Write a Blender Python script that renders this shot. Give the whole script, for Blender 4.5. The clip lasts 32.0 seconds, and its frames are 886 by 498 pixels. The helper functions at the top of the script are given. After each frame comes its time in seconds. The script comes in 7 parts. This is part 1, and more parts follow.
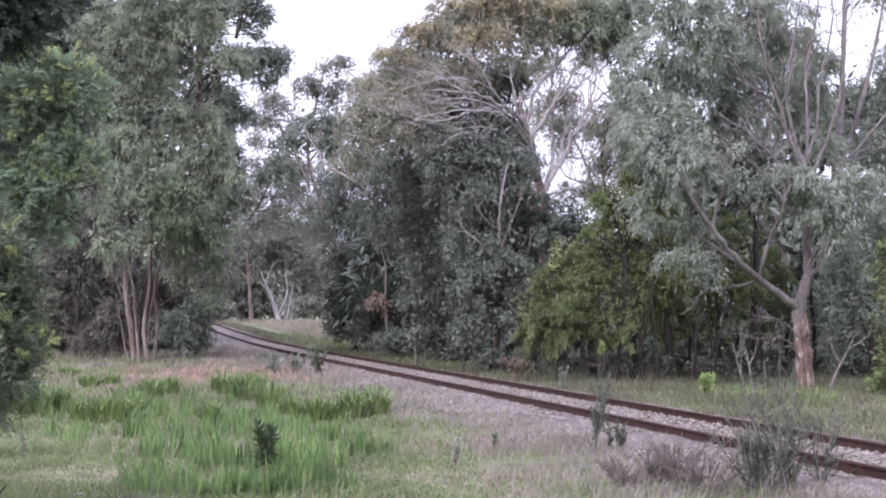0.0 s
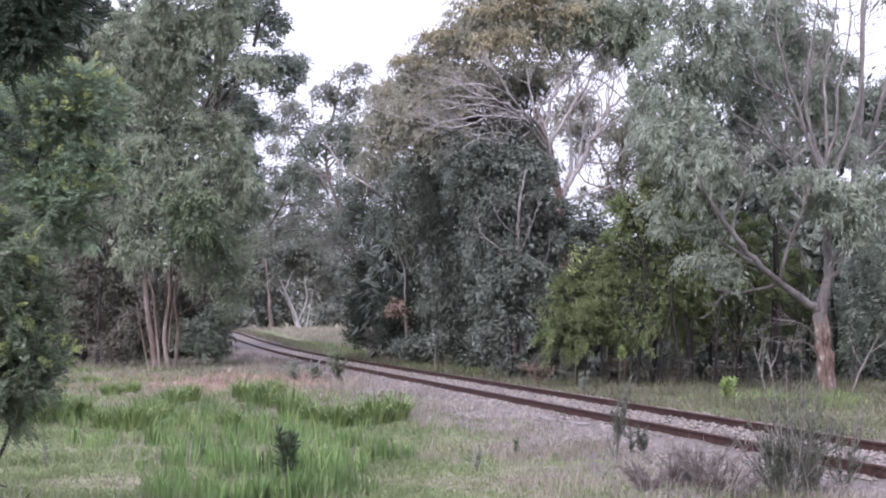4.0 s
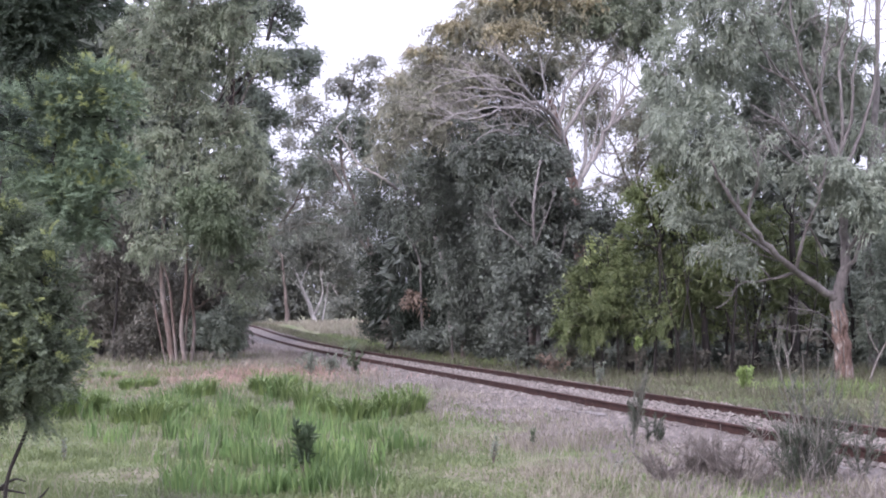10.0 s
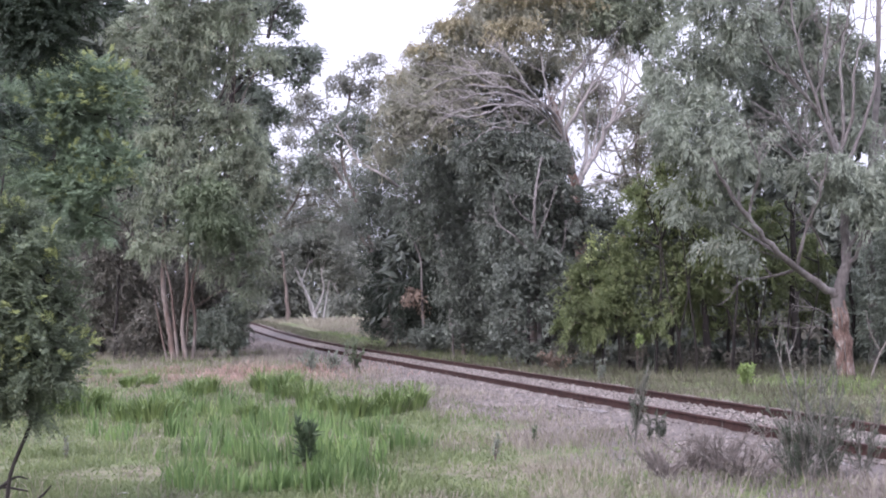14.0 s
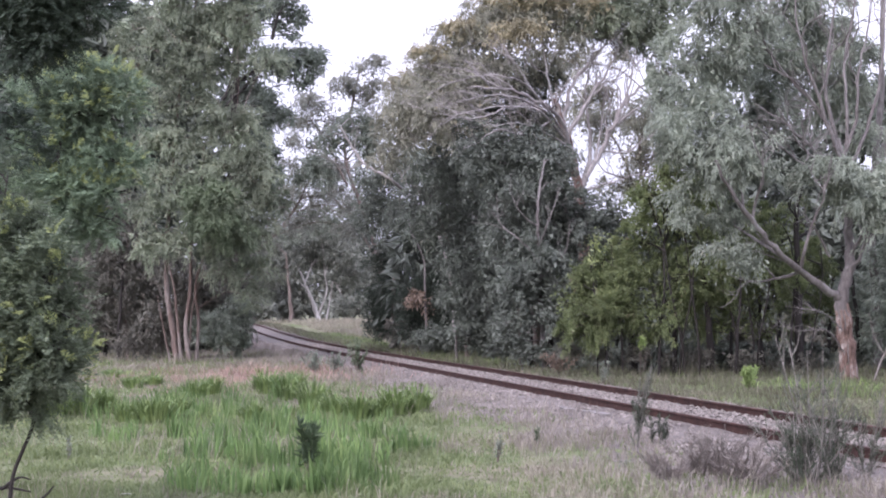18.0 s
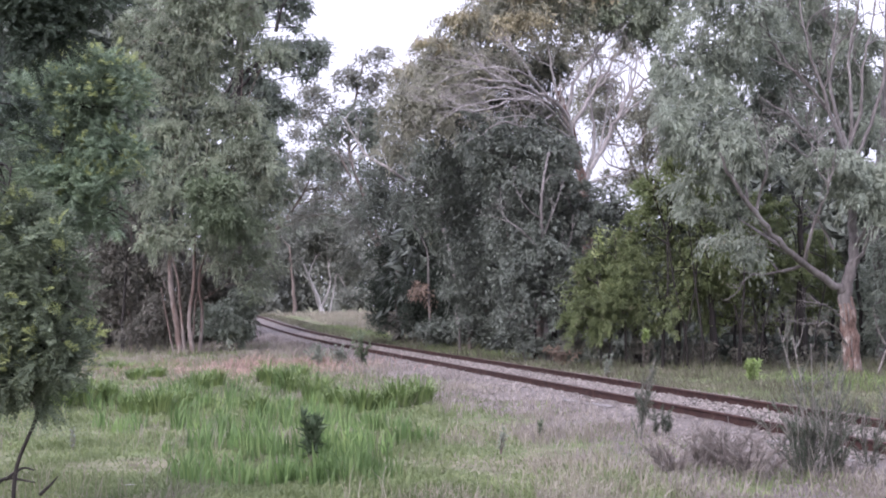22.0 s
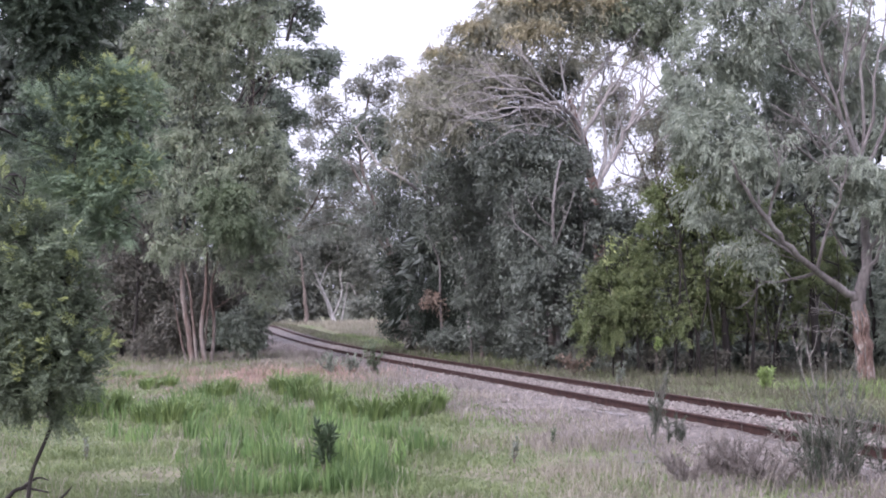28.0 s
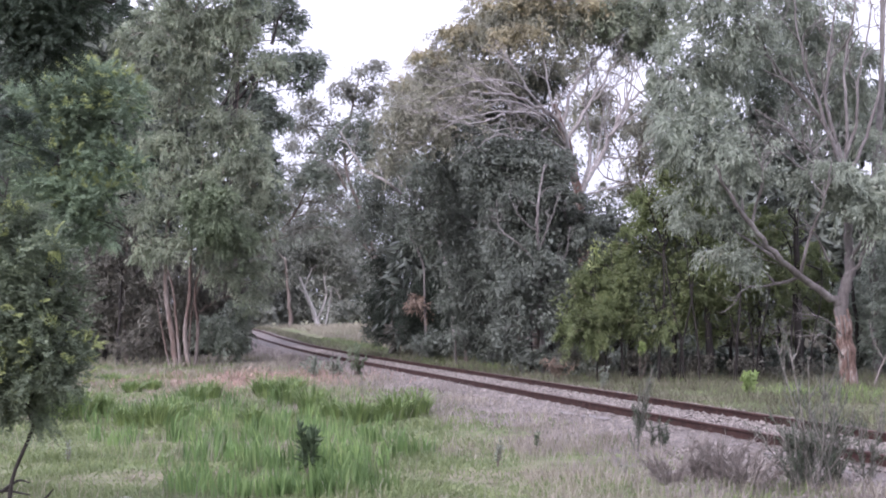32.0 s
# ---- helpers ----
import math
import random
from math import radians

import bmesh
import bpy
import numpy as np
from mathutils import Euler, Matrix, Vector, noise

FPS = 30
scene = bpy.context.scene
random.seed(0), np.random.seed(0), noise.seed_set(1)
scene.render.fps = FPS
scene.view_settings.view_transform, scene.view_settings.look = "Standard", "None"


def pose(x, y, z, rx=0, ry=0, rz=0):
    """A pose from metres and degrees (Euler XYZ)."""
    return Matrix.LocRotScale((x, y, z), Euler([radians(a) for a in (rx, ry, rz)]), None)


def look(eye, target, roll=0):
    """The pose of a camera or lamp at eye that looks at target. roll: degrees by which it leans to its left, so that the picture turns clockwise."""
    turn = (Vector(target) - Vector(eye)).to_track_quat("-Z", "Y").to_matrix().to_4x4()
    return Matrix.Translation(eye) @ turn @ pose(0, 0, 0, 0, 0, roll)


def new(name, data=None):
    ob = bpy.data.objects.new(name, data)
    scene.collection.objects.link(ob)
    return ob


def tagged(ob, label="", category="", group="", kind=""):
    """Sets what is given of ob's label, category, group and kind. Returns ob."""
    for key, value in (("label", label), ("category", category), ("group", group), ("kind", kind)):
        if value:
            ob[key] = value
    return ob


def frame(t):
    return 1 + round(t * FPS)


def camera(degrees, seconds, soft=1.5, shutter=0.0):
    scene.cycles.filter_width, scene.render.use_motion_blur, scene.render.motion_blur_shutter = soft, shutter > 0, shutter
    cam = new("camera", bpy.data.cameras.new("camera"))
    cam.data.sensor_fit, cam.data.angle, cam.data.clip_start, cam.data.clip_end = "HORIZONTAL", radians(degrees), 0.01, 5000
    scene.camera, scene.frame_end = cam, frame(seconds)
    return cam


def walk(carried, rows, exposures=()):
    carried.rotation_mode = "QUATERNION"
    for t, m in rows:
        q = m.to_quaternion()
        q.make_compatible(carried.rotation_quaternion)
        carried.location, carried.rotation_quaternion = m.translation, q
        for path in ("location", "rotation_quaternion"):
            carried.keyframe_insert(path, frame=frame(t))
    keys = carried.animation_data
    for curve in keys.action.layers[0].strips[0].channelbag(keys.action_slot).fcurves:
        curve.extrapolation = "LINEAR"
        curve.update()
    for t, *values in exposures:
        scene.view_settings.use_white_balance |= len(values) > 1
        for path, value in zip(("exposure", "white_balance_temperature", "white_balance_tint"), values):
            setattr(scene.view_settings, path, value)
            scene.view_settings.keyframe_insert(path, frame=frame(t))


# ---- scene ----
cam = camera(36, 32.0, soft=1.95)
WAY = [
    (0, pose(0.011, 0.014, 2.059, 92.715, 0.002, 0.015)),
    (0.5, pose(0.001, 0.028, 2.058, 92.662, 0.057, 0.059)),
    (1, pose(0.007, 0.021, 2.060, 92.663, 0.097, 0.182)),
    (1.5, pose(0.004, 0.026, 2.066, 92.685, 0.149, 0.390)),
    (2, pose(0.002, 0.013, 2.068, 92.729, 0.270, 0.503)),
    (2.5, pose(0.004, 0.039, 2.062, 92.777, 0.325, 0.587)),
    (3, pose(0.003, 0.020, 2.062, 92.842, 0.385, 0.675)),
    (3.5, pose(0.002, 0.009, 2.057, 92.915, 0.428, 0.775)),
    (5.5, pose(0.006, -0.013, 2.052, 93.080, 0.585, 0.983)),
    (6, pose(0.006, 0.002, 2.058, 93.040, 0.605, 1.193)),
    (6.5, pose(0.007, -0.026, 2.057, 92.982, 0.677, 1.354)),
    (7, pose(0.006, -0.038, 2.057, 92.912, 0.697, 1.453)),
    (7.5, pose(0.006, -0.013, 2.062, 92.848, 0.742, 1.490)),
    (8, pose(0.008, -0.015, 2.049, 92.809, 0.805, 1.472)),
    (8.5, pose(0.008, -0.011, 2.060, 92.732, 0.857, 1.469)),
    (9, pose(0.009, -0.005, 2.054, 92.692, 0.906, 1.500)),
    (9.5, pose(0.003, -0.004, 2.061, 92.650, 0.935, 1.498)),
    (10, pose(0.010, -0.003, 2.049, 92.655, 0.958, 1.504)),
    (10.5, pose(0.014, -0.005, 2.051, 92.649, 0.999, 1.506)),
    (11, pose(-0.001, -0.014, 2.053, 92.633, 1.024, 1.463)),
    (11.5, pose(0.001, -0.016, 2.047, 92.626, 1.023, 1.464)),
    (12, pose(-0.004, 0.002, 2.051, 92.601, 1.014, 1.455)),
    (12.5, pose(0.012, 0.004, 2.054, 92.566, 1.054, 1.501)),
    (13, pose(0.001, 0.016, 2.046, 92.567, 1.047, 1.492)),
    (13.5, pose(0.005, 0.001, 2.050, 92.555, 1.049, 1.498)),
    (14, pose(-0.004, -0.006, 2.047, 92.552, 1.015, 1.529)),
    (14.5, pose(-0.004, -0.008, 2.048, 92.554, 1.000, 1.569)),
    (16.5, pose(0.007, -0.006, 2.049, 92.561, 0.929, 1.677)),
    (17, pose(0.006, -0.008, 2.053, 92.575, 0.927, 1.675)),
    (17.5, pose(0.006, -0.016, 2.058, 92.599, 0.892, 1.676)),
    (18, pose(0.002, -0.014, 2.051, 92.617, 0.855, 1.669)),
    (18.5, pose(0.005, -0.001, 2.049, 92.605, 0.802, 1.644)),
    (19, pose(0.000, 0.006, 2.045, 92.577, 0.761, 1.600)),
    (19.5, pose(-0.004, -0.005, 2.053, 92.524, 0.732, 1.557)),
    (20, pose(0.005, -0.001, 2.050, 92.489, 0.689, 1.551)),
    (20.5, pose(-0.000, 0.001, 2.044, 92.465, 0.674, 1.661)),
    (21, pose(-0.002, 0.006, 2.042, 92.428, 0.664, 1.746)),
    (21.5, pose(-0.003, -0.005, 2.047, 92.363, 0.737, 1.811)),
    (22, pose(0.000, -0.007, 2.039, 92.318, 0.750, 1.812)),
    (22.5, pose(-0.003, -0.000, 2.035, 92.285, 0.778, 1.822)),
    (23, pose(0.001, -0.010, 2.046, 92.257, 0.818, 1.918)),
    (23.5, pose(0.004, 0.003, 2.043, 92.264, 0.849, 1.960)),
    (24, pose(0.006, 0.017, 2.040, 92.319, 0.872, 1.862)),
    (24.5, pose(-0.007, 0.030, 2.046, 92.443, 0.952, 1.743)),
    (25, pose(-0.006, 0.009, 2.039, 92.574, 0.961, 1.700)),
    (25.5, pose(-0.003, 0.029, 2.044, 92.698, 1.002, 1.717)),
    (27.5, pose(-0.015, 0.018, 2.044, 92.710, 0.910, 2.155)),
    (28, pose(-0.017, -0.008, 2.046, 92.676, 0.907, 2.290)),
    (28.5, pose(-0.022, -0.016, 2.045, 92.664, 0.846, 2.387)),
    (29, pose(-0.023, -0.017, 2.054, 92.678, 0.820, 2.311)),
    (29.5, pose(-0.006, -0.016, 2.043, 92.892, 0.796, 2.114)),
    (30, pose(-0.015, 0.006, 2.040, 93.024, 0.732, 1.916)),
    (30.5, pose(-0.015, 0.003, 2.046, 93.078, 0.749, 1.844)),
    (31, pose(-0.006, -0.015, 2.046, 93.082, 0.773, 1.799)),
    (31.5, pose(-0.011, -0.023, 2.039, 93.025, 0.709, 1.710)),
    (32, pose(-0.012, 0.003, 2.029, 92.853, 0.769, 1.634)),
]
walk(cam, WAY, exposures=[(0, 0.62, 6180, 24), (32, 0.62, 6180, 24)])

# overcast sky: a pale, nearly colourless dome and a wide, weak sun behind the cloud
SUN_HEIGHT, SUN_TURN = radians(42), radians(215)
world = bpy.data.worlds.new("overcast_sky")
scene.world = world
world.use_nodes = True
wn, wl = world.node_tree.nodes, world.node_tree.links
wn.clear()
sky = wn.new("ShaderNodeTexSky")
sky.sky_type, sky.sun_disc = "NISHITA", False
sky.sun_elevation, sky.sun_rotation = SUN_HEIGHT, SUN_TURN
sky.air_density, sky.dust_density, sky.ozone_density = 1.0, 6.0, 1.0
cloud = wn.new("ShaderNodeHueSaturation")
cloud.inputs["Saturation"].default_value = 0.25
veil = wn.new("ShaderNodeMixRGB")
veil.inputs[0].default_value = 0.6
veil.inputs[2].default_value = (16.0, 16.8, 19.6, 1)
# an overcast dome is brightest overhead and dimmer towards the horizon
around, split = wn.new("ShaderNodeTexCoord"), wn.new("ShaderNodeSeparateXYZ")
dome = wn.new("ShaderNodeMapRange")
dome.inputs["To Min"].default_value, dome.inputs["To Max"].default_value = 0.46, 1.46
shaded = wn.new("ShaderNodeMixRGB")
shaded.blend_type = "MULTIPLY"
shaded.inputs[0].default_value = 1
wl.new(around.outputs["Generated"], split.inputs[0])
wl.new(split.outputs["Z"], dome.inputs["Value"])
back = wn.new("ShaderNodeBackground")
back.inputs["Strength"].default_value = 0.13
wout = wn.new("ShaderNodeOutputWorld")
wl.new(sky.outputs[0], cloud.inputs["Color"])
wl.new(cloud.outputs[0], veil.inputs[1])
wl.new(veil.outputs[0], shaded.inputs[1])
wl.new(dome.outputs[0], shaded.inputs[2])
wl.new(shaded.outputs[0], back.inputs["Color"])
wl.new(back.outputs[0], wout.inputs["Surface"])
sun = new("sun", bpy.data.lights.new("sun", "SUN"))
sun.data.energy, sun.data.angle, sun.data.color = 1.6, radians(30), (1.0, 0.97, 0.93)
sun.matrix_world = look((0, 0, 0), (-math.sin(SUN_TURN) * math.cos(SUN_HEIGHT), -math.cos(SUN_TURN) * math.cos(SUN_HEIGHT), -math.sin(SUN_HEIGHT)))

# ---- materials ----
def node_material(name):
    m = bpy.data.materials.new(name)
    m.use_nodes = True
    nt = m.node_tree
    nt.nodes.clear()
    return m, nt.nodes, nt.links


def ramp(nodes, stops):
    r = nodes.new("ShaderNodeValToRGB")
    e = r.color_ramp.elements
    while len(e) < len(stops):
        e.new(0.5)
    for el, (p, c) in zip(e, stops):
        el.position, el.color = p, (*c, 1)
    return r


def leaf_material(name, stops, glow=0.28, rough=0.5, patch=0.30, patch_scale=0.9, tuft=2.2, gloss=0.3):
    """Leaves: tone runs with the sprays, each leaf a little off it, over larger patches of lighter and darker growth,
    which in crowns also put the shade of hollows into the colour; light passes through.
    """
    m, n, l = node_material(name)
    geo = n.new("ShaderNodeNewGeometry")
    tex = n.new("ShaderNodeTexCoord")
    tone = n.new("ShaderNodeTexNoise")
    tone.inputs["Scale"].default_value, tone.inputs["Detail"].default_value = tuft, 2
    l.new(tex.outputs["Object"], tone.inputs["Vector"])
    even = n.new("ShaderNodeMapRange")
    even.inputs["From Min"].default_value, even.inputs["From Max"].default_value = 0.3, 0.7
    l.new(tone.outputs["Fac"], even.inputs["Value"])
    pick = n.new("ShaderNodeMix")
    pick.inputs[0].default_value = 0.5
    l.new(geo.outputs["Random Per Island"], pick.inputs[2])
    l.new(even.outputs[0], pick.inputs[3])
    r = ramp(n, stops)
    l.new(pick.outputs[0], r.inputs[0])
    noi = n.new("ShaderNodeTexNoise")
    noi.inputs["Scale"].default_value, noi.inputs["Detail"].default_value = patch_scale, 3
    l.new(tex.outputs["Object"], noi.inputs["Vector"])
    mul = n.new("ShaderNodeMapRange")
    mul.inputs["From Min"].default_value, mul.inputs["From Max"].default_value = 0.3, 0.7
    mul.inputs["To Min"].default_value, mul.inputs["To Max"].default_value = 1 - patch, 1 + patch
    l.new(noi.outputs["Fac"], mul.inputs["Value"])
    mix = n.new("ShaderNodeMixRGB")
    mix.blend_type = "MULTIPLY"
    mix.inputs[0].default_value = 1
    l.new(r.outputs[0], mix.inputs[1])
    l.new(mul.outputs[0], mix.inputs[2])
    b = n.new("ShaderNodeBsdfPrincipled")
    b.inputs["Roughness"].default_value = rough
    b.inputs["Specular IOR Level"].default_value = gloss
    t = n.new("ShaderNodeBsdfTranslucent")
    s = n.new("ShaderNodeMixShader")
    s.inputs[0].default_value = glow
    o = n.new("ShaderNodeOutputMaterial")
    l.new(mix.outputs[0], b.inputs["Base Color"])
    l.new(mix.outputs[0], t.inputs["Color"])
    l.new(b.outputs[0], s.inputs[1])
    l.new(t.outputs[0], s.inputs[2])
    l.new(s.outputs[0], o.inputs[0])
    return m


def surface_material(name, stops, scale=4.0, fine=40.0, rough=0.85, bump=0.4, stretch=(1, 1, 1), metal=0.0, per_piece=0.0, depth=0.02):
    """Bark, timber, rust, stone: colour from coarse noise, fine grain over it, and relief."""
    m, n, l = node_material(name)
    tex = n.new("ShaderNodeTexCoord")
    mp = n.new("ShaderNodeMapping")
    mp.inputs["Scale"].default_value = stretch
    l.new(tex.outputs["Object"], mp.inputs["Vector"])
    a = n.new("ShaderNodeTexNoise")
    a.inputs["Scale"].default_value, a.inputs["Detail"].default_value, a.inputs["Roughness"].default_value = scale, 5, 0.6
    c = n.new("ShaderNodeTexNoise")
    c.inputs["Scale"].default_value, c.inputs["Detail"].default_value = fine, 3
    l.new(mp.outputs[0], a.inputs["Vector"])
    l.new(mp.outputs[0], c.inputs["Vector"])
    r = ramp(n, stops)
    l.new(a.outputs["Fac"], r.inputs[0])
    g = n.new("ShaderNodeMapRange")
    g.inputs["From Min"].default_value, g.inputs["From Max"].default_value = 0.3, 0.7
    g.inputs["To Min"].default_value, g.inputs["To Max"].default_value = 0.7, 1.25
    l.new(c.outputs["Fac"], g.inputs["Value"])
    mix = n.new("ShaderNodeMixRGB")
    mix.blend_type = "MULTIPLY"
    mix.inputs[0].default_value = 1
    l.new(r.outputs[0], mix.inputs[1])
    l.new(g.outputs[0], mix.inputs[2])
    colour = mix.outputs[0]
    if per_piece:
        geo = n.new("ShaderNodeNewGeometry")
        q = n.new("ShaderNodeMapRange")
        q.inputs["To Min"].default_value, q.inputs["To Max"].default_value = 1 - per_piece, 1 + per_piece
        l.new(geo.outputs["Random Per Island"], q.inputs["Value"])
        mx = n.new("ShaderNodeMixRGB")
        mx.blend_type = "MULTIPLY"
        mx.inputs[0].default_value = 1
        l.new(colour, mx.inputs[1])
        l.new(q.outputs[0], mx.inputs[2])
        colour = mx.outputs[0]
    b = n.new("ShaderNodeBsdfPrincipled")
    b.inputs["Roughness"].default_value, b.inputs["Metallic"].default_value = rough, metal
    b.inputs["Specular IOR Level"].default_value = 0.3
    l.new(colour, b.inputs["Base Color"])
    bp = n.new("ShaderNodeBump")
    bp.inputs["Strength"].default_value, bp.inputs["Distance"].default_value = bump, depth
    l.new(c.outputs["Fac"], bp.inputs["Height"])
    l.new(bp.outputs[0], b.inputs["Normal"])
    o = n.new("ShaderNodeOutputMaterial")
    l.new(b.outputs[0], o.inputs[0])
    return m


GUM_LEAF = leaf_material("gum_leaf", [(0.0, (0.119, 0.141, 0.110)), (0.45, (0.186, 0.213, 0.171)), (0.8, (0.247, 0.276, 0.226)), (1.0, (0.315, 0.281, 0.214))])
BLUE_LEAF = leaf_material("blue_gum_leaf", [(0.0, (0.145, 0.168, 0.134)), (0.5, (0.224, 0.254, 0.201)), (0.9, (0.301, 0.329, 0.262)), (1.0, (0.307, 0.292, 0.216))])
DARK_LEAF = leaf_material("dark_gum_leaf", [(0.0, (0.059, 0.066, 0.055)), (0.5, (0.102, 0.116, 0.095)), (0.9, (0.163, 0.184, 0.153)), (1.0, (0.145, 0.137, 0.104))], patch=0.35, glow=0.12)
BROWN_LEAF = leaf_material("canopy_leaf", [(0.0, (0.157, 0.160, 0.123)), (0.5, (0.246, 0.248, 0.194)), (0.85, (0.342, 0.331, 0.251)), (1.0, (0.434, 0.354, 0.211))])
TAWNY_LEAF = leaf_material("tawny_leaf", [(0.0, (0.210, 0.189, 0.121)), (0.6, (0.304, 0.275, 0.181)), (1.0, (0.399, 0.352, 0.221))])
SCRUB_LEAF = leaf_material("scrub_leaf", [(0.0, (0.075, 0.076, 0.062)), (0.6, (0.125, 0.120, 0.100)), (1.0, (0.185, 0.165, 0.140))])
FRESH_LEAF = leaf_material("young_gum_leaf", [(0.0, (0.073, 0.098, 0.055)), (0.5, (0.119, 0.153, 0.092)), (0.9, (0.167, 0.201, 0.128)), (1.0, (0.200, 0.193, 0.120))])
# strong patches put the dark voids between lobes into the leaf colour
PALE_LEAF = leaf_material("pale_gum_leaf", [(0.0, (0.121, 0.145, 0.102)), (0.45, (0.198, 0.230, 0.162)), (0.85, (0.281, 0.310, 0.226)), (1.0, (0.321, 0.309, 0.210))], patch=0.5, patch_scale=0.7)
# near-black green: the backlit underside is put into the leaf colour
SHADE_WATTLE = leaf_material("backlit_wattle_leaf", [(0.0, (0.026, 0.038, 0.027)), (0.6, (0.046, 0.066, 0.045)), (1.0, (0.080, 0.104, 0.066))], glow=0.2, patch=0.3)
VERGE_GRASS = leaf_material("verge_grass", [(0.0, (0.078, 0.079, 0.050)), (0.6, (0.117, 0.113, 0.076)), (1.0, (0.172, 0.162, 0.118))], patch_scale=0.5)
OLIVE_LEAF = leaf_material("blackwood_leaf", [(0.0, (0.069, 0.087, 0.039)), (0.5, (0.121, 0.149, 0.064)), (0.84, (0.181, 0.209, 0.096)), (0.9, (0.156, 0.135, 0.088)), (1.0, (0.189, 0.154, 0.101))], patch=0.35, patch_scale=0.7)
WATTLE_LEAF = leaf_material("wattle_leaf", [(0.0, (0.095, 0.132, 0.090)), (0.6, (0.170, 0.229, 0.151)), (1.0, (0.271, 0.346, 0.205))], patch=0.3, patch_scale=1.2)
BLUE_WATTLE = leaf_material("silver_wattle_leaf", [(0.0, (0.058, 0.077, 0.049)), (0.6, (0.107, 0.134, 0.086)), (1.0, (0.190, 0.224, 0.139))], patch=0.3, patch_scale=2.0, tuft=4.0)
TIP_LEAF = leaf_material("wattle_tip_leaf", [(0.0, (0.179, 0.224, 0.095)), (1.0, (0.336, 0.370, 0.157))], patch=0.2)
TIER_LEAF = leaf_material("tiered_leaf", [(0.0, (0.105, 0.128, 0.105)), (0.6, (0.164, 0.194, 0.158)), (1.0, (0.231, 0.261, 0.215))], patch=0.5)
PINE_LEAF = leaf_material("dense_dark_leaf", [(0.0, (0.027, 0.037, 0.027)), (0.6, (0.044, 0.057, 0.042)), (1.0, (0.068, 0.080, 0.061))])
# far and airy leaves: some haze is put into the colour, pale and grey
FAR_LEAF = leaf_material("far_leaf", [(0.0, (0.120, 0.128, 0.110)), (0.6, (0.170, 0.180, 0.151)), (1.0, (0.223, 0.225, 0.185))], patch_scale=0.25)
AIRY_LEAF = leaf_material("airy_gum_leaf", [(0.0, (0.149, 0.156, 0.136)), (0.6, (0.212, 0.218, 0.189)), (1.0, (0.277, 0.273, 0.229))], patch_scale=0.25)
SPRIG_LEAF = leaf_material("sprig_leaf", [(0.0, (0.17, 0.24, 0.085)), (1.0, (0.30, 0.38, 0.15))])
WEED_LEAF = leaf_material("weed_leaf", [(0.0, (0.040, 0.064, 0.034)), (1.0, (0.085, 0.120, 0.062))])
BROOM_LEAF = leaf_material("broom_twig", [(0.0, (0.045, 0.060, 0.040)), (1.0, (0.095, 0.115, 0.080))], glow=0.1)
DEAD_LEAF = leaf_material("dead_leaf", [(0.0, (0.12, 0.085, 0.065)), (0.6, (0.22, 0.165, 0.13)), (1.0, (0.32, 0.25, 0.20))], glow=0.15)
GREEN_GRASS = leaf_material("green_grass", [(0.0, (0.093, 0.122, 0.050)), (0.6, (0.147, 0.182, 0.082)), (1.0, (0.226, 0.251, 0.130))], patch_scale=0.6)
STRAP_GRASS = leaf_material("strap_leaf", [(0.0, (0.058, 0.104, 0.037)), (0.55, (0.123, 0.197, 0.070)), (1.0, (0.238, 0.317, 0.125))], patch_scale=0.5)
TUSSOCK = leaf_material("tussock_leaf", [(0.0, (0.067, 0.107, 0.038)), (0.55, (0.158, 0.222, 0.080)), (1.0, (0.297, 0.361, 0.149))], patch_scale=0.7)
DRY_GRASS = leaf_material("dry_grass", [(0.0, (0.152, 0.139, 0.106)), (0.6, (0.233, 0.211, 0.165)), (1.0, (0.351, 0.318, 0.266))], patch_scale=0.5, glow=0.2)
RED_GRASS = leaf_material("russet_grass", [(0.0, (0.250, 0.159, 0.134)), (0.6, (0.339, 0.228, 0.196)), (1.0, (0.426, 0.319, 0.274))], patch_scale=0.8, glow=0.2)
GREY_GRASS = leaf_material("grey_grass", [(0.0, (0.157, 0.133, 0.119)), (0.6, (0.233, 0.203, 0.184)), (1.0, (0.342, 0.306, 0.280))], patch_scale=0.5, glow=0.2)

PALE_BARK = surface_material("pale_gum_bark", [(0.3, (0.089, 0.074, 0.072)), (0.5, (0.151, 0.137, 0.132)), (0.75, (0.240, 0.223, 0.217))], scale=1.6, fine=14, stretch=(1, 1, 0.35))
BUTT_BARK = surface_material("red_butt_bark", [(0.34, (0.045, 0.030, 0.026)), (0.45, (0.125, 0.080, 0.066)), (0.55, (0.180, 0.130, 0.112)), (0.66, (0.33, 0.295, 0.275))], scale=4.5, fine=26, stretch=(1, 1, 0.45), bump=0.9)
LIMB_BARK = surface_material("grey_white_limb", [(0.25, (0.186, 0.165, 0.159)), (0.5, (0.285, 0.261, 0.255)), (0.75, (0.395, 0.373, 0.363))], scale=1.2, fine=10, stretch=(1, 1, 0.4))
WHITE_BARK = surface_material("white_gum_bark", [(0.25, (0.22, 0.20, 0.19)), (0.6, (0.44, 0.415, 0.40))], scale=0.8, fine=6, stretch=(1, 1, 0.3))
RED_BARK = surface_material("red_peeling_bark", [(0.3, (0.082, 0.054, 0.046)), (0.46, (0.132, 0.096, 0.083)), (0.6, (0.185, 0.154, 0.141)), (0.8, (0.27, 0.245, 0.232))], scale=1.8, fine=12, stretch=(1, 1, 0.3))
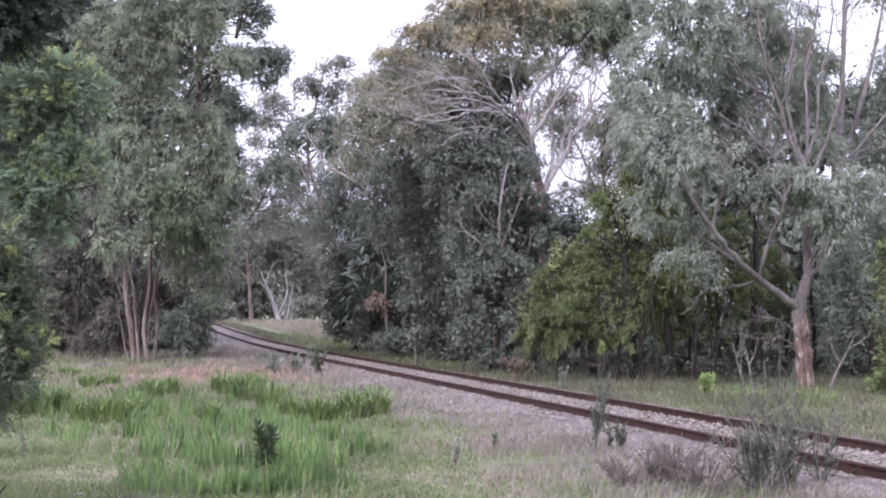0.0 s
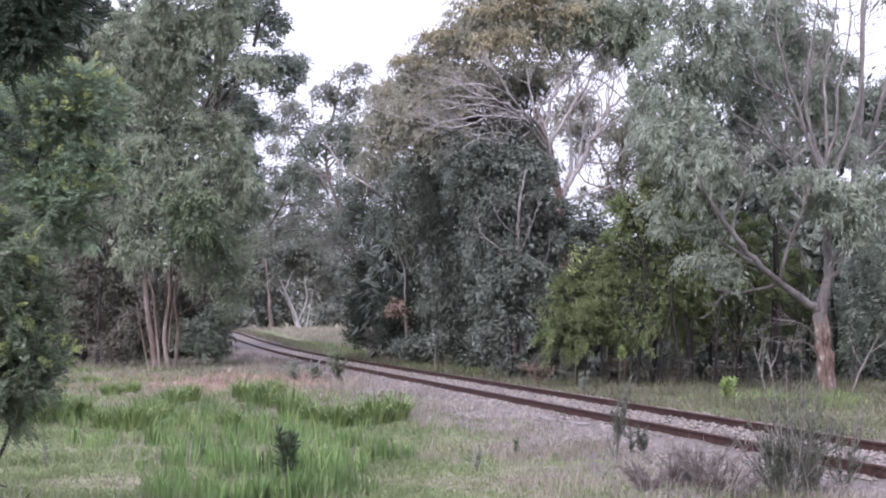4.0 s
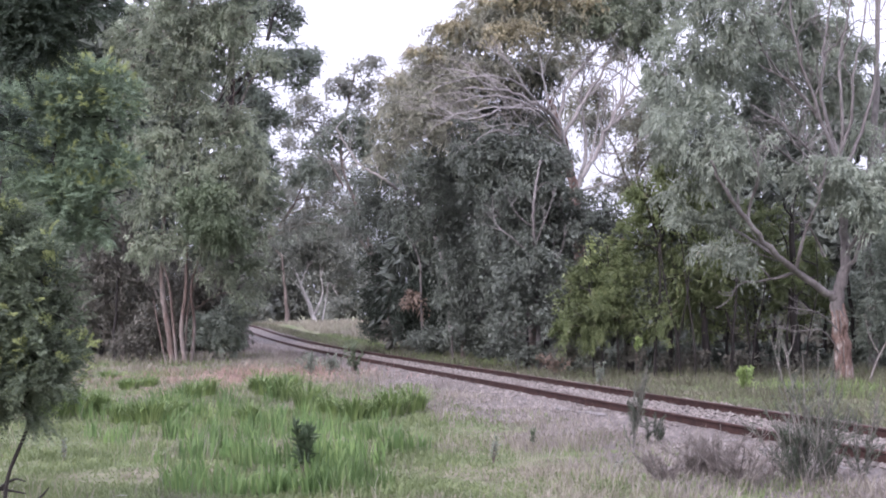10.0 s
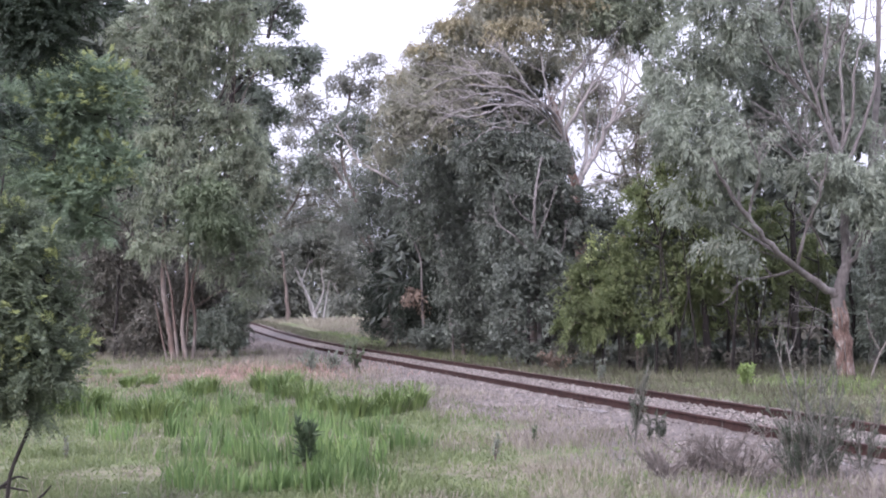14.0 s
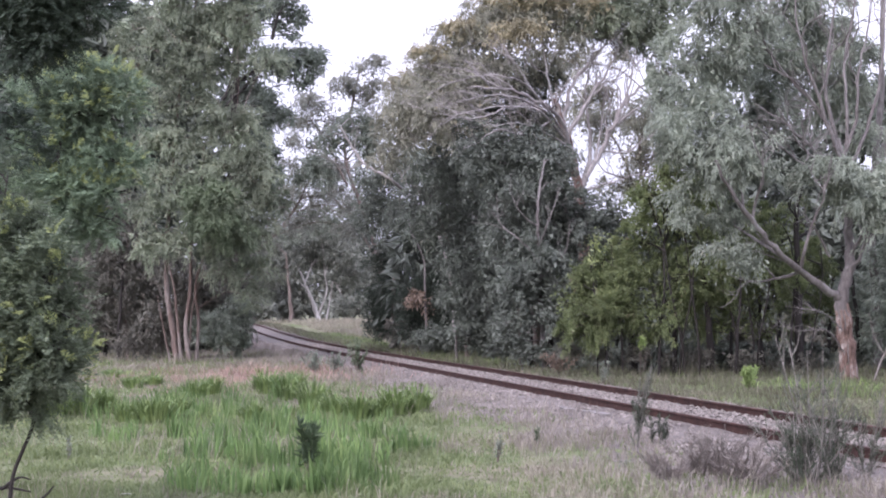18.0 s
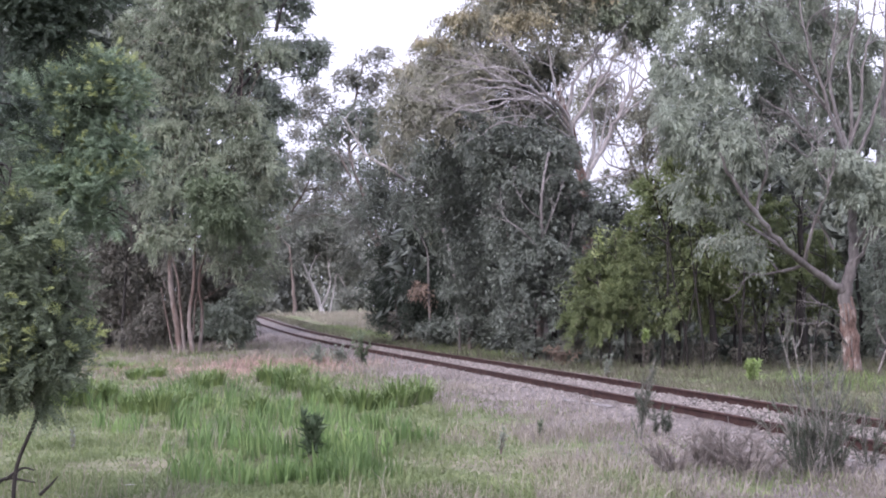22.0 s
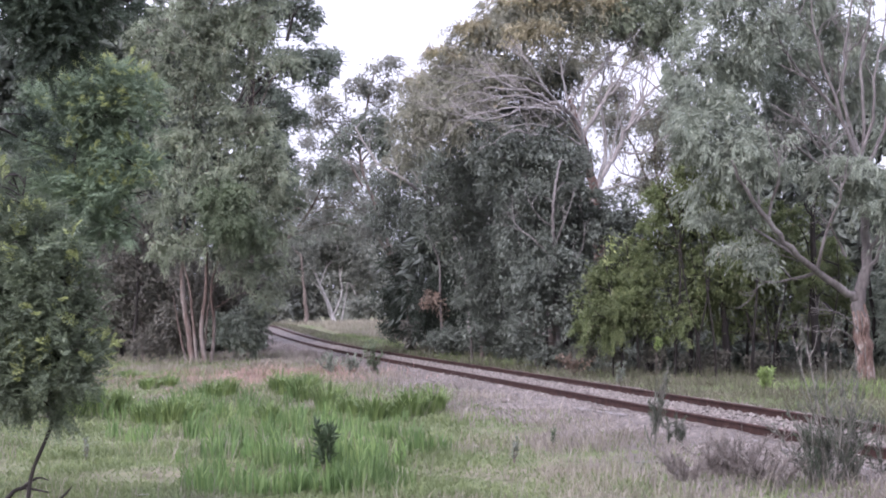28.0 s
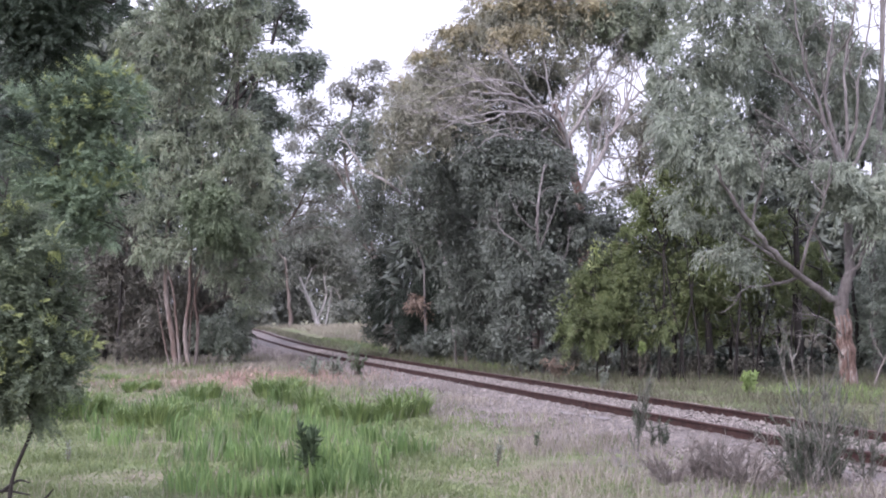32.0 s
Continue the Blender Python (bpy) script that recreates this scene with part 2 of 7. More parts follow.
BROWN_BARK = surface_material("brown_bark", [(0.3, (0.085, 0.066, 0.058)), (0.6, (0.150, 0.122, 0.108)), (0.8, (0.23, 0.192, 0.172))], scale=2.2, fine=16, stretch=(1, 1, 0.3))
DARK_BARK = surface_material("dark_rough_bark", [(0.3, (0.012, 0.010, 0.010)), (0.7, (0.036, 0.030, 0.027))], scale=4, fine=25, stretch=(1, 1, 0.3), bump=0.8)
TWIG_BARK = surface_material("grey_twig", [(0.3, (0.11, 0.10, 0.09)), (0.7, (0.21, 0.19, 0.175))], scale=3, fine=20)
RUST = surface_material("rusty_rail", [(0.3, (0.023, 0.011, 0.009)), (0.55, (0.046, 0.021, 0.017)), (0.75, (0.079, 0.043, 0.034))], scale=5, fine=60, rough=0.8, metal=0.15, bump=0.5, depth=0.004)
SLEEPER = surface_material("weathered_sleeper", [(0.3, (0.09, 0.080, 0.076)), (0.7, (0.20, 0.185, 0.178))], scale=3, fine=40, stretch=(0.2, 1, 1), bump=0.7)
STONE = surface_material("ballast_stone", [(0.3, (0.104, 0.089, 0.079)), (0.55, (0.171, 0.150, 0.137)), (0.8, (0.271, 0.249, 0.233))], scale=9, fine=60, per_piece=0.35, bump=0.5)
BED = surface_material("ballast_bed", [(0.3, (0.075, 0.062, 0.056)), (0.7, (0.145, 0.125, 0.115))], scale=2.0, fine=22, bump=1.0, depth=0.05)
POST = surface_material("post_timber", [(0.3, (0.05, 0.043, 0.040)), (0.7, (0.10, 0.088, 0.08))], scale=3, fine=30, stretch=(1, 1, 0.2))


def ground_material():
    """Soil under grass: green, straw and russet growth in patches, bare grey earth between."""
    m, n, l = node_material("grassy_ground")
    tex = n.new("ShaderNodeTexCoord")
    big = n.new("ShaderNodeTexNoise")
    big.inputs["Scale"].default_value, big.inputs["Detail"].default_value = 0.22, 6
    mid = n.new("ShaderNodeTexNoise")
    mid.inputs["Scale"].default_value, mid.inputs["Detail"].default_value = 3.0, 6
    l.new(tex.outputs["Object"], big.inputs["Vector"])
    l.new(tex.outputs["Object"], mid.inputs["Vector"])
    ra = ramp(n, [(0.32, (0.085, 0.108, 0.052)), (0.45, (0.112, 0.130, 0.07)), (0.56, (0.14, 0.13, 0.095)), (0.7, (0.165, 0.145, 0.12))])
    rb = ramp(n, [(0.3, (0.55, 0.5, 0.45)), (0.5, (1, 1, 1)), (0.75, (1.25, 1.2, 1.1))])
    l.new(big.outputs["Fac"], ra.inputs[0])
    l.new(mid.outputs["Fac"], rb.inputs[0])
    mix = n.new("ShaderNodeMixRGB")
    mix.blend_type = "MULTIPLY"
    mix.inputs[0].default_value = 1
    l.new(ra.outputs[0], mix.inputs[1])
    l.new(rb.outputs[0], mix.inputs[2])
    b = n.new("ShaderNodeBsdfPrincipled")
    b.inputs["Roughness"].default_value = 0.95
    b.inputs["Specular IOR Level"].default_value = 0.1
    l.new(mix.outputs[0], b.inputs["Base Color"])
    bp = n.new("ShaderNodeBump")
    bp.inputs["Strength"].default_value, bp.inputs["Distance"].default_value = 0.8, 0.08
    l.new(mid.outputs["Fac"], bp.inputs["Height"])
    l.new(bp.outputs[0], b.inputs["Normal"])
    o = n.new("ShaderNodeOutputMaterial")
    l.new(b.outputs[0], o.inputs[0])
    return m


GROUND = ground_material()


# ---- mesh building ----
RNG = np.random.default_rng(7)


def unit(v):
    return v / np.maximum(np.linalg.norm(v, axis=-1, keepdims=True), 1e-9)


class Geo:
    """Collects triangles and quads and makes one mesh of them."""

    def __init__(self):
        self.v, self.q, self.t, self.count = [], [], [], 0

    def add(self, verts, quads=None, tris=None):
        verts = np.asarray(verts, float).reshape(-1, 3)
        if quads is not None and len(quads):
            self.q.append(np.asarray(quads, int).reshape(-1, 4) + self.count)
        if tris is not None and len(tris):
            self.t.append(np.asarray(tris, int).reshape(-1, 3) + self.count)
        self.v.append(verts)
        self.count += len(verts)

    def mesh(self, name, material, origin=(0, 0, 0), smooth=False):
        v = np.concatenate(self.v) - np.asarray(origin, float)
        q = np.concatenate(self.q) if self.q else np.zeros((0, 4), int)
        t = np.concatenate(self.t) if self.t else np.zeros((0, 3), int)
        me = bpy.data.meshes.new(name)
        me.vertices.add(len(v))
        me.vertices.foreach_set("co", v.astype(np.float32).ravel())
        loops = np.concatenate([q.ravel(), t.ravel()])
        me.loops.add(len(loops))
        me.loops.foreach_set("vertex_index", loops.astype(np.int32))
        me.polygons.add(len(q) + len(t))
        starts = np.concatenate([np.arange(len(q)) * 4, len(q) * 4 + np.arange(len(t)) * 3])
        me.polygons.foreach_set("loop_start", starts.astype(np.int32))
        me.polygons.foreach_set("use_smooth", np.full(len(q) + len(t), smooth))
        me.materials.append(material)
        me.update(calc_edges=True)
        return me


def thing(name, origin, label, category, group="", kind=""):
    ob = new(name)
    ob.location = origin
    ob.empty_display_size = 0.2
    return tagged(ob, label, category, group, kind)


def part(name, geo, material, parent, label="", origin=None, smooth=False):
    """One mesh object under a thing; the geometry is given in world places."""
    o = origin if origin is not None else parent.location
    ob = new(name, geo.mesh(name, material, o, smooth))
    ob.parent = parent
    return tagged(ob, label)


def bend(points, steps=5):
    """A smooth line through the points."""
    p = np.asarray(points, float)
    if len(p) < 3:
        return np.linspace(p[0], p[-1], steps + 1)
    e = np.vstack([2 * p[0] - p[1], p, 2 * p[-1] - p[-2]])
    out = []
    for i in range(1, len(e) - 2):
        a, b, c, d = e[i - 1:i + 3]
        for t in np.linspace(0, 1, steps, endpoint=False):
            out.append(0.5 * (2 * b + (c - a) * t + (2 * a - 5 * b + 4 * c - d) * t ** 2 + (3 * b - a - 3 * c + d) * t ** 3))
    out.append(p[-1])
    return np.array(out)


def tube(geo, line, r0, r1, sides=7, knobs=0.12):
    """A tapering, slightly uneven round limb along a line."""
    line = np.asarray(line, float)
    n = len(line)
    tang = unit(np.gradient(line, axis=0))
    ref = np.array([0.31, 0.9, 0.3])
    a = unit(np.cross(tang, ref))
    b = np.cross(tang, a)
    rad = np.linspace(r0, r1, n)[:, None] * (1 + knobs * RNG.normal(size=(n, sides)) * 0.5)
    ang = np.linspace(0, 2 * np.pi, sides, endpoint=False)
    ring = line[:, None] + rad[..., None] * (np.cos(ang)[None, :, None] * a[:, None] + np.sin(ang)[None, :, None] * b[:, None])
    i, j = np.meshgrid(np.arange(n - 1), np.arange(sides), indexing="ij")
    k = (j + 1) % sides
    quads = np.stack([i * sides + j, i * sides + k, (i + 1) * sides + k, (i + 1) * sides + j], -1).reshape(-1, 4)
    tip = n * sides
    tris = [[(n - 1) * sides + s, (n - 1) * sides + (s + 1) % sides, tip] for s in range(sides)]
    geo.add(np.vstack([ring.reshape(-1, 3), line[-1:] + tang[-1:] * r1]), quads, tris)


def leaves(geo, at, way, length, width):
    """Narrow pointed leaves: four corners each, folded a little along the rib."""
    n = len(at)
    way = unit(way)
    side = unit(np.cross(way, RNG.normal(size=(n, 3))))
    up = np.cross(side, way)
    length, width = np.broadcast_to(length, n)[:, None], np.broadcast_to(width, n)[:, None]
    mid = at + way * length * 0.42 + up * width * 0.25
    v = np.stack([at, mid + side * width * 0.5, at + way * length, mid - side * width * 0.5], 1)
    geo.add(v.reshape(-1, 3), np.arange(4 * n).reshape(n, 4))


def wave(p, scale, phase=0.0):
    """Cheap smooth noise in about -1 to 1."""
    x, y, z = (p * scale).T
    return (np.sin(1.7 * x + 2.1 * np.sin(0.9 * z + phase) + phase) + np.sin(1.3 * y + 1.9 * np.sin(1.1 * x) + 2 * phase) + np.sin(2.3 * z + 1.6 * np.sin(0.8 * y + phase))) / 2.2


def lobes_points(lobes, n, shell=2.4, gap=0.0, gap_scale=1.6):
    """Places spread through the lobes of a crown, thicker towards the outside, with gaps."""
    c = np.array([a for a, _ in lobes])
    r = np.array([b for _, b in lobes])
    w = (r[:, 0] * r[:, 2]) ** 0.9
    pick = RNG.choice(len(lobes), size=n, p=w / w.sum())
    d = unit(RNG.normal(size=(n, 3)))
    k = RNG.random(n) ** (1 / shell)
    p = c[pick] + d * r[pick] * k[:, None] * (1 + 0.12 * RNG.normal(size=(n, 1)))
    if gap:
        keep = wave(p, gap_scale, 0.7) > gap
        p, d = p[keep], d[keep]
    return p, d


def foliage(geo, lobes, n, length, width, droop, clump=0.42, cover=3.2, inner=0.2, gap=0.0):
    """A crown: the lobes carry sprays, each of several arching twigs hung with leaves, with larger shaded leaves further in."""
    area = sum(b[0] * b[2] for _, b in lobes)
    count = max(len(lobes) * 3, int(cover * 1.25 * area / clump ** 2))
    c, d = lobes_points(lobes, count, 3.4, gap, 1.1)
    count, arms = len(c), 6
    m = max(3, int(round(n * (1 - inner) / (count * arms))))
    size = clump * RNG.uniform(0.55, 1.45, count)
    arm = unit(RNG.normal(size=(count, arms, 3)) * 0.75 + d[:, None] * 0.75 + np.array([0, 0, 0.45]))
    t = RNG.uniform(0.25, 1.0, (count, arms, m, 1)) ** 0.8
    reach = size[:, None, None, None] * RNG.uniform(0.8, 1.3, (count, arms, 1, 1))
    fall = np.array([0, 0, -1.0]) * (0.25 + 0.75 * droop)
    foot = (c - d * size[:, None] * 0.45)[:, None, None]
    at = foot + arm[:, :, None] * reach * t * 1.25 + fall * reach * t ** 2 * 0.9 + RNG.normal(size=(count, arms, m, 3)) * 0.16 * size[:, None, None, None]
    way = arm[:, :, None] * (1 - 0.6 * t) + fall * (0.35 + 0.9 * t) + RNG.normal(size=at.shape) * 0.34
    at, way = at.reshape(-1, 3), way.reshape(-1, 3)
    k = RNG.uniform(0.65, 1.25, len(at))
    leaves(geo, at, way, length * k, width * k)
    q, d = lobes_points(lobes, int(n * inner), 1.6)
    c0 = np.mean([a for a, _ in lobes], axis=0)
    q = q + (c0 - q) * np.array([0.04, 0.04, 0.02])
    leaves(geo, q, RNG.normal(size=q.shape) + np.array([0, 0, -droop]), length * 1.5, width * 2.2)


def fronds(geo, p, way, length, pairs, pinna, width):
    """Feathery double leaves: narrow leaflets in pairs along a rib."""
    n = len(p)
    way = unit(way)
    side = unit(np.cross(way, np.array([0, 0, 1.0]) + RNG.normal(size=(n, 3)) * 0.5))
    t = np.linspace(0.08, 1, pairs)
    k = RNG.uniform(0.7, 1.25, n)
    sag = np.array([0, 0, -1.0])
    for s in (-1, 1):
        at = p[:, None] + way[:, None] * (t[None, :, None] * length * k[:, None, None]) + sag * (0.25 * length * t[None, :, None] ** 2)
        w = s * side[:, None] * 0.9 + way[:, None] * 0.55 + RNG.normal(size=(n, pairs, 3)) * 0.12 + sag * 0.15
        size = pinna * np.sin(np.pi * (0.15 + 0.8 * t))[None] * k[:, None]
        leaves(geo, at.reshape(-1, 3), w.reshape(-1, 3), size.ravel(), width)
    leaves(geo, p, way + sag * 0.2, length * k, width * 0.6)

# ---- ground and track ----
EDGE_X, EDGE_Y, SLOPE = 5.08, 15.64, -0.2525     # the nearer rail runs straight through here


def rise(y):
    t = np.clip((np.asarray(y, float) - 60) / 70, 0, 1.0)
    return 1.1 * t * t


AXIS = unit(np.array([SLOPE, 1.0]))
ACROSS = np.array([AXIS[1], -AXIS[0]])
START = np.array([EDGE_X, EDGE_Y]) + ACROSS * 0.8
line = [START + AXIS * s for s in (-60, -30, 0, 30, 60, 90, 104)]
turn, place = math.atan2(-AXIS[0], AXIS[1]), line[-1].copy()
for bend_step in range(16):
    turn += radians(2.0 + 0.5 * bend_step)
    place = place + 6.0 * np.array([-math.sin(turn), math.cos(turn)])
    line.append(place.copy())
TRACK = bend(line, 24)
TRACK_S = np.concatenate([[0], np.cumsum(np.linalg.norm(np.diff(TRACK, axis=0), axis=1))])


def track_at(s):
    """Plan place and right-hand direction at a length along the track."""
    s = np.asarray(s, float)
    p = np.stack([np.interp(s, TRACK_S, TRACK[:, k]) for k in (0, 1)], -1)
    q = np.stack([np.interp(s + 0.5, TRACK_S, TRACK[:, k]) for k in (0, 1)], -1)
    w = unit(q - p)
    return p, np.stack([w[..., 1], -w[..., 0]], -1)


def off_track(x, y):
    """Distance from the track's middle, positive on the far side."""
    p = np.stack([np.asarray(x, float), np.asarray(y, float)], -1)
    flat = p.reshape(-1, 2)
    out = np.empty(len(flat))
    coarse = TRACK[::6]
    for i in range(0, len(flat), 20000):
        c = flat[i:i + 20000]
        out[i:i + 20000] = np.sqrt(((c[:, None] - coarse[None]) ** 2).sum(-1)).min(1)
    straight = (flat - START) @ ACROSS
    out = np.where(flat[:, 1] < 114, np.abs(straight), out)
    return (out * np.where(straight > 0, 1, -1)).reshape(p.shape[:-1])


def height(x, y):
    """The ground: flat with low swells, rising with the line far off and a little towards the track bed."""
    x, y = np.asarray(x, float), np.asarray(y, float)
    o = np.abs(off_track(x, y))
    swell = 0.04 * np.sin(0.45 * x + 0.6) * np.sin(0.33 * y) + 0.02 * np.sin(1.3 * x + 0.4 * y) * np.sin(1.1 * y)
    near = np.clip(1 - (o - 3.0) / 2.5, 0, 1)
    return rise(y) + swell * (1 - near) + 0.02 * near


def steps(a, b, fine_a, fine_b, fine, growth):
    mid = list(np.arange(fine_a, fine_b, fine))
    up, s = [], fine
    while (up[-1] if up else fine_b) < b:
        s *= growth
        up.append((up[-1] if up else fine_b) + s)
    dn, s = [], fine
    while (dn[-1] if dn else fine_a) > a:
        s *= growth
        dn.append((dn[-1] if dn else fine_a) - s)
    return np.array(dn[::-1] + mid + up)


def build_ground():
    xs, ys = steps(-1500, 1500, -22, 22, 0.6, 1.25), steps(-1200, 2500, 10, 70, 0.6, 1.2)
    gx, gy = np.meshgrid(xs, ys)
    z = height(gx, gy)
    g = Geo()
    ny, nx = gx.shape
    i, j = np.meshgrid(np.arange(ny - 1), np.arange(nx - 1), indexing="ij")
    k = i * nx + j
    g.add(np.stack([gx, gy, z], -1), np.stack([k, k + 1, k + nx + 1, k + nx], -1).reshape(-1, 4))
    ob = new("ground", g.mesh("ground", GROUND, smooth=True))
    tagged(ob, "rough grassy ground with green, straw and russet patches", "ground", kind="structure")


build_ground()

RAIL_Z, BED_Z, GAUGE = 0.30, 0.150, 1.6


def sweep(geo, s, profile, offset, close=True):
    """Sweeps a cross-section (sideways, up) along the track at a distance from its middle."""
    p, w = track_at(s)
    prof = np.asarray(profile, float)
    z = rise(p[:, 1])
    n, m = len(s), len(prof)
    v = np.empty((n, m, 3))
    v[..., :2] = p[:, None] + w[:, None] * (offset + prof[None, :, :1])
    v[..., 2] = z[:, None] + prof[None, :, 1]
    i, j = np.meshgrid(np.arange(n - 1), np.arange(m if close else m - 1), indexing="ij")
    k = (j + 1) % m
    geo.add(v, np.stack([i * m + j, i * m + k, (i + 1) * m + k, (i + 1) * m + j], -1).reshape(-1, 4))


def build_track():
    bed = Geo()
    s = np.arange(6, TRACK_S[-1] - 2, 0.35)
    prof = np.array([(-4.0, -0.04), (-3.2, 0.024), (-2.8, 0.034), (-2.3, 0.055), (-1.75, 0.09), (-1.1, 0.135), (-0.86, 0.155), (-0.74, BED_Z + 0.01), (0, BED_Z + 0.02), (0.74, BED_Z + 0.005), (0.86, 0.135), (1.1, 0.12), (1.6, 0.10), (2.2, 0.08), (2.8, -0.02)])
    p, w = track_at(s)
    v = np.empty((len(s), len(prof), 3))
    v[..., :2] = p[:, None] + w[:, None] * prof[None, :, :1]
    v[..., 2] = rise(p[:, 1])[:, None] + prof[None, :, 1] + RNG.normal(size=v.shape[:2]) * np.where(np.abs(prof[:, 0]) > 2.3, 0.022, 0.010)
    i, j = np.meshgrid(np.arange(len(s) - 1), np.arange(len(prof) - 1), indexing="ij")
    k = i * len(prof) + j
    bed.add(v, np.stack([k, k + len(prof), k + len(prof) + 1, k + 1], -1).reshape(-1, 4))
    tagged(new("ballast_bed", bed.mesh("ballast_bed", BED, smooth=True)), "low bed of grey-brown crushed stone under the rails", "ballast", kind="structure")

    track = thing("railway_track", (*START, 0), "single railway line with rusty rails on weathered sleepers", "railway track", kind="structure")
    foot, web, head = 0.064, 0.010, 0.034
    section = [(-foot, 0.125), (-foot, 0.134), (-web, 0.152), (-web, 0.258), (-head, 0.268), (-head, 0.294), (-0.026, RAIL_Z), (0.026, RAIL_Z),
               (head, 0.294), (head, 0.268), (web, 0.258), (web, 0.152), (foot, 0.134), (foot, 0.125)]
    joint = 73.2
    for side in (-1, 1):
        breaks = [8.0, joint + side * 0.6, joint + 10.6, TRACK_S[-1] - 3]
        for a, b in zip(breaks, breaks[1:]):
            g = Geo()
            sweep(g, np.arange(a + 0.006, b - 0.006, 0.6).tolist() + [b - 0.006], section, side * GAUGE / 2)
            part("rail", g, RUST, track, "rust-brown steel rail")
        for a in breaks[1:3]:
            for face in (-1, 1):
                g = Geo()
                off = side * GAUGE / 2
                sweep(g, [a - 0.3, a - 0.15, a + 0.15, a + 0.3], [(face * 0.012, 0.158), (face * 0.034, 0.164), (face * 0.028, 0.250), (face * 0.012, 0.256)], off)
                part("fishplate", g, RUST, track, "bolted rusty joint plate")
    # sleepers, nearly buried in the stone
    made = []
    for k in range(4):
        g = Geo()
        for x0, x1 in ((-1.35, 1.35),):
            xs = np.linspace(x0, x1, 7)
            ring = np.array([(-0.118, -0.12), (-0.118, -0.008), (-0.108, 0.0), (0.108, 0.0), (0.118, -0.008), (0.118, -0.12)])
            v = np.array([[(x, q[0] + RNG.normal() * 0.004, q[1] + RNG.normal() * 0.003) for q in ring] for x in xs])
            i, j = np.meshgrid(np.arange(6), np.arange(6), indexing="ij")
            quads = np.stack([i * 6 + j, i * 6 + (j + 1) % 6, (i + 1) * 6 + (j + 1) % 6, (i + 1) * 6 + j], -1).reshape(-1, 4)
            g.add(v, np.vstack([quads, [[0, 1, 2, 5], [5, 2, 3, 4], [36, 41, 38, 37], [41, 40, 39, 38]]]))
        made.append(g.mesh("sleeper", SLEEPER))
    for n_s, s in enumerate(np.arange(40, 190, 0.68)):
        p, w = track_at(s + RNG.normal() * 0.03)
        ob = new("sleeper", made[n_s % 4])
        ob.parent = track
        ob.location = (p[0] - START[0], p[1] - START[1], float(rise(p[1])) + 0.118 + RNG.normal() * 0.010)
        ob.rotation_euler = (RNG.normal() * 0.01, RNG.normal() * 0.006, math.atan2(w[1], w[0]) + RNG.normal() * 0.012)

    # crushed stone: loose pieces between the rails and on the shoulders
    base = unit(np.array([(1, 0, 0), (-1, 0, 0), (0, 1, 0), (0, -1, 0), (0, 0, 1), (0, 0, -1.0)]))
    tri = np.array([(0, 2, 4), (2, 1, 4), (1, 3, 4), (3, 0, 4), (2, 0, 5), (1, 2, 5), (3, 1, 5), (0, 3, 5)])
    for name, n, lo, hi, far, label in (("ballast_stones", 14000, -0.74, 0.74, 75, "pinkish-grey crushed stones between the rails"),
                                        ("shoulder_stones", 6000, -2.8, -0.87, 45, "loose grey stones on the shoulder of the track"),
                                        ("shoulder_stones", 3000, 0.87, 2.2, 40, "loose grey stones on the shoulder of the track")):
        u = RNG.random(n)
        s = 50 + far * u ** 1.6
        o = RNG.uniform(lo, hi, n)
        p, w = track_at(s)
        xy = p + w * o[:, None]
        prof_z = np.interp(o, prof[:, 0], prof[:, 1])
        size = RNG.uniform(0.016, 0.038, n) * (1 + 0.5 * u)
        v = base[None] * size[:, None, None] * RNG.uniform(0.6, 1.25, (n, 6, 1)) * np.array([1.15, 1.15, 0.8])
        ang = RNG.uniform(0, 2 * np.pi, n)
        c, sn = np.cos(ang)[:, None], np.sin(ang)[:, None]
        v = np.stack([v[..., 0] * c - v[..., 1] * sn, v[..., 0] * sn + v[..., 1] * c, v[..., 2]], -1)
        lift = RNG.uniform(0.0, 0.025, n) if name == "ballast_stones" else np.full(n, 0.004)
        v += np.stack([xy[:, 0], xy[:, 1], rise(xy[:, 1]) + prof_z + lift], -1)[:, None]
        g = Geo()
        g.add(v, tris=(tri[None] + 6 * np.arange(n)[:, None, None]).reshape(-1, 3))
        tagged(new(name, g.mesh(name, STONE)), label, "stones", kind="stuff")


build_track()

# ---- trees ----
def on_ground(x, y, sink=0.0):
    return np.array([x, y, float(height(x, y)) - sink])


def twigs(limb, root, bark, line, r, lobe, n):
    """Thin branches from a limb's outer half into its lobe, each a part of the limb."""
    c, q = np.array(lobe[0]), np.array(lobe[1])
    for k in range(n):
        a = line[int(len(line) * RNG.uniform(0.45, 0.98))]
        b = c + unit(RNG.normal(size=3) + np.array([0, 0, 0.25])) * q * RNG.uniform(0.6, 1.08)
        m = (a + b) / 2 + RNG.normal(size=3) * 0.12 * np.linalg.norm(b - a) + np.array([0, 0, 0.08]) * np.linalg.norm(b - a)
        g = Geo()
        tube(g, bend([a, m, b], 3), max(0.014, r * 0.5), 0.006, 4)
        part("twig", g, bark, limb, origin=root.location)


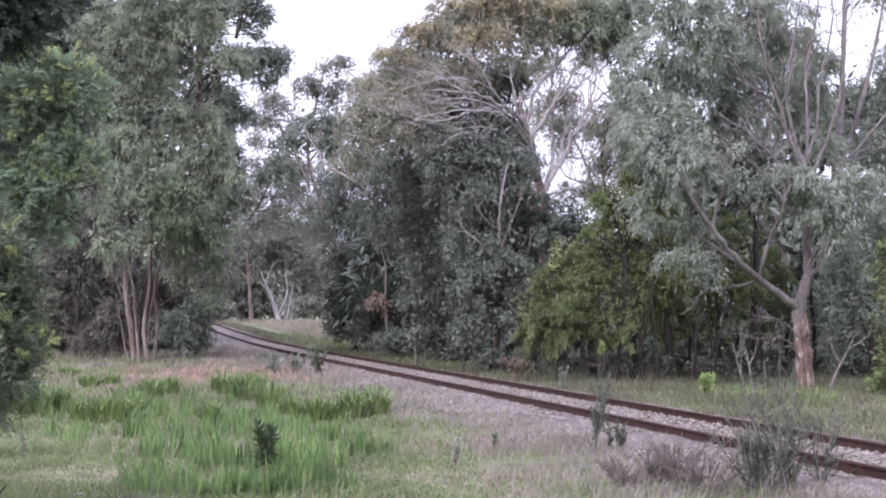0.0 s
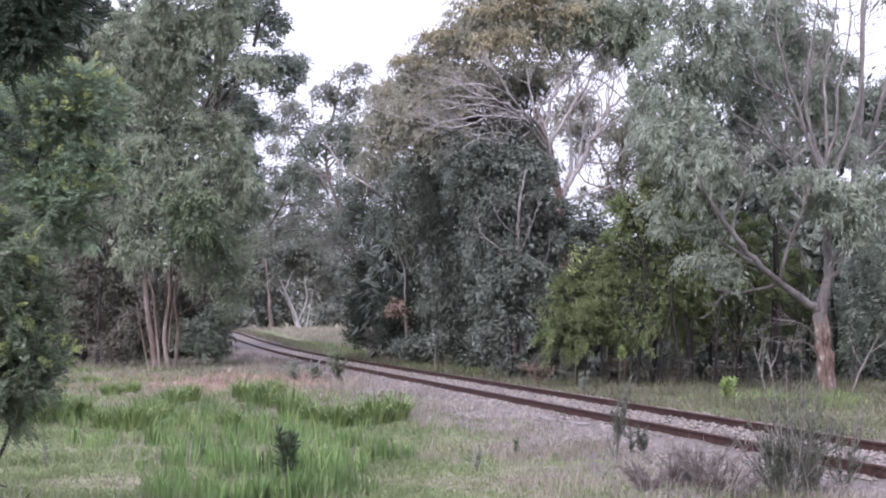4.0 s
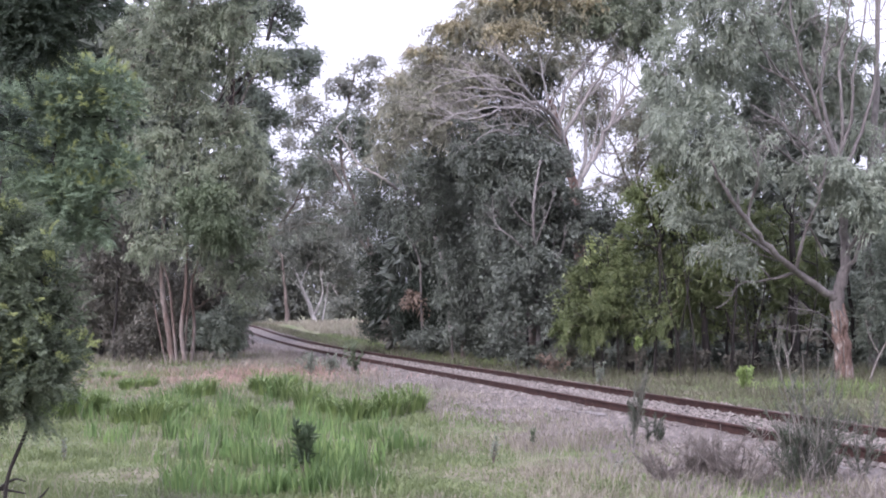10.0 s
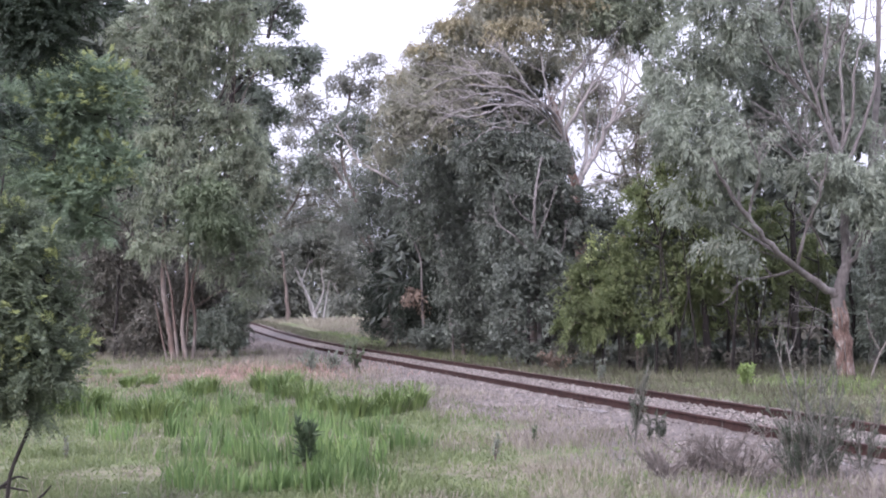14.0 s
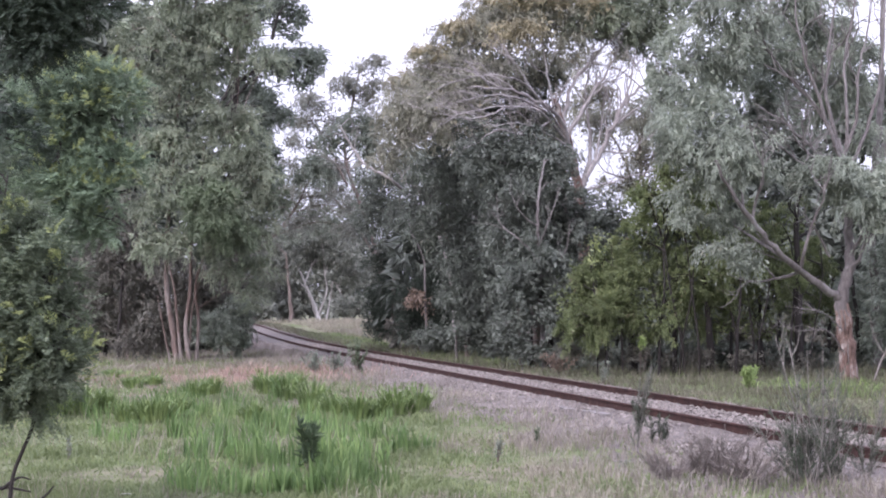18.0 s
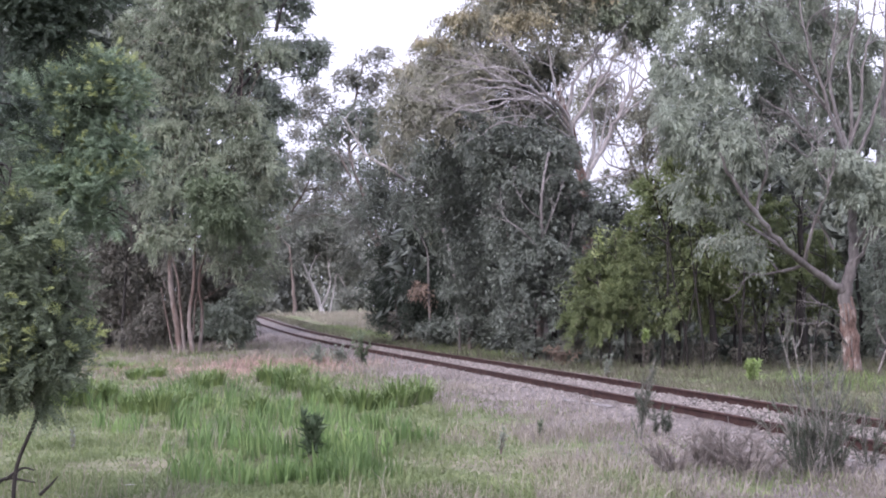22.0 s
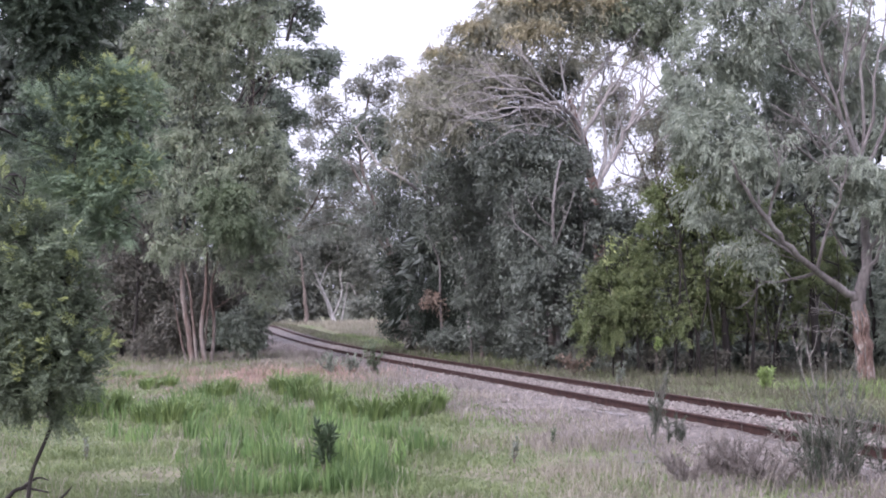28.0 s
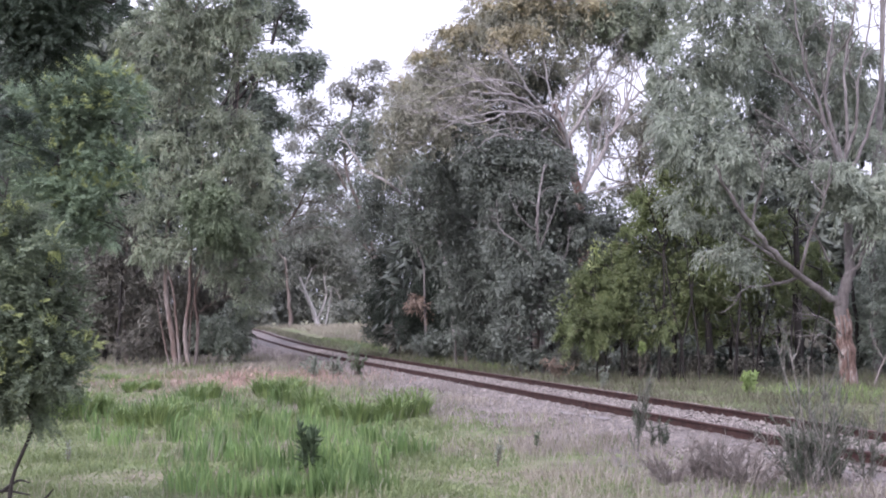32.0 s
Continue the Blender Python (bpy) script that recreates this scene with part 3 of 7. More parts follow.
def fork(geo, start, way, length, r, level):
    """A crooked branch that divides again."""
    pts, p, w = [start], np.array(start), np.array(way)
    for k in range(4):
        w = unit(w + RNG.normal(size=3) * 0.28 + np.array([0, 0, 0.06]))
        p = p + w * length / 4
        pts.append(p)
    tube(geo, bend(pts, 2), r, r * 0.3, 5)
    if level:
        for k in range(3):
            i = RNG.integers(1, 5)
            fork(geo, pts[i], unit(w + RNG.normal(size=3) * 0.6 + np.array([0, 0, 0.2])), length * RNG.uniform(0.4, 0.65), r * 0.5, level - 1)


def tree(name, label, category, trunk, r0, lobes, leaf, leaf_mat, bark, group="", stems=(), limbs=(), auto=True, gap=0.0,
         more=(), twig_count=5, limb_bark=None, clump=0.42, cover=3.2, butt=None, inner=0.2):
    """A tree on its base: trunk, further stems, limbs into each lobe of its crown, and the crown of single leaves."""
    n, length, width, droop = leaf
    base = on_ground(*trunk[0][:2])
    root = thing(name, base, label, category, group)
    pts = [base - (0, 0, 0.15)] + [np.array(p) for p in trunk[1:]]
    g = Geo()
    spine = bend(pts, 6)
    spine[1:-1] += RNG.normal(size=(len(spine) - 2, 3)) * r0 * 0.12
    tube(g, spine, r0 * 1.15, r0 * 0.35, 9, 0.15)
    for k in range(5):
        a = 2 * math.pi * k / 5 + 0.4
        tube(g, bend([base + (0, 0, r0 * 2.2), base + (0.8 * r0 * math.cos(a), 0.8 * r0 * math.sin(a), r0 * 0.9), base + (1.35 * r0 * math.cos(a), 1.35 * r0 * math.sin(a), -0.1)], 2), r0 * 0.4, r0 * 0.2, 5)
    part("trunk", g, bark, root, smooth=True)
    if butt:
        low = spine[:max(5, int(len(spine) * butt[1]))]
        for k in range(13):
            a = 2 * math.pi * k / 13 + RNG.normal() * 0.1
            ln = low[:max(4, int(len(low) * RNG.uniform(0.68, 1.0)))]
            out = np.array([math.cos(a), math.sin(a), 0]) * r0 * 0.90
            g = Geo()
            tube(g, ln + out * np.linspace(1.12, 0.98, len(ln))[:, None] + RNG.normal(size=(len(ln), 3)) * 0.008, r0 * 0.36, r0 * 0.20, 6, 0.3)
            part("bark_strip", g, butt[0], root, butt[2], smooth=True)
    spines = [spine]
    for st, ra in stems:
        g = Geo()
        ln = [np.array(p) for p in st]
        if ln[0][2] < base[2] + 0.6:
            ln[0] = on_ground(*ln[0][:2], 0.15)
        ln = bend(ln, 6)
        tube(g, ln, ra, ra * 0.35, 7, 0.15)
        part("stem", g, bark, root, smooth=True)
        spines.append(ln)
    for li, ra in limbs:
        g = Geo()
        ln = bend([np.array(p) for p in li], 5)
        ln[1:] += RNG.normal(size=(len(ln) - 1, 3)) * ra * 0.35
        tube(g, ln, ra, ra * 0.25, 6)
        limb = part("limb", g, limb_bark or bark, root, smooth=True)
        for k in range(3 if auto else 6):
            g = Geo()
            i = int(len(ln) * RNG.uniform(0.3, 0.97))
            ahead = unit(ln[min(i + 1, len(ln) - 1)] - ln[i - 1])
            fork(g, ln[i], unit(ahead + RNG.normal(size=3) * 0.42 + np.array([0, 0, 0.35])), RNG.uniform(0.2, 0.42) * np.linalg.norm(ln[-1] - ln[0]), ra * (1 - 0.7 * i / len(ln)) * 0.6, 2)
            part("branch", g, limb_bark or bark, limb, origin=root.location)
    if auto:
        every = np.concatenate(spines)
        for lb in lobes:
            c, q = np.array(lb[0]), np.array(lb[1])
            low = every[every[:, 2] < c[2] - 0.15 * q[2]]
            if not len(low):
                low = every[:1]
            a = low[np.argmin(np.linalg.norm((low - c) * np.array([1, 1, 0.7]), axis=1))]
            m = a * 0.45 + c * 0.55 + np.array([0, 0, 0.10 * np.linalg.norm(c - a)]) + RNG.normal(size=3) * 0.15
            ra = max(0.018, r0 * 0.28 * min(1.0, q[0] / 1.2))
            g = Geo()
            ln = bend([a, m, c, c + (c - m) * 0.5], 4)
            tube(g, ln, ra, ra * 0.25, 6)
            limb = part("limb", g, limb_bark or bark, root, smooth=True)
            twigs(limb, root, limb_bark or bark, ln, ra, lb, twig_count)
    g = Geo()
    foliage(g, lobes, n * 0.95, length * 1.06, width * 1.22, droop, clump, cover, inner, gap)
    part("crown", g, leaf_mat, root)
    for ex_lobes, ex_n, ex_mat, ex_label in more:
        g = Geo()
        foliage(g, ex_lobes, ex_n * 0.95, length * 1.06, width * 1.22, droop, clump, cover, max(inner, 0.22))
        part("crown", g, ex_mat, root, ex_label)
    return root


# pale gum beside the line, with a red peeling butt and a long limb reaching over the grass
tree("gum_tree", "pale-barked gum with red peeling trunk base and drooping grey-green leaves", "tree",
     [(9.78, 37, 0.01), (9.73, 37, 1.22), (9.68, 37, 2.22), (9.96, 37.2, 3.22), (10.03, 37.5, 4.48), (9.98, 37.5, 5.73), (9.81, 37.5, 6.59)], 0.185,
     [((6.36, 36.0, 3.39), (0.24, 0.20, 0.18)), ((6.78, 36.0, 3.47), (0.22, 0.19, 0.18)), ((6.59, 36.0, 3.14), (0.21, 0.18, 0.18)), ((5.50, 36.0, 4.36), (0.36, 0.30, 0.27)), ((5.52, 36.0, 5.19), (0.45, 0.36, 0.33)), ((5.02, 37.0, 8.10), (0.37, 0.31, 0.46)), ((5.08, 36.0, 6.58), (0.39, 0.33, 0.45)), ((9.25, 39.5, 8.95), (0.59, 0.50, 0.56)), ((10.10, 40.0, 10.13), (0.66, 0.56, 0.60)), ((9.84, 39.5, 8.00), (0.49, 0.42, 0.49)), ((10.96, 40.0, 8.47), (0.50, 0.42, 0.50)), ((11.12, 39.0, 6.92), (0.42, 0.36, 0.39)), ((5.79, 36, 6.93), (1.27, 1.14, 1.34)), ((6.6, 35.6, 6.1), (1.0, 0.8, 0.8)), ((5.5, 37, 8.62), (0.92, 0.83, 0.92)), ((8.5, 39.5, 7.91), (0.98, 0.88, 0.98)), ((6.9, 37, 9.71), (1.38, 0.97, 1.07)), ((9.19, 39.5, 11.06), (1.15, 0.74, 0.82)), ((6.08, 36, 5.8), (0.48, 0.43, 0.48)),
      ((9.22, 36, 5.43), (1.04, 0.54, 0.6)), ((10.41, 36, 4.98), (1.19, 0.74, 0.82)), ((10.29, 40, 9.83), (1.16, 1.04, 1.33)), ((11.32, 36.5, 5.32), (0.76, 0.61, 0.68)), ((6.2, 35.8, 5.25), (0.55, 0.38, 0.36)), ((6.29, 37, 11.28), (1.69, 0.97, 1.07)), ((8.57, 39, 9.31), (0.81, 0.65, 0.73)), ((6.67, 37.5, 8.63), (0.56, 0.5, 0.56)), ((8.05, 38.5, 8.16), (0.54, 0.34, 0.38)), ((10.27, 40, 8.15), (0.7, 0.63, 0.75)), ((11.23, 41, 9.51), (0.65, 0.58, 0.76)), ((6.55, 36, 4.41), (0.48, 0.27, 0.3))],
     (86000, 0.158, 0.029, 0.75), BLUE_LEAF, PALE_BARK,
     limbs=[([(9.64, 37, 2.26), (9.16, 36.8, 2.52), (8.05, 36.2, 3.26), (7.18, 35.6, 4.13), (6.42, 35, 5.04), (5.95, 34.8, 5.75)], 0.125),
            ([(9.87, 37.1, 2.76), (10.24, 36.8, 3.59), (10.33, 36.7, 4.42), (10.56, 36.6, 5.33)], 0.06),
            ([(10.03, 37.2, 3.38), (10.26, 37, 3.98), (10.49, 36.8, 4.74), (10.74, 36.6, 5.49)], 0.06),
            ([(10.02, 37.6, 5.58), (9.67, 37.4, 6.65), (8.93, 37.2, 7.72), (8.12, 37, 8.62), (7.39, 36.4, 9.44)], 0.058),
            ([(10.03, 37.5, 4.79), (9.17, 37, 5.52), (8.32, 36.6, 6.1), (7.13, 35.2, 6.68)], 0.058),
            ([(10.01, 37.6, 5.58), (10.86, 38, 7.21), (11.26, 38.2, 8.84), (11.51, 38.4, 10.98), (11.52, 38.4, 11.95)], 0.058),
            ([(9.98, 37.6, 5.77), (10.12, 37.6, 7.15), (10.12, 37.8, 8.76), (10.51, 38, 10.4), (10.69, 38, 11.85)], 0.058),
            ([(9.98, 37.5, 5.57), (9.49, 37, 6.76), (8.92, 36.8, 8.28), (8.63, 36.8, 9.67), (8.62, 37, 11.28)], 0.062),
            ([(9.89, 37.5, 6.2), (9.27, 37, 7.22), (8.47, 36.5, 8), (7.57, 36.2, 8.48)], 0.047),
            ([(9.95, 37.4, 5.4), (9.05, 36.8, 6.2), (8.08, 36.2, 6.89), (7.18, 35.8, 7.36)], 0.052),
            ([(9.95, 37.3, 5.08), (9.15, 36.6, 5.71), (8.45, 36.2, 6.36), (7.89, 36, 7.24)], 0.052),
            ([(9.92, 37.5, 6.04), (10.3, 37.4, 7.12), (10.39, 37.4, 8.38), (10.78, 37.6, 9.84), (10.94, 37.8, 11.48)], 0.052),
            ([(9.86, 37.7, 6.45), (9.58, 37.6, 7.78), (9.7, 37.7, 9.38), (10.07, 37.8, 11.16)], 0.065),
            ([(9.71, 36.9, 1.3), (9.08, 36.5, 1.84), (8.58, 36.3, 1.96), (7.96, 36.2, 2.06)], 0.022),
            ([(9.67, 36.9, 0.77), (9.17, 36.6, 1.38), (8.52, 36.4, 1.39), (7.9, 36.3, 1.54)], 0.025),
            ([(8.49, 36.5, 3.05), (7.77, 36.3, 3.34), (7, 36.2, 3.56)], 0.022),
            ([(9.37, 37, 3.37), (8.95, 36.8, 4.13), (8.45, 36.6, 4.72)], 0.039)],
     # the inner group's slightly darker leaf colour carries the crown's shade
     auto=False, gap=-1.3, cover=2.8, clump=0.42, inner=0.06, more=[([((5.99, 35.4, 3.63), (0.21, 0.11, 0.12)), ((6.36, 35.5, 3.46), (0.24, 0.12, 0.13)), ((6.81, 35.7, 3.53), (0.21, 0.11, 0.12)), ((7.14, 35.6, 3.23), (0.21, 0.12, 0.13)), ((6.55, 35.4, 3.11), (0.18, 0.11, 0.12)), ((9.82, 36, 5.35), (0.51, 0.32, 0.36)), ((10.14, 36, 4.6), (0.45, 0.27, 0.3)), ((10.55, 36, 4.23), (0.39, 0.27, 0.3))], 3000, BLUE_LEAF, "hanging tufts of grey-green leaves"), ([((6.61, 40, 8.32), (0.99, 0.9, 1.33)), ((7.98, 41, 9.68), (1.19, 1.07, 1.19)), ((9.59, 42, 10.75), (1.04, 0.78, 0.87)), ((7.57, 39, 7.01), (1.13, 0.73, 0.81))], 9000, GUM_LEAF, "inner crown leaves with shade put into their colour")], butt=(BUTT_BARK, 0.36, "red-brown peeling bark on the butt"))

# slim gum with several smooth upright stems behind it
tree("slim_gum_tree", "slim many-stemmed gum with smooth grey upper limbs", "tree",
     [(12.56, 44, -0.2), (12.59, 44, 1.98), (12.24, 43, 4.47), (12.13, 42, 6.52), (12.37, 42, 8.81), (12.43, 42, 10.75), (12.61, 42, 13.24)], 0.14,
     [((13.89, 43, 6.98), (1.07, 0.96, 1.25)), ((14.83, 43, 9.87), (1.6, 1.44, 1.6)), ((14.57, 43, 4.83), (1.6, 1.28, 1.43)), ((13.97, 43, 12.41), (1.07, 0.64, 0.71)), ((15.33, 43, 7.34), (1.6, 1.44, 1.6)), ((13.12, 44, 7.47), (0.62, 0.56, 0.82)), ((14.24, 44, 8.76), (0.82, 0.74, 0.82)), ((12.59, 45, 8.72), (0.75, 0.67, 1.03)), ((13.81, 44, 4.9), (0.91, 0.57, 0.64))],
     (15000, 0.17, 0.032, 0.8), GUM_LEAF, PALE_BARK,
     stems=[([(11.98, 42, 5.99), (12.7, 42, 7.75), (13.35, 42, 10.04), (13.92, 42, 12.88)], 0.10), ([(12.06, 42, 6.34), (13.14, 42.3, 7.43), (14.5, 42.6, 9.08)], 0.07)],
     gap=-0.3)

# big spreading gum: red trunk, two great limbs and a wide dome of tawny leaves
tree("spreading_gum_tree", "tall spreading gum with reddish trunk and a broad tawny-topped dome", "tree",
     [(4.24, 51, -0.03), (4.03, 51, 2.39), (3.77, 51, 4.93), (3.69, 51, 6.41), (3.42, 51, 7.9), (3.02, 51, 9.29), (2.79, 51, 9.93)], 0.25,
     [((-2.92, 50.5, 10.05), (0.59, 0.50, 0.54)), ((-2.17, 50.5, 10.76), (0.71, 0.60, 0.59)), ((-1.46, 50.5, 11.42), (0.71, 0.60, 0.59)), ((-0.64, 50.5, 12.13), (0.80, 0.68, 0.63)), ((0.30, 50.5, 12.79), (0.92, 0.69, 0.63)), ((-2.34, 50.5, 9.45), (0.80, 0.68, 0.69)), ((-1.23, 50.5, 10.27), (0.92, 0.78, 0.75)), ((-0.12, 50.5, 11.05), (0.88, 0.69, 0.63)), ((-2.94, 50.5, 8.87), (0.80, 0.65, 0.59)), ((-1.67, 50.5, 8.76), (1.00, 0.76, 0.69)), ((-0.51, 50.5, 9.30), (0.84, 0.51, 0.46)), ((1.46, 50.5, 13.19), (1.05, 0.65, 0.59)), ((-3.14, 50.5, 9.57), (0.50, 0.43, 0.50)),
      ((-2.43, 52, 10.2), (0.99, 0.89, 0.99)), ((-1.04, 51, 11.24), (1.39, 0.95, 1.06)), ((0.72, 51, 12.36), (1.65, 1.05, 1.16)), ((2.47, 51, 13.37), (2.11, 0.95, 1.06)), ((4.7, 52, 13.26), (1.94, 0.97, 1.08)), ((1.41, 51, 14.44), (1.9, 0.67, 0.74)),
      ((-3.06, 51, 8.76), (1.27, 1.14, 1.27)), ((-1.33, 50, 9.46), (1.66, 1.12, 1.24)), ((-0.08, 50, 10.51), (1.66, 0.75, 0.83)), ((3.11, 51, 12.08), (1.48, 0.57, 0.63)), ((-2.88, 51.5, 10.46), (0.68, 0.61, 0.68)), ((-1.96, 51, 11.41), (0.8, 0.65, 0.72)), ((-0.72, 51, 12.44), (0.93, 0.68, 0.76)), ((0.66, 51, 13.39), (1.06, 0.68, 0.76)), ((5.25, 57, 9.9), (0.66, 0.6, 0.71)), ((7.15, 57, 10.38), (0.85, 0.64, 0.71)), ((1.5, 54.5, 11.27), (1.24, 1.02, 1.13)), ((2.31, 55, 9.63), (1.03, 0.92, 1.14)), ((1.03, 54, 9.04), (1.12, 0.91, 1.01)), ((3.11, 55, 7.9), (0.91, 0.82, 1.03)), ((2.75, 54.5, 11.73), (1.02, 0.81, 0.9)), ((7.65, 53, 11.02), (0.66, 0.59, 0.66))],
     (76000, 0.155, 0.033, 0.55), BROWN_LEAF, BUTT_BARK, limb_bark=LIMB_BARK,
     limbs=[([(3.18, 50.6, 8.39), (2.12, 48, 9.07), (0.88, 46, 8.97), (-0.45, 45.2, 8.66), (-1.29, 45, 8.25)], 0.044),
            ([(3.12, 50.6, 8.6), (1.92, 48, 9.77), (0.7, 46.4, 10.1), (-0.84, 45.6, 9.77), (-1.78, 45.4, 9.26)], 0.044),
            ([(3.24, 50.6, 8.17), (2.22, 48, 8.36), (1.27, 46, 8.39), (0.3, 45.2, 8.14)], 0.035),
            ([(3.52, 51, 7.69), (2.94, 50, 9.15), (1.95, 48.6, 9.56), (0.91, 47.4, 9.77), (-0.27, 46.6, 9.74)], 0.098),
            ([(3.73, 51, 6.62), (4.28, 51.2, 7.5), (5.06, 51.5, 8.93), (5.51, 51.6, 9.81), (6.51, 51.8, 10.82), (7.08, 52, 12.05)], 0.104),
            ([(5.11, 51.5, 8.99), (5.96, 51.8, 9.62), (7.07, 52, 9.98), (7.94, 52, 10.85)], 0.052),
            ([(3.1, 51, 9.08), (3.53, 51, 10.47), (4.42, 51.4, 11.61), (5.33, 51.8, 12.78)], 0.085),
            ([(3.31, 51, 8.54), (4.06, 51, 9.82), (4.85, 51.4, 10.96), (5.54, 51.8, 12.34)], 0.085),
            ([(2.44, 50.4, 9.52), (1.59, 50, 10.72), (0.96, 50, 11.67), (0.34, 50.4, 12.49)], 0.049),
            ([(1.95, 48.6, 9.46), (0.9, 47, 9.02), (-0.08, 46, 8.58), (-1.02, 45.4, 8.59)], 0.052),
            ([(2.39, 49.4, 9.27), (1.3, 47.4, 9.47), (0.31, 46.4, 9.42), (-0.74, 45.6, 9.1)], 0.052),
            ([(2.5, 49.6, 8.88), (1.49, 47, 8.13), (0.69, 46, 8.19), (0.11, 45.4, 7.83)], 0.044),
            ([(2.76, 50.6, 9.45), (2.56, 50.6, 10.83), (2.37, 51, 12.18), (2.26, 51, 13.26)], 0.049),
            ([(5.28, 51.5, 9.36), (5.73, 51.6, 10.57), (5.99, 52, 11.72), (6.32, 52, 12.6)], 0.052),
            ([(4.61, 51.3, 8.04), (5.5, 51.6, 7.97), (6.39, 51.8, 8.54), (7.28, 52, 8.89)], 0.044),
            ([(3.77, 51, 6.52), (4.24, 52, 8.45), (4.06, 52.4, 10.26), (4.42, 52.6, 11.84)], 0.085),
            ([(4.28, 51.2, 7.5), (4.68, 52, 9.1), (4.94, 52.4, 10.48), (6.06, 52.6, 11.62)], 0.052),
            ([(3.9, 51, 6.52), (4.83, 51.4, 6.77), (5.92, 51.6, 7.11), (6.81, 51.8, 6.91)], 0.044)],
     auto=False, gap=-1.6, cover=2.4, clump=0.42, inner=0.08,
     more=[([((-2.77, 51.5, 10.85), (0.55, 0.31, 0.34)), ((-1.78, 50.6, 11.72), (0.75, 0.3, 0.34)), ((-0.51, 50.4, 12.66), (0.96, 0.34, 0.38)), ((1.01, 50.4, 13.51), (1.09, 0.38, 0.42)), ((2.66, 50.4, 13.94), (1.25, 0.47, 0.52)), ((4.15, 50.6, 13.49), (1.05, 0.38, 0.42)), ((1.55, 48.8, 12.16), (1.21, 0.36, 0.4))], 9000, TAWNY_LEAF, "tawny leaves along the top of the dome"),
           # dark backing: shade inside the dome put into the leaf colour
           ([((-1.44, 54, 9.38), (1.34, 1.01, 1.12)), ((0.14, 55, 10.2), (1.37, 1.03, 1.14)), ((1.74, 55, 9.97), (1.25, 1.03, 1.14)), ((-0.09, 54, 8.59), (1.57, 0.81, 0.9)), ((1.48, 54, 8.25), (1.34, 0.81, 0.9)), ((2.66, 55, 11.36), (1.14, 0.82, 0.91)), ((1.06, 55, 11.82), (1.37, 0.82, 0.91)), ((-0.77, 54, 11.19), (1.34, 0.91, 1.01)), ((-2.3, 53, 10.13), (1.1, 0.99, 1.1)), ((2.94, 56, 9.18), (0.7, 0.63, 1.16)), ((0.35, 53, 12.8), (1.32, 0.79, 0.88)), ((2.57, 53, 13.47), (1.54, 0.79, 0.88)), ((4.88, 54, 13.46), (1.57, 0.7, 0.78)), ((6.91, 54, 12.78), (1.34, 0.7, 0.78)), ((-1.42, 53, 11.47), (1.1, 0.79, 0.88))], 36000, DARK_LEAF, "grey inner leaves, the crown's shade put into their dark colour"),
           ([((4.82, 51, 13.26), (1.69, 0.76, 0.85)), ((6.65, 52, 12.82), (1.72, 0.97, 1.08)), ((4.7, 52, 14.58), (2.16, 0.58, 0.65)), ((7.09, 52, 13.92), (1.51, 0.68, 0.75))], 16000, PALE_LEAF, "greyer leaves on the right half of the dome")])

tree("thin_gum_tree", "thin twiggy brown-grey gum with sparse leaves", "tree",
     [(7.09, 60, -0.03), (7.06, 60, 3.44), (7.25, 60, 6.43), (7.02, 60, 8.93), (7.53, 60, 11.45)], 0.12,
     [((7.65, 60, 9.94), (0.99, 0.78, 0.87)), ((6.89, 60, 8.68), (1.12, 0.78, 0.87)), ((8.26, 60, 8.68), (1.12, 1.01, 1.12)), ((5.41, 60, 11.45), (0.87, 0.67, 0.75)), ((6.39, 60, 7.31), (1.74, 0.63, 0.7)), ((4.4, 60, 10.94), (0.87, 0.78, 1.24)), ((5.4, 60, 9.44), (0.75, 0.56, 0.62)), ((8.53, 60, 10.94), (0.6, 0.54, 0.75)), ((4.41, 60, 12.96), (1.12, 0.56, 0.62)), ((6.16, 60, 13.21), (0.87, 0.4, 0.45)), ((6.52, 60, 10.19), (0.62, 0.56, 0.75))], (18000, 0.13, 0.030, 0.4), BROWN_LEAF, BROWN_BARK,
     limbs=[([(7.08, 60, 6.43), (6.39, 60, 8.43), (5.65, 60, 10.19), (5.16, 60, 11.95)], 0.06), ([(7.04, 60, 7.68), (7.89, 60, 9.19), (8.65, 60, 10.69)], 0.06), ([(7.18, 60, 5.93), (8.13, 60, 7.18), (8.88, 60, 7.93)], 0.05),
            ([(7.18, 60, 6.93), (6.64, 60, 7.68), (5.39, 60, 8.18), (4.9, 60, 9.44)], 0.05), ([(7.02, 60, 8.68), (6.9, 60, 10.19), (6.41, 60, 11.7), (6.66, 60, 12.96)], 0.05), ([(7.66, 60, 11.45), (7.92, 60, 12.71), (7.67, 60, 13.72)], 0.04)], cover=1.9, twig_count=16, clump=0.5)

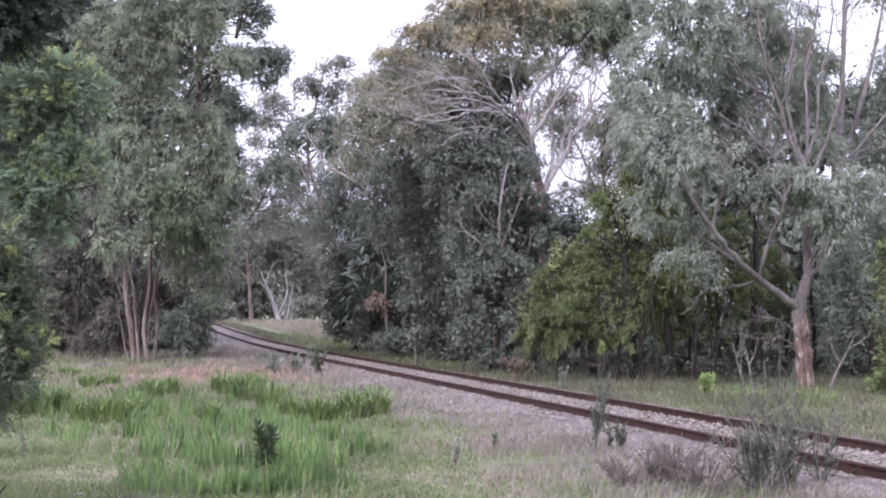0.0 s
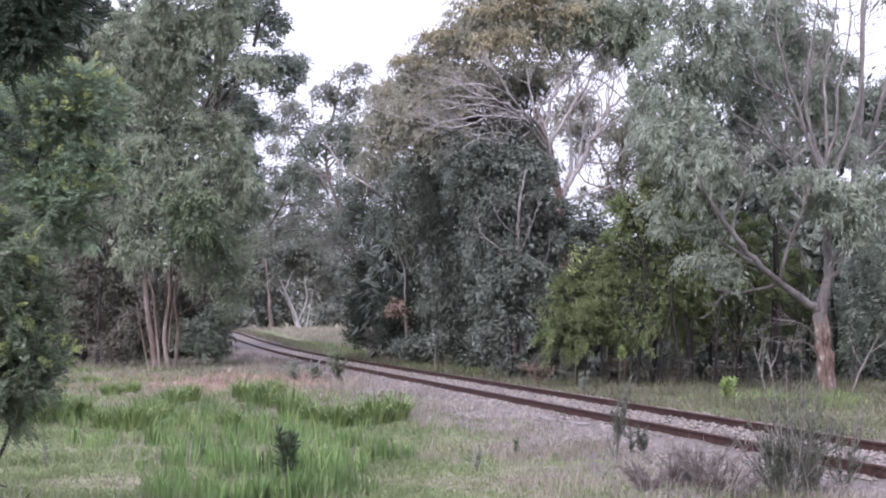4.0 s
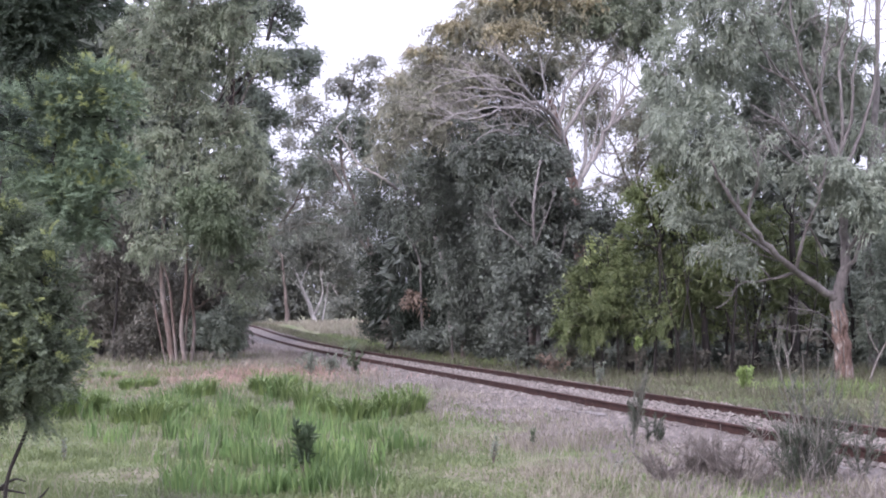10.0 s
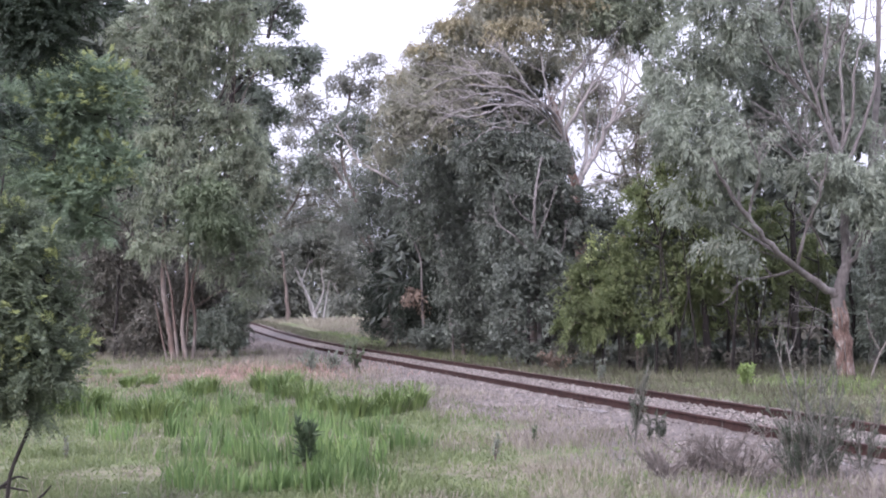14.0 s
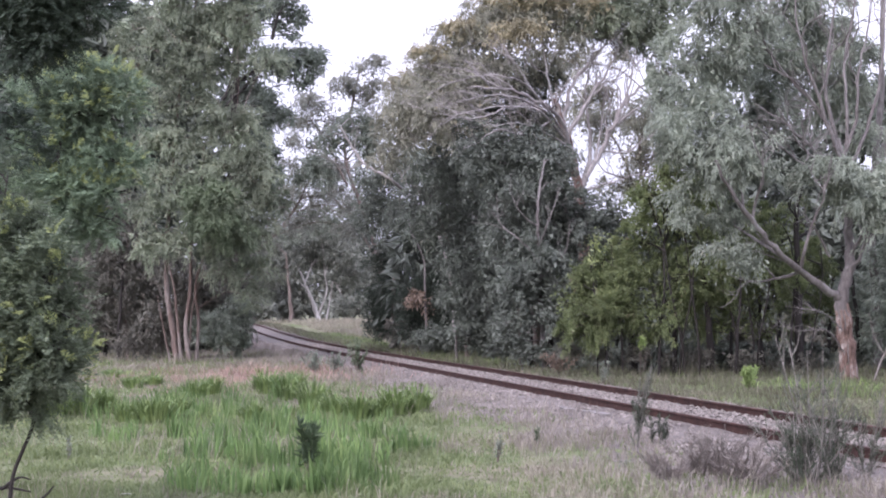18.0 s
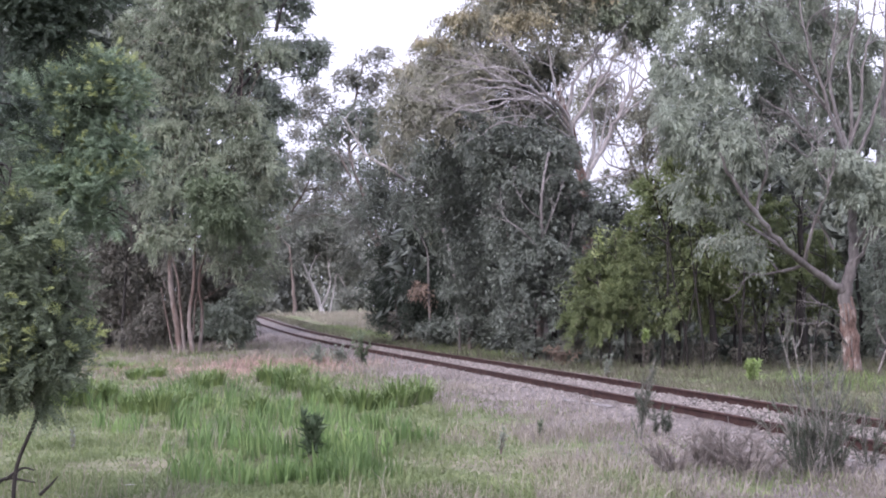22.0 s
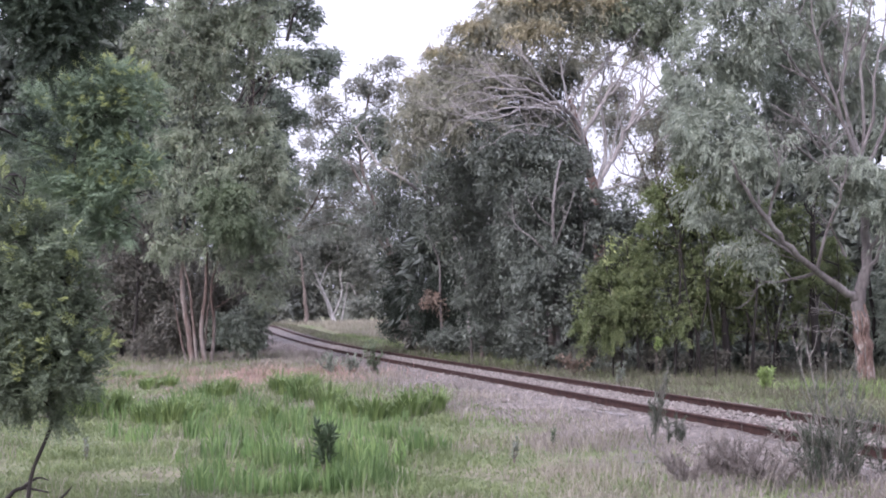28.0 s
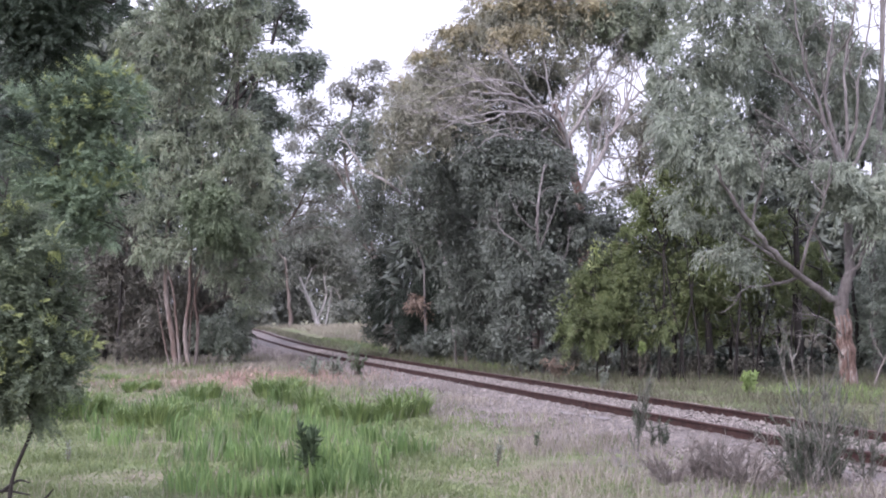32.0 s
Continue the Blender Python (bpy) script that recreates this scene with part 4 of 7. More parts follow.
# blue-grey gums massed below it along the line
for trunk_at, lobes, count, mat, stem in (
        ([(1.86, 47, 0.42), (1.83, 47, 2.75), (1.97, 47, 5.09), (1.68, 47, 6.66), (1.31, 47.5, 8.1)],
         [((1.88, 47, 7.05), (1.46, 1.23, 1.36)), ((0.31, 47, 7.25), (1.36, 1.23, 1.36)), ((3.04, 47, 5.09), (1.17, 1.05, 1.36)), ((1.27, 46.5, 5.06), (1.54, 1.39, 1.54)), ((1.64, 46, 3.12), (1.62, 1.2, 1.33)), ((2.81, 46.5, 2.74), (0.96, 0.87, 1.16)), ((4.5, 48, 5.16), (0.99, 0.9, 1.19))], 40000, DARK_LEAF,
         [([(2.35, 47, 0.42), (2.26, 47, 3.14), (2.87, 47.4, 5.12), (2.99, 47.6, 6.52)], 0.09), ([(1.29, 47.2, 0.41), (1.19, 47, 2.75), (0.7, 47, 4.7)], 0.08)]),
        ([(0.13, 56.0, 0.46), (0.02, 56.0, 2.88), (-0.09, 56.0, 5.68), (-0.56, 56.0, 8.01)],
         [((-1.03, 56.0, 8.01), (1.74, 1.47, 1.62)), ((-2.18, 56.0, 6.61), (1.62, 1.47, 1.62)), ((-0.32, 55.4, 5.87), (1.84, 1.44, 1.61)), ((-0.75, 54.9, 4.01), (1.35, 1.3, 1.5)), ((0.13, 54.3, 2.86), (1.58, 1.32, 1.47)), ((-0.7, 54.6, 2.18), (0.95, 0.9, 1.3)), ((-0.75, 53.8, 1.15), (0.7, 0.5, 0.6)), ((0.35, 53.9, 4.3), (1.2, 1.0, 1.3)), ((-0.09, 54.3, 1.29), (1.36, 0.71, 0.78)), ((1.46, 53.2, 1.30), (1.32, 0.59, 0.66))], 40000, DARK_LEAF,
         [([(-0.67, 56.0, 0.57), (-0.78, 56.0, 2.88), (-1.49, 56.0, 5.21), (-2.18, 56.0, 7.07)], 0.09)]),
        ([(-4.69, 71.2, 0.75), (-4.61, 71.2, 3.70), (-4.26, 71.2, 6.66), (-4.26, 71.2, 9.34)],
         [((-5.45, 71.2, 8.74), (1.62, 1.33, 1.47)), ((-3.90, 70.0, 9.79), (1.74, 1.56, 1.74)), ((-4.85, 71.2, 6.66), (1.77, 1.60, 1.77)), ((-3.60, 70.0, 6.00), (1.74, 1.56, 1.74)), ((-5.84, 72.5, 7.35), (1.20, 1.09, 1.35))], 20000, DARK_LEAF, [])):
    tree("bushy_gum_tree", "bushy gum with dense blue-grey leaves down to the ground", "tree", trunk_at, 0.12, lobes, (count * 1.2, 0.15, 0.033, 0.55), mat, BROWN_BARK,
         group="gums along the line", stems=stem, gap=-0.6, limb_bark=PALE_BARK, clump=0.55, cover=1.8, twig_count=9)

# blue-grey leaves drawn dark: the shade low in the gums is in the colour
tree("blue_gum_sapling", "young gum with large blue-grey leaves, shade put into a dark colour", "tree",
     [(1.99, 45.5, 0.38), (1.96, 45.5, 1.6), (1.81, 45.5, 3.1), (1.91, 45.5, 4.43)], 0.07,
     [((1.89, 45, 4.03), (0.84, 0.76, 0.84)), ((1.23, 45, 2.91), (0.84, 0.67, 0.75)), ((2.44, 45, 2.53), (0.65, 0.59, 0.75)), ((1.78, 44.8, 1.79), (0.93, 0.58, 0.65)), ((0.86, 45, 1.42), (0.75, 0.59, 0.65)), ((2.44, 45, 3.47), (0.56, 0.5, 0.56))], (6000, 0.15, 0.036, 0.5), DARK_LEAF, PALE_BARK, gap=-0.5, cover=1.8, clump=0.36)

tree("pale_stem_gum", "slim pale-stemmed gum standing before darker foliage", "tree",
     [(1.98, 45.2, 0.33), (1.95, 45.2, 1.98), (1.9, 45, 4.03), (1.86, 44.9, 5.14), (1.99, 45.2, 6.29), (2.16, 45.6, 7.09)], 0.075,
     [((2.21, 45.8, 6.92), (0.57, 0.38, 0.42)), ((1.43, 45.4, 5.93), (0.45, 0.34, 0.38)), ((2.86, 45.6, 6.05), (0.45, 0.34, 0.38))], (2600, 0.145, 0.035, 0.55), DARK_LEAF, PALE_BARK,
     limbs=[([(1.92, 45, 4.21), (2.25, 44.8, 5.04), (2.64, 45, 6.09)], 0.035), ([(1.9, 45, 3.65), (1.23, 44.8, 4.39), (0.62, 45, 4.96), (0.53, 45.4, 5.93)], 0.035), ([(1.88, 44.9, 4.77), (1.32, 44.6, 5.21), (0.95, 44.8, 5.98)], 0.03), ([(1.94, 45, 3.09), (2.71, 44.8, 3.92), (2.95, 45, 4.96)], 0.03)], cover=1.4, clump=0.35)

# bare pale limb thrown out to the side above the gap
tree("leaning_gum_tree", "leaning gum with a bare white limb and thin foliage", "tree",
     [(-1.25, 61.9, 0.41), (-1.44, 61.9, 3.49), (-2.02, 61.4, 5.77), (-2.88, 59.7, 6.85), (-3.67, 57.3, 7.55), (-4.39, 57.3, 8.01), (-5.03, 57.8, 8.45), (-5.44, 57.8, 9.09), (-5.95, 57.8, 9.99)], 0.085,
     [((-6.68, 60.8, 9.79), (1.13, 0.79, 0.89)), ((-5.68, 60.8, 10.30), (1.00, 0.79, 0.89)), ((-7.43, 60.8, 8.52), (0.89, 0.68, 0.76)), ((-4.91, 60.8, 9.53), (1.00, 0.68, 0.76)), ((-2.37, 60.8, 8.52), (1.26, 0.91, 1.00))], (9000, 0.18, 0.04, 0.5), GUM_LEAF, LIMB_BARK,
     limbs=[([(-5.03, 57.8, 8.40), (-5.63, 57.8, 8.20), (-6.35, 57.8, 8.56), (-7.32, 57.8, 8.93)], 0.022), ([(-4.42, 57.8, 8.20), (-3.41, 56.9, 8.81), (-3.17, 56.9, 9.53)], 0.022), ([(-4.96, 57.8, 8.40), (-5.35, 57.8, 9.12), (-5.16, 57.8, 10.02)], 0.022), ([(-4.12, 56.9, 8.03), (-4.42, 57.8, 8.93), (-4.07, 56.9, 9.65)], 0.02), ([(-3.41, 56.9, 7.58), (-2.94, 56.9, 8.10), (-2.23, 56.9, 8.22)], 0.02)], gap=-0.1)

# dense dark shrub at the bend
tree("dark_shrub_tree", "dense very dark green shrubby tree at the bend", "tree",
     [(-4.68, 72.5, 0.55), (-4.69, 72.5, 1.93), (-4.62, 72.5, 4.03)], 0.12,
     [((-4.77, 72.5, 4.64), (1.50, 1.21, 1.35)), ((-5.02, 71.9, 2.83), (1.34, 1.21, 1.49)), ((-3.95, 71.2, 2.53), (1.33, 1.20, 1.47)), ((-5.47, 71.9, 1.49), (1.04, 0.75, 0.84)), ((-4.25, 71.2, 1.05), (1.47, 0.47, 0.54))], (30000, 0.12, 0.03, 0.3), PINE_LEAF, DARK_BARK)

tree("dark_shrub_tree", "dark green shrubby tree behind a thin pale pole", "tree",
     [(-2.94, 63.5, 0.58), (-2.94, 63.5, 1.69), (-2.89, 63.5, 3.00)], 0.09,
     [((-3.04, 63.2, 2.72), (0.94, 0.80, 0.89)), ((-2.19, 62.9, 1.95), (0.84, 0.75, 0.94)), ((-3.25, 63.2, 1.55), (0.84, 0.61, 0.69)), ((-2.35, 63.8, 3.40), (0.90, 0.66, 0.74)), ((-1.79, 62.5, 1.18), (0.78, 0.46, 0.51))], (17000, 0.115, 0.028, 0.3), PINE_LEAF, DARK_BARK)

# thin pale pole of a tree with a dead brown bunch on it
tree("pole_gum_tree", "thin pale straight young gum with sparse leaves", "tree",
     [(-2.53, 62.2, 0.49), (-2.60, 62.2, 1.83), (-2.62, 62.2, 3.37), (-2.65, 62.2, 4.35), (-2.93, 62.2, 5.13), (-3.28, 62.2, 5.76)], 0.055,
     [((-3.08, 64.0, 6.20), (1.06, 0.72, 0.79)), ((-2.50, 64.0, 5.39), (0.79, 0.72, 0.79))], (2500, 0.17, 0.04, 0.5), GUM_LEAF, PALE_BARK,
     more=[([((-3.03, 62.1, 2.66), (0.38, 0.33, 0.49))], 500, DEAD_LEAF, "dead brown bunch of leaves")])

# olive-green blackwoods between the big gum and the pale one
for trunk_at, lobes, count in (
        ([(6.9, 42, -0.03), (6.93, 42, 0.94), (6.85, 42, 2.33), (6.76, 42, 3.89)],
         [((5.61, 41.8, 6.18), (0.45, 0.38, 0.55)), ((5.33, 41.8, 5.49), (0.62, 0.53, 0.49)), ((5.94, 41.8, 5.40), (0.52, 0.44, 0.52)), ((6.73, 42.4, 2.36), (0.77, 0.54, 0.49)), ((8.11, 42.4, 2.16), (0.77, 0.54, 0.49)), ((5.85, 42.4, 2.20), (0.63, 0.50, 0.46)), ((7.43, 42.4, 1.42), (0.67, 0.35, 0.32)), ((8.70, 42.4, 1.23), (0.60, 0.31, 0.28)), ((6.49, 42.4, 3.33), (0.70, 0.58, 0.53)), ((6.22, 42, 5.73), (0.96, 0.86, 0.96)), ((5.55, 41.6, 6.27), (0.45, 0.4, 0.59)), ((5.08, 41.6, 5.57), (0.62, 0.5, 0.55)), ((5.81, 41.8, 6.93), (0.28, 0.25, 0.38)), ((5.51, 42, 4.77), (1.13, 0.94, 1.04)), ((6.9, 42, 4.42), (1.04, 0.94, 1.22)), ((4.81, 42, 4.07), (1.04, 0.78, 0.87)), ((6.29, 41.5, 3.01), (1.12, 0.85, 0.95)), ((7.76, 42, 3.02), (0.87, 0.78, 1.04))], 42000),
        ([(4.62, 42, 0.25), (4.53, 42, 1.29), (4.45, 42, 2.68)],
         [((3.76, 42, 3.55), (0.78, 0.7, 0.78)), ((3.03, 41.5, 2.84), (0.86, 0.62, 0.69)), ((4.4, 41.5, 2.67), (1.03, 0.85, 0.95)), ((3.67, 41, 1.81), (1.19, 0.61, 0.68)), ((5.19, 41, 1.98), (1.02, 0.69, 0.76)), ((2.68, 41.5, 2.15), (0.69, 0.54, 0.6)), ((2.82, 41, 1.44), (0.58, 0.31, 0.34))], 28000),
        ([(8.72, 43, -0.33), (8.68, 43, 0.91), (8.65, 43, 2.33)],
         [((8.91, 42.4, 4.44), (0.88, 0.79, 0.88)), ((8.98, 42, 3.02), (0.96, 0.78, 0.87)), ((9.83, 42.6, 4.63), (0.64, 0.57, 0.71)), ((8.04, 41.6, 3.79), (0.62, 0.56, 0.69)), ((10.37, 43.5, 1.98), (1.08, 0.81, 0.9)), ((8.37, 42.5, 1.63), (1.06, 0.71, 0.79)), ((10.33, 44, 3.62), (0.91, 0.82, 0.91))], 22000)):
    tree("blackwood_tree", "olive-green blackwood with dense small leaves and dark trunk", "tree", trunk_at, 0.13, lobes, (count * 1.35, 0.105, 0.024, 0.5), OLIVE_LEAF, DARK_BARK,
         group="blackwoods behind the line", gap=-0.25, twig_count=9, cover=2.2, clump=0.36, inner=0.06,
         stems=[([(trunk_at[0][0] + a, trunk_at[0][1] - 1.0, 0), (trunk_at[0][0] + a * 1.1, trunk_at[0][1] - 1.1, 1.1), (trunk_at[0][0] + a * 1.4, trunk_at[0][1] - 0.9, 2.6), (trunk_at[0][0] + a * 1.5, trunk_at[0][1] - 0.4, 4.0)], q) for a, q in ((-0.9, 0.05), (-0.45, 0.04), (0.6, 0.055), (1.2, 0.035))])
tree("shade_shrub_tree", "dark shrubby tree in the shade of the gums", "tree",
     [(13.3, 45, -0.44), (13.32, 45, 0.86), (13.44, 45, 2.35)], 0.1,
     [((13.35, 45, 2.72), (1.31, 1.01, 1.12)), ((14.45, 45, 1.98), (1.12, 1.01, 1.31)), ((12.95, 45, 1.23), (1.31, 0.76, 0.84)), ((12.44, 42.6, 1.28), (0.79, 0.72, 0.97)), ((12.84, 42.4, 2.51), (0.79, 0.71, 0.79)), ((12.65, 42.6, 3.57), (0.71, 0.64, 0.71)), ((14.43, 46, 4.07), (1.33, 1.03, 1.14)), ((12.11, 46, 1.97), (1.14, 1.03, 1.14)), ((15.03, 44, 1.25), (1.09, 0.98, 1.46)), ((15.6, 45, 3.47), (1.12, 1.01, 1.49))], (26000, 0.15, 0.035, 0.4), GUM_LEAF, DARK_BARK, gap=-0.7)
tree("yellow_sprig_tree", "small sapling with yellowing leaf tips among blackwoods", "tree",
     [(3.42, 41.2, 0.37), (3.43, 41.2, 1.98), (3.42, 41.2, 3.52)], 0.025,
     [((3.42, 41, 3.99), (0.14, 0.12, 0.24)), ((3.3, 41, 3.51), (0.14, 0.12, 0.17))], (160, 0.10, 0.03, 0.2), TIP_LEAF, DARK_BARK, twig_count=3)
tree("edge_blackwood_tree", "bright olive blackwood at the edge of the grass", "tree",
     [(11.45, 34, -0.18), (11.46, 34, 0.59), (11.55, 34, 1.43)], 0.08,
     [((11.47, 34, 0.87), (0.77, 0.7, 0.85)), ((11.62, 34, 1.99), (0.7, 0.63, 0.99)), ((11.17, 34, 0.17), (0.56, 0.38, 0.42)), ((11.84, 35, 3.3), (0.8, 0.72, 0.87))], (14000, 0.115, 0.034, 0.15), OLIVE_LEAF, DARK_BARK)

# clump of young gums on the near side of the line
tree("young_gum_clump", "clump of young gums with several slim pinkish stems", "tree",
     [(-13.15, 58.5, 0.02), (-13.41, 58.5, 1.71), (-13.63, 58.5, 3.41), (-13.58, 58.5, 5.84), (-13.25, 58.5, 9.5), (-12.81, 58.5, 13.67)], 0.125,
     [((-9.89, 58.0, 8.87), (0.72, 0.61, 0.67)), ((-9.71, 58.0, 7.58), (0.77, 0.65, 0.67)), ((-9.37, 58.0, 5.95), (0.72, 0.61, 0.67)), ((-10.07, 58.0, 10.58), (0.48, 0.41, 0.48)), ((-9.18, 58.0, 7.16), (0.62, 0.53, 0.62)), ((-16.53, 63.0, 15.30), (0.78, 0.67, 0.73)), ((-16.72, 63.0, 14.29), (0.68, 0.58, 0.63)), ((-16.03, 64.0, 16.17), (0.80, 0.68, 0.74)), ((-13.05, 58.0, 15.18), (1.20, 0.88, 0.79)), ((-11.58, 58.0, 15.03), (1.25, 0.93, 0.84)), ((-10.12, 58.0, 14.87), (1.01, 0.86, 0.79)), ((-13.92, 58.0, 13.85), (0.67, 0.57, 0.77)), ((-12.58, 58.0, 13.75), (1.15, 0.96, 0.87)), ((-11.11, 58.0, 13.79), (1.15, 0.96, 0.87)), ((-9.64, 58.0, 13.88), (0.77, 0.65, 0.82)), ((-9.04, 58.0, 13.01), (0.87, 0.64, 0.58)), ((-14.59, 58.0, 12.71), (0.67, 0.57, 0.62)), ((-13.08, 58.0, 12.48), (1.01, 0.86, 0.79)), ((-11.66, 58.0, 12.57), (0.96, 0.82, 0.79)), ((-10.33, 58.0, 12.86), (0.77, 0.58, 0.53)), ((-14.92, 58.0, 11.42), (0.67, 0.57, 0.79)), ((-13.70, 58.0, 11.03), (0.91, 0.78, 0.79)), ((-12.36, 58.0, 11.00), (1.11, 0.88, 0.79)), ((-11.14, 58.0, 10.85), (0.67, 0.57, 0.58)), ((-14.57, 58.0, 9.82), (0.79, 0.67, 0.79)), ((-13.10, 58.0, 9.55), (1.13, 0.88, 0.79)), ((-11.64, 58.0, 9.64), (1.11, 0.88, 0.79)), ((-10.17, 58.0, 9.78), (0.96, 0.74, 0.67)), ((-14.94, 58.0, 8.37), (0.67, 0.57, 0.67)), ((-13.72, 58.0, 8.10), (1.01, 0.86, 0.79)), ((-12.26, 58.0, 8.19), (1.13, 0.88, 0.79)), ((-10.80, 58.0, 8.41), (1.01, 0.86, 0.79)), ((-9.34, 58.0, 8.25), (0.77, 0.65, 0.79)), ((-14.34, 58.0, 6.77), (0.91, 0.78, 0.79)), ((-12.88, 58.0, 6.75), (1.01, 0.86, 0.79)), ((-11.42, 58.0, 6.84), (1.13, 0.88, 0.79)), ((-9.96, 58.0, 6.69), (1.01, 0.86, 0.79)), ((-8.87, 58.0, 6.67), (0.62, 0.53, 0.79)), ((-13.87, 58.0, 5.31), (0.91, 0.78, 0.79)), ((-12.41, 58.0, 5.28), (1.13, 0.88, 0.79)), ((-10.95, 58.0, 5.37), (1.13, 0.96, 0.87)), ((-9.61, 58.0, 5.35), (0.91, 0.78, 0.79)), ((-14.60, 58.0, 5.20), (0.58, 0.49, 0.67)), ((-10.72, 58.0, 3.92), (0.87, 0.69, 0.62)), ((-9.63, 58.0, 4.02), (0.77, 0.65, 0.67)), ((-10.01, 58.0, 2.82), (0.62, 0.53, 0.58)), ((-13.04, 58.0, 16.54), (1.44, 0.93, 0.84)), ((-11.32, 58.0, 16.62), (1.44, 0.93, 0.84)), ((-9.86, 58.0, 16.34), (0.96, 0.80, 0.72))],
     (78000, 0.195, 0.035, 0.75), PALE_LEAF, RED_BARK,
     stems=[([(-12.51, 58, 0.04), (-12.7, 58, 1.47), (-12.5, 58, 3.15), (-12.42, 58, 5.08), (-11.92, 58, 8.22)], 0.11), ([(-12.92, 58.2, 0.03), (-13.11, 58.2, 1.95), (-13.32, 58.2, 3.64), (-14.07, 58, 6.29)], 0.075),
            ([(-12.4, 58.6, 0.14), (-12.27, 58.6, 1.71), (-12.34, 58.6, 3.65), (-11.26, 58.4, 6.31), (-10.68, 58.4, 9.48)], 0.085), ([(-12.84, 58.4, 0.02), (-12.61, 58.4, 0.99), (-12.48, 58.4, 2.44), (-11.96, 58.4, 4.13)], 0.05), ([(-13.51, 58.8, 0.06), (-13.84, 58.8, 1.47), (-14.1, 58.8, 2.93)], 0.05)],
     gap=-0.75, clump=0.46, cover=1.9, twig_count=4, inner=0.1, more=[([((-10.98, 56.3, 6.98), (0.82, 0.73, 0.93)), ((-11.3, 56.2, 5.92), (0.93, 0.63, 0.7)), ((-10.32, 56.6, 5.71), (0.7, 0.55, 0.61)), ((-12.05, 56.4, 7.11), (0.61, 0.55, 0.61))], 8000, FRESH_LEAF, "fresh yellow-green new growth")])
for trunk_at, lobes, count in (
        ([(-16.78, 64, 0.49), (-16.86, 64, 2.47), (-16.78, 64, 5.13), (-16.61, 64, 8.06)],
         [((-17.63, 64, 4.6), (1.59, 1.19, 1.33)), ((-16.29, 64, 4.06), (1.33, 1.07, 1.19)), ((-17.86, 64, 2.47), (1.33, 1.07, 1.19)), ((-16.27, 64, 1.94), (1.33, 0.84, 0.93)), ((-17.39, 64, 6.72), (1.59, 1.19, 1.33)), ((-19.5, 65, 3.56), (1.62, 1.45, 1.62)), ((-20.01, 65, 1.67), (1.62, 0.85, 0.94)), ((-22.18, 65, 2.48), (1.89, 1.45, 1.62))], 24000),):
    tree("under_gum_tree", "low leafy gum scrub under taller gums", "tree", trunk_at, 0.08, lobes, (count, 0.19, 0.045, 0.5), SCRUB_LEAF, BROWN_BARK, group="scrub under the gums", gap=-0.7,
         stems=[([(trunk_at[0][0] + 0.9, trunk_at[0][1], 0), (trunk_at[1][0] + 1.0, trunk_at[1][1], 1.6), (trunk_at[2][0] + 0.7, trunk_at[2][1], 3.2)], 0.05)])

tree("grey_shrub", "grey-green twiggy shrub beside pale stems", "shrub",
     [(-11.26, 60, 0.34), (-11.14, 60, 1.21), (-11.03, 60, 1.95)], 0.05,
     [((-11.15, 60, 1.95), (0.8, 0.67, 0.75)), ((-11.47, 59.5, 1.09), (0.79, 0.55, 0.62)), ((-10.72, 60, 1.03), (0.6, 0.45, 0.5)), ((-12.22, 60, 1.58), (0.65, 0.58, 0.7))], (9000, 0.16, 0.040, 0.4), GUM_LEAF, BROWN_BARK, cover=1.6, clump=0.4, twig_count=9)
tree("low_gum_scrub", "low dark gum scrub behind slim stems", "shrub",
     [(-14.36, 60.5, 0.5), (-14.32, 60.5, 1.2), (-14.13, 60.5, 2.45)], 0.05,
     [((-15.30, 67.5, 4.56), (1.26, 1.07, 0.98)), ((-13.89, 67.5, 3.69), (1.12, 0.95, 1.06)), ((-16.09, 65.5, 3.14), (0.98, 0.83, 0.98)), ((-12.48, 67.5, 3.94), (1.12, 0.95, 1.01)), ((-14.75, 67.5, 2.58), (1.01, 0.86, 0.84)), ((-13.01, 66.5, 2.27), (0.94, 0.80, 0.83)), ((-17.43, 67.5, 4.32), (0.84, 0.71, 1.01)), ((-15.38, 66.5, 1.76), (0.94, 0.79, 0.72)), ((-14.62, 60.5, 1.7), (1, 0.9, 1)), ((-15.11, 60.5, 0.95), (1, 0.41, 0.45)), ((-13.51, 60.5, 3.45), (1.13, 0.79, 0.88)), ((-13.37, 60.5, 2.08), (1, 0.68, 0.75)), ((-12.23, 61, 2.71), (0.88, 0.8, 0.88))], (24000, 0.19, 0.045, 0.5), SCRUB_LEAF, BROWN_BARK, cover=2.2)

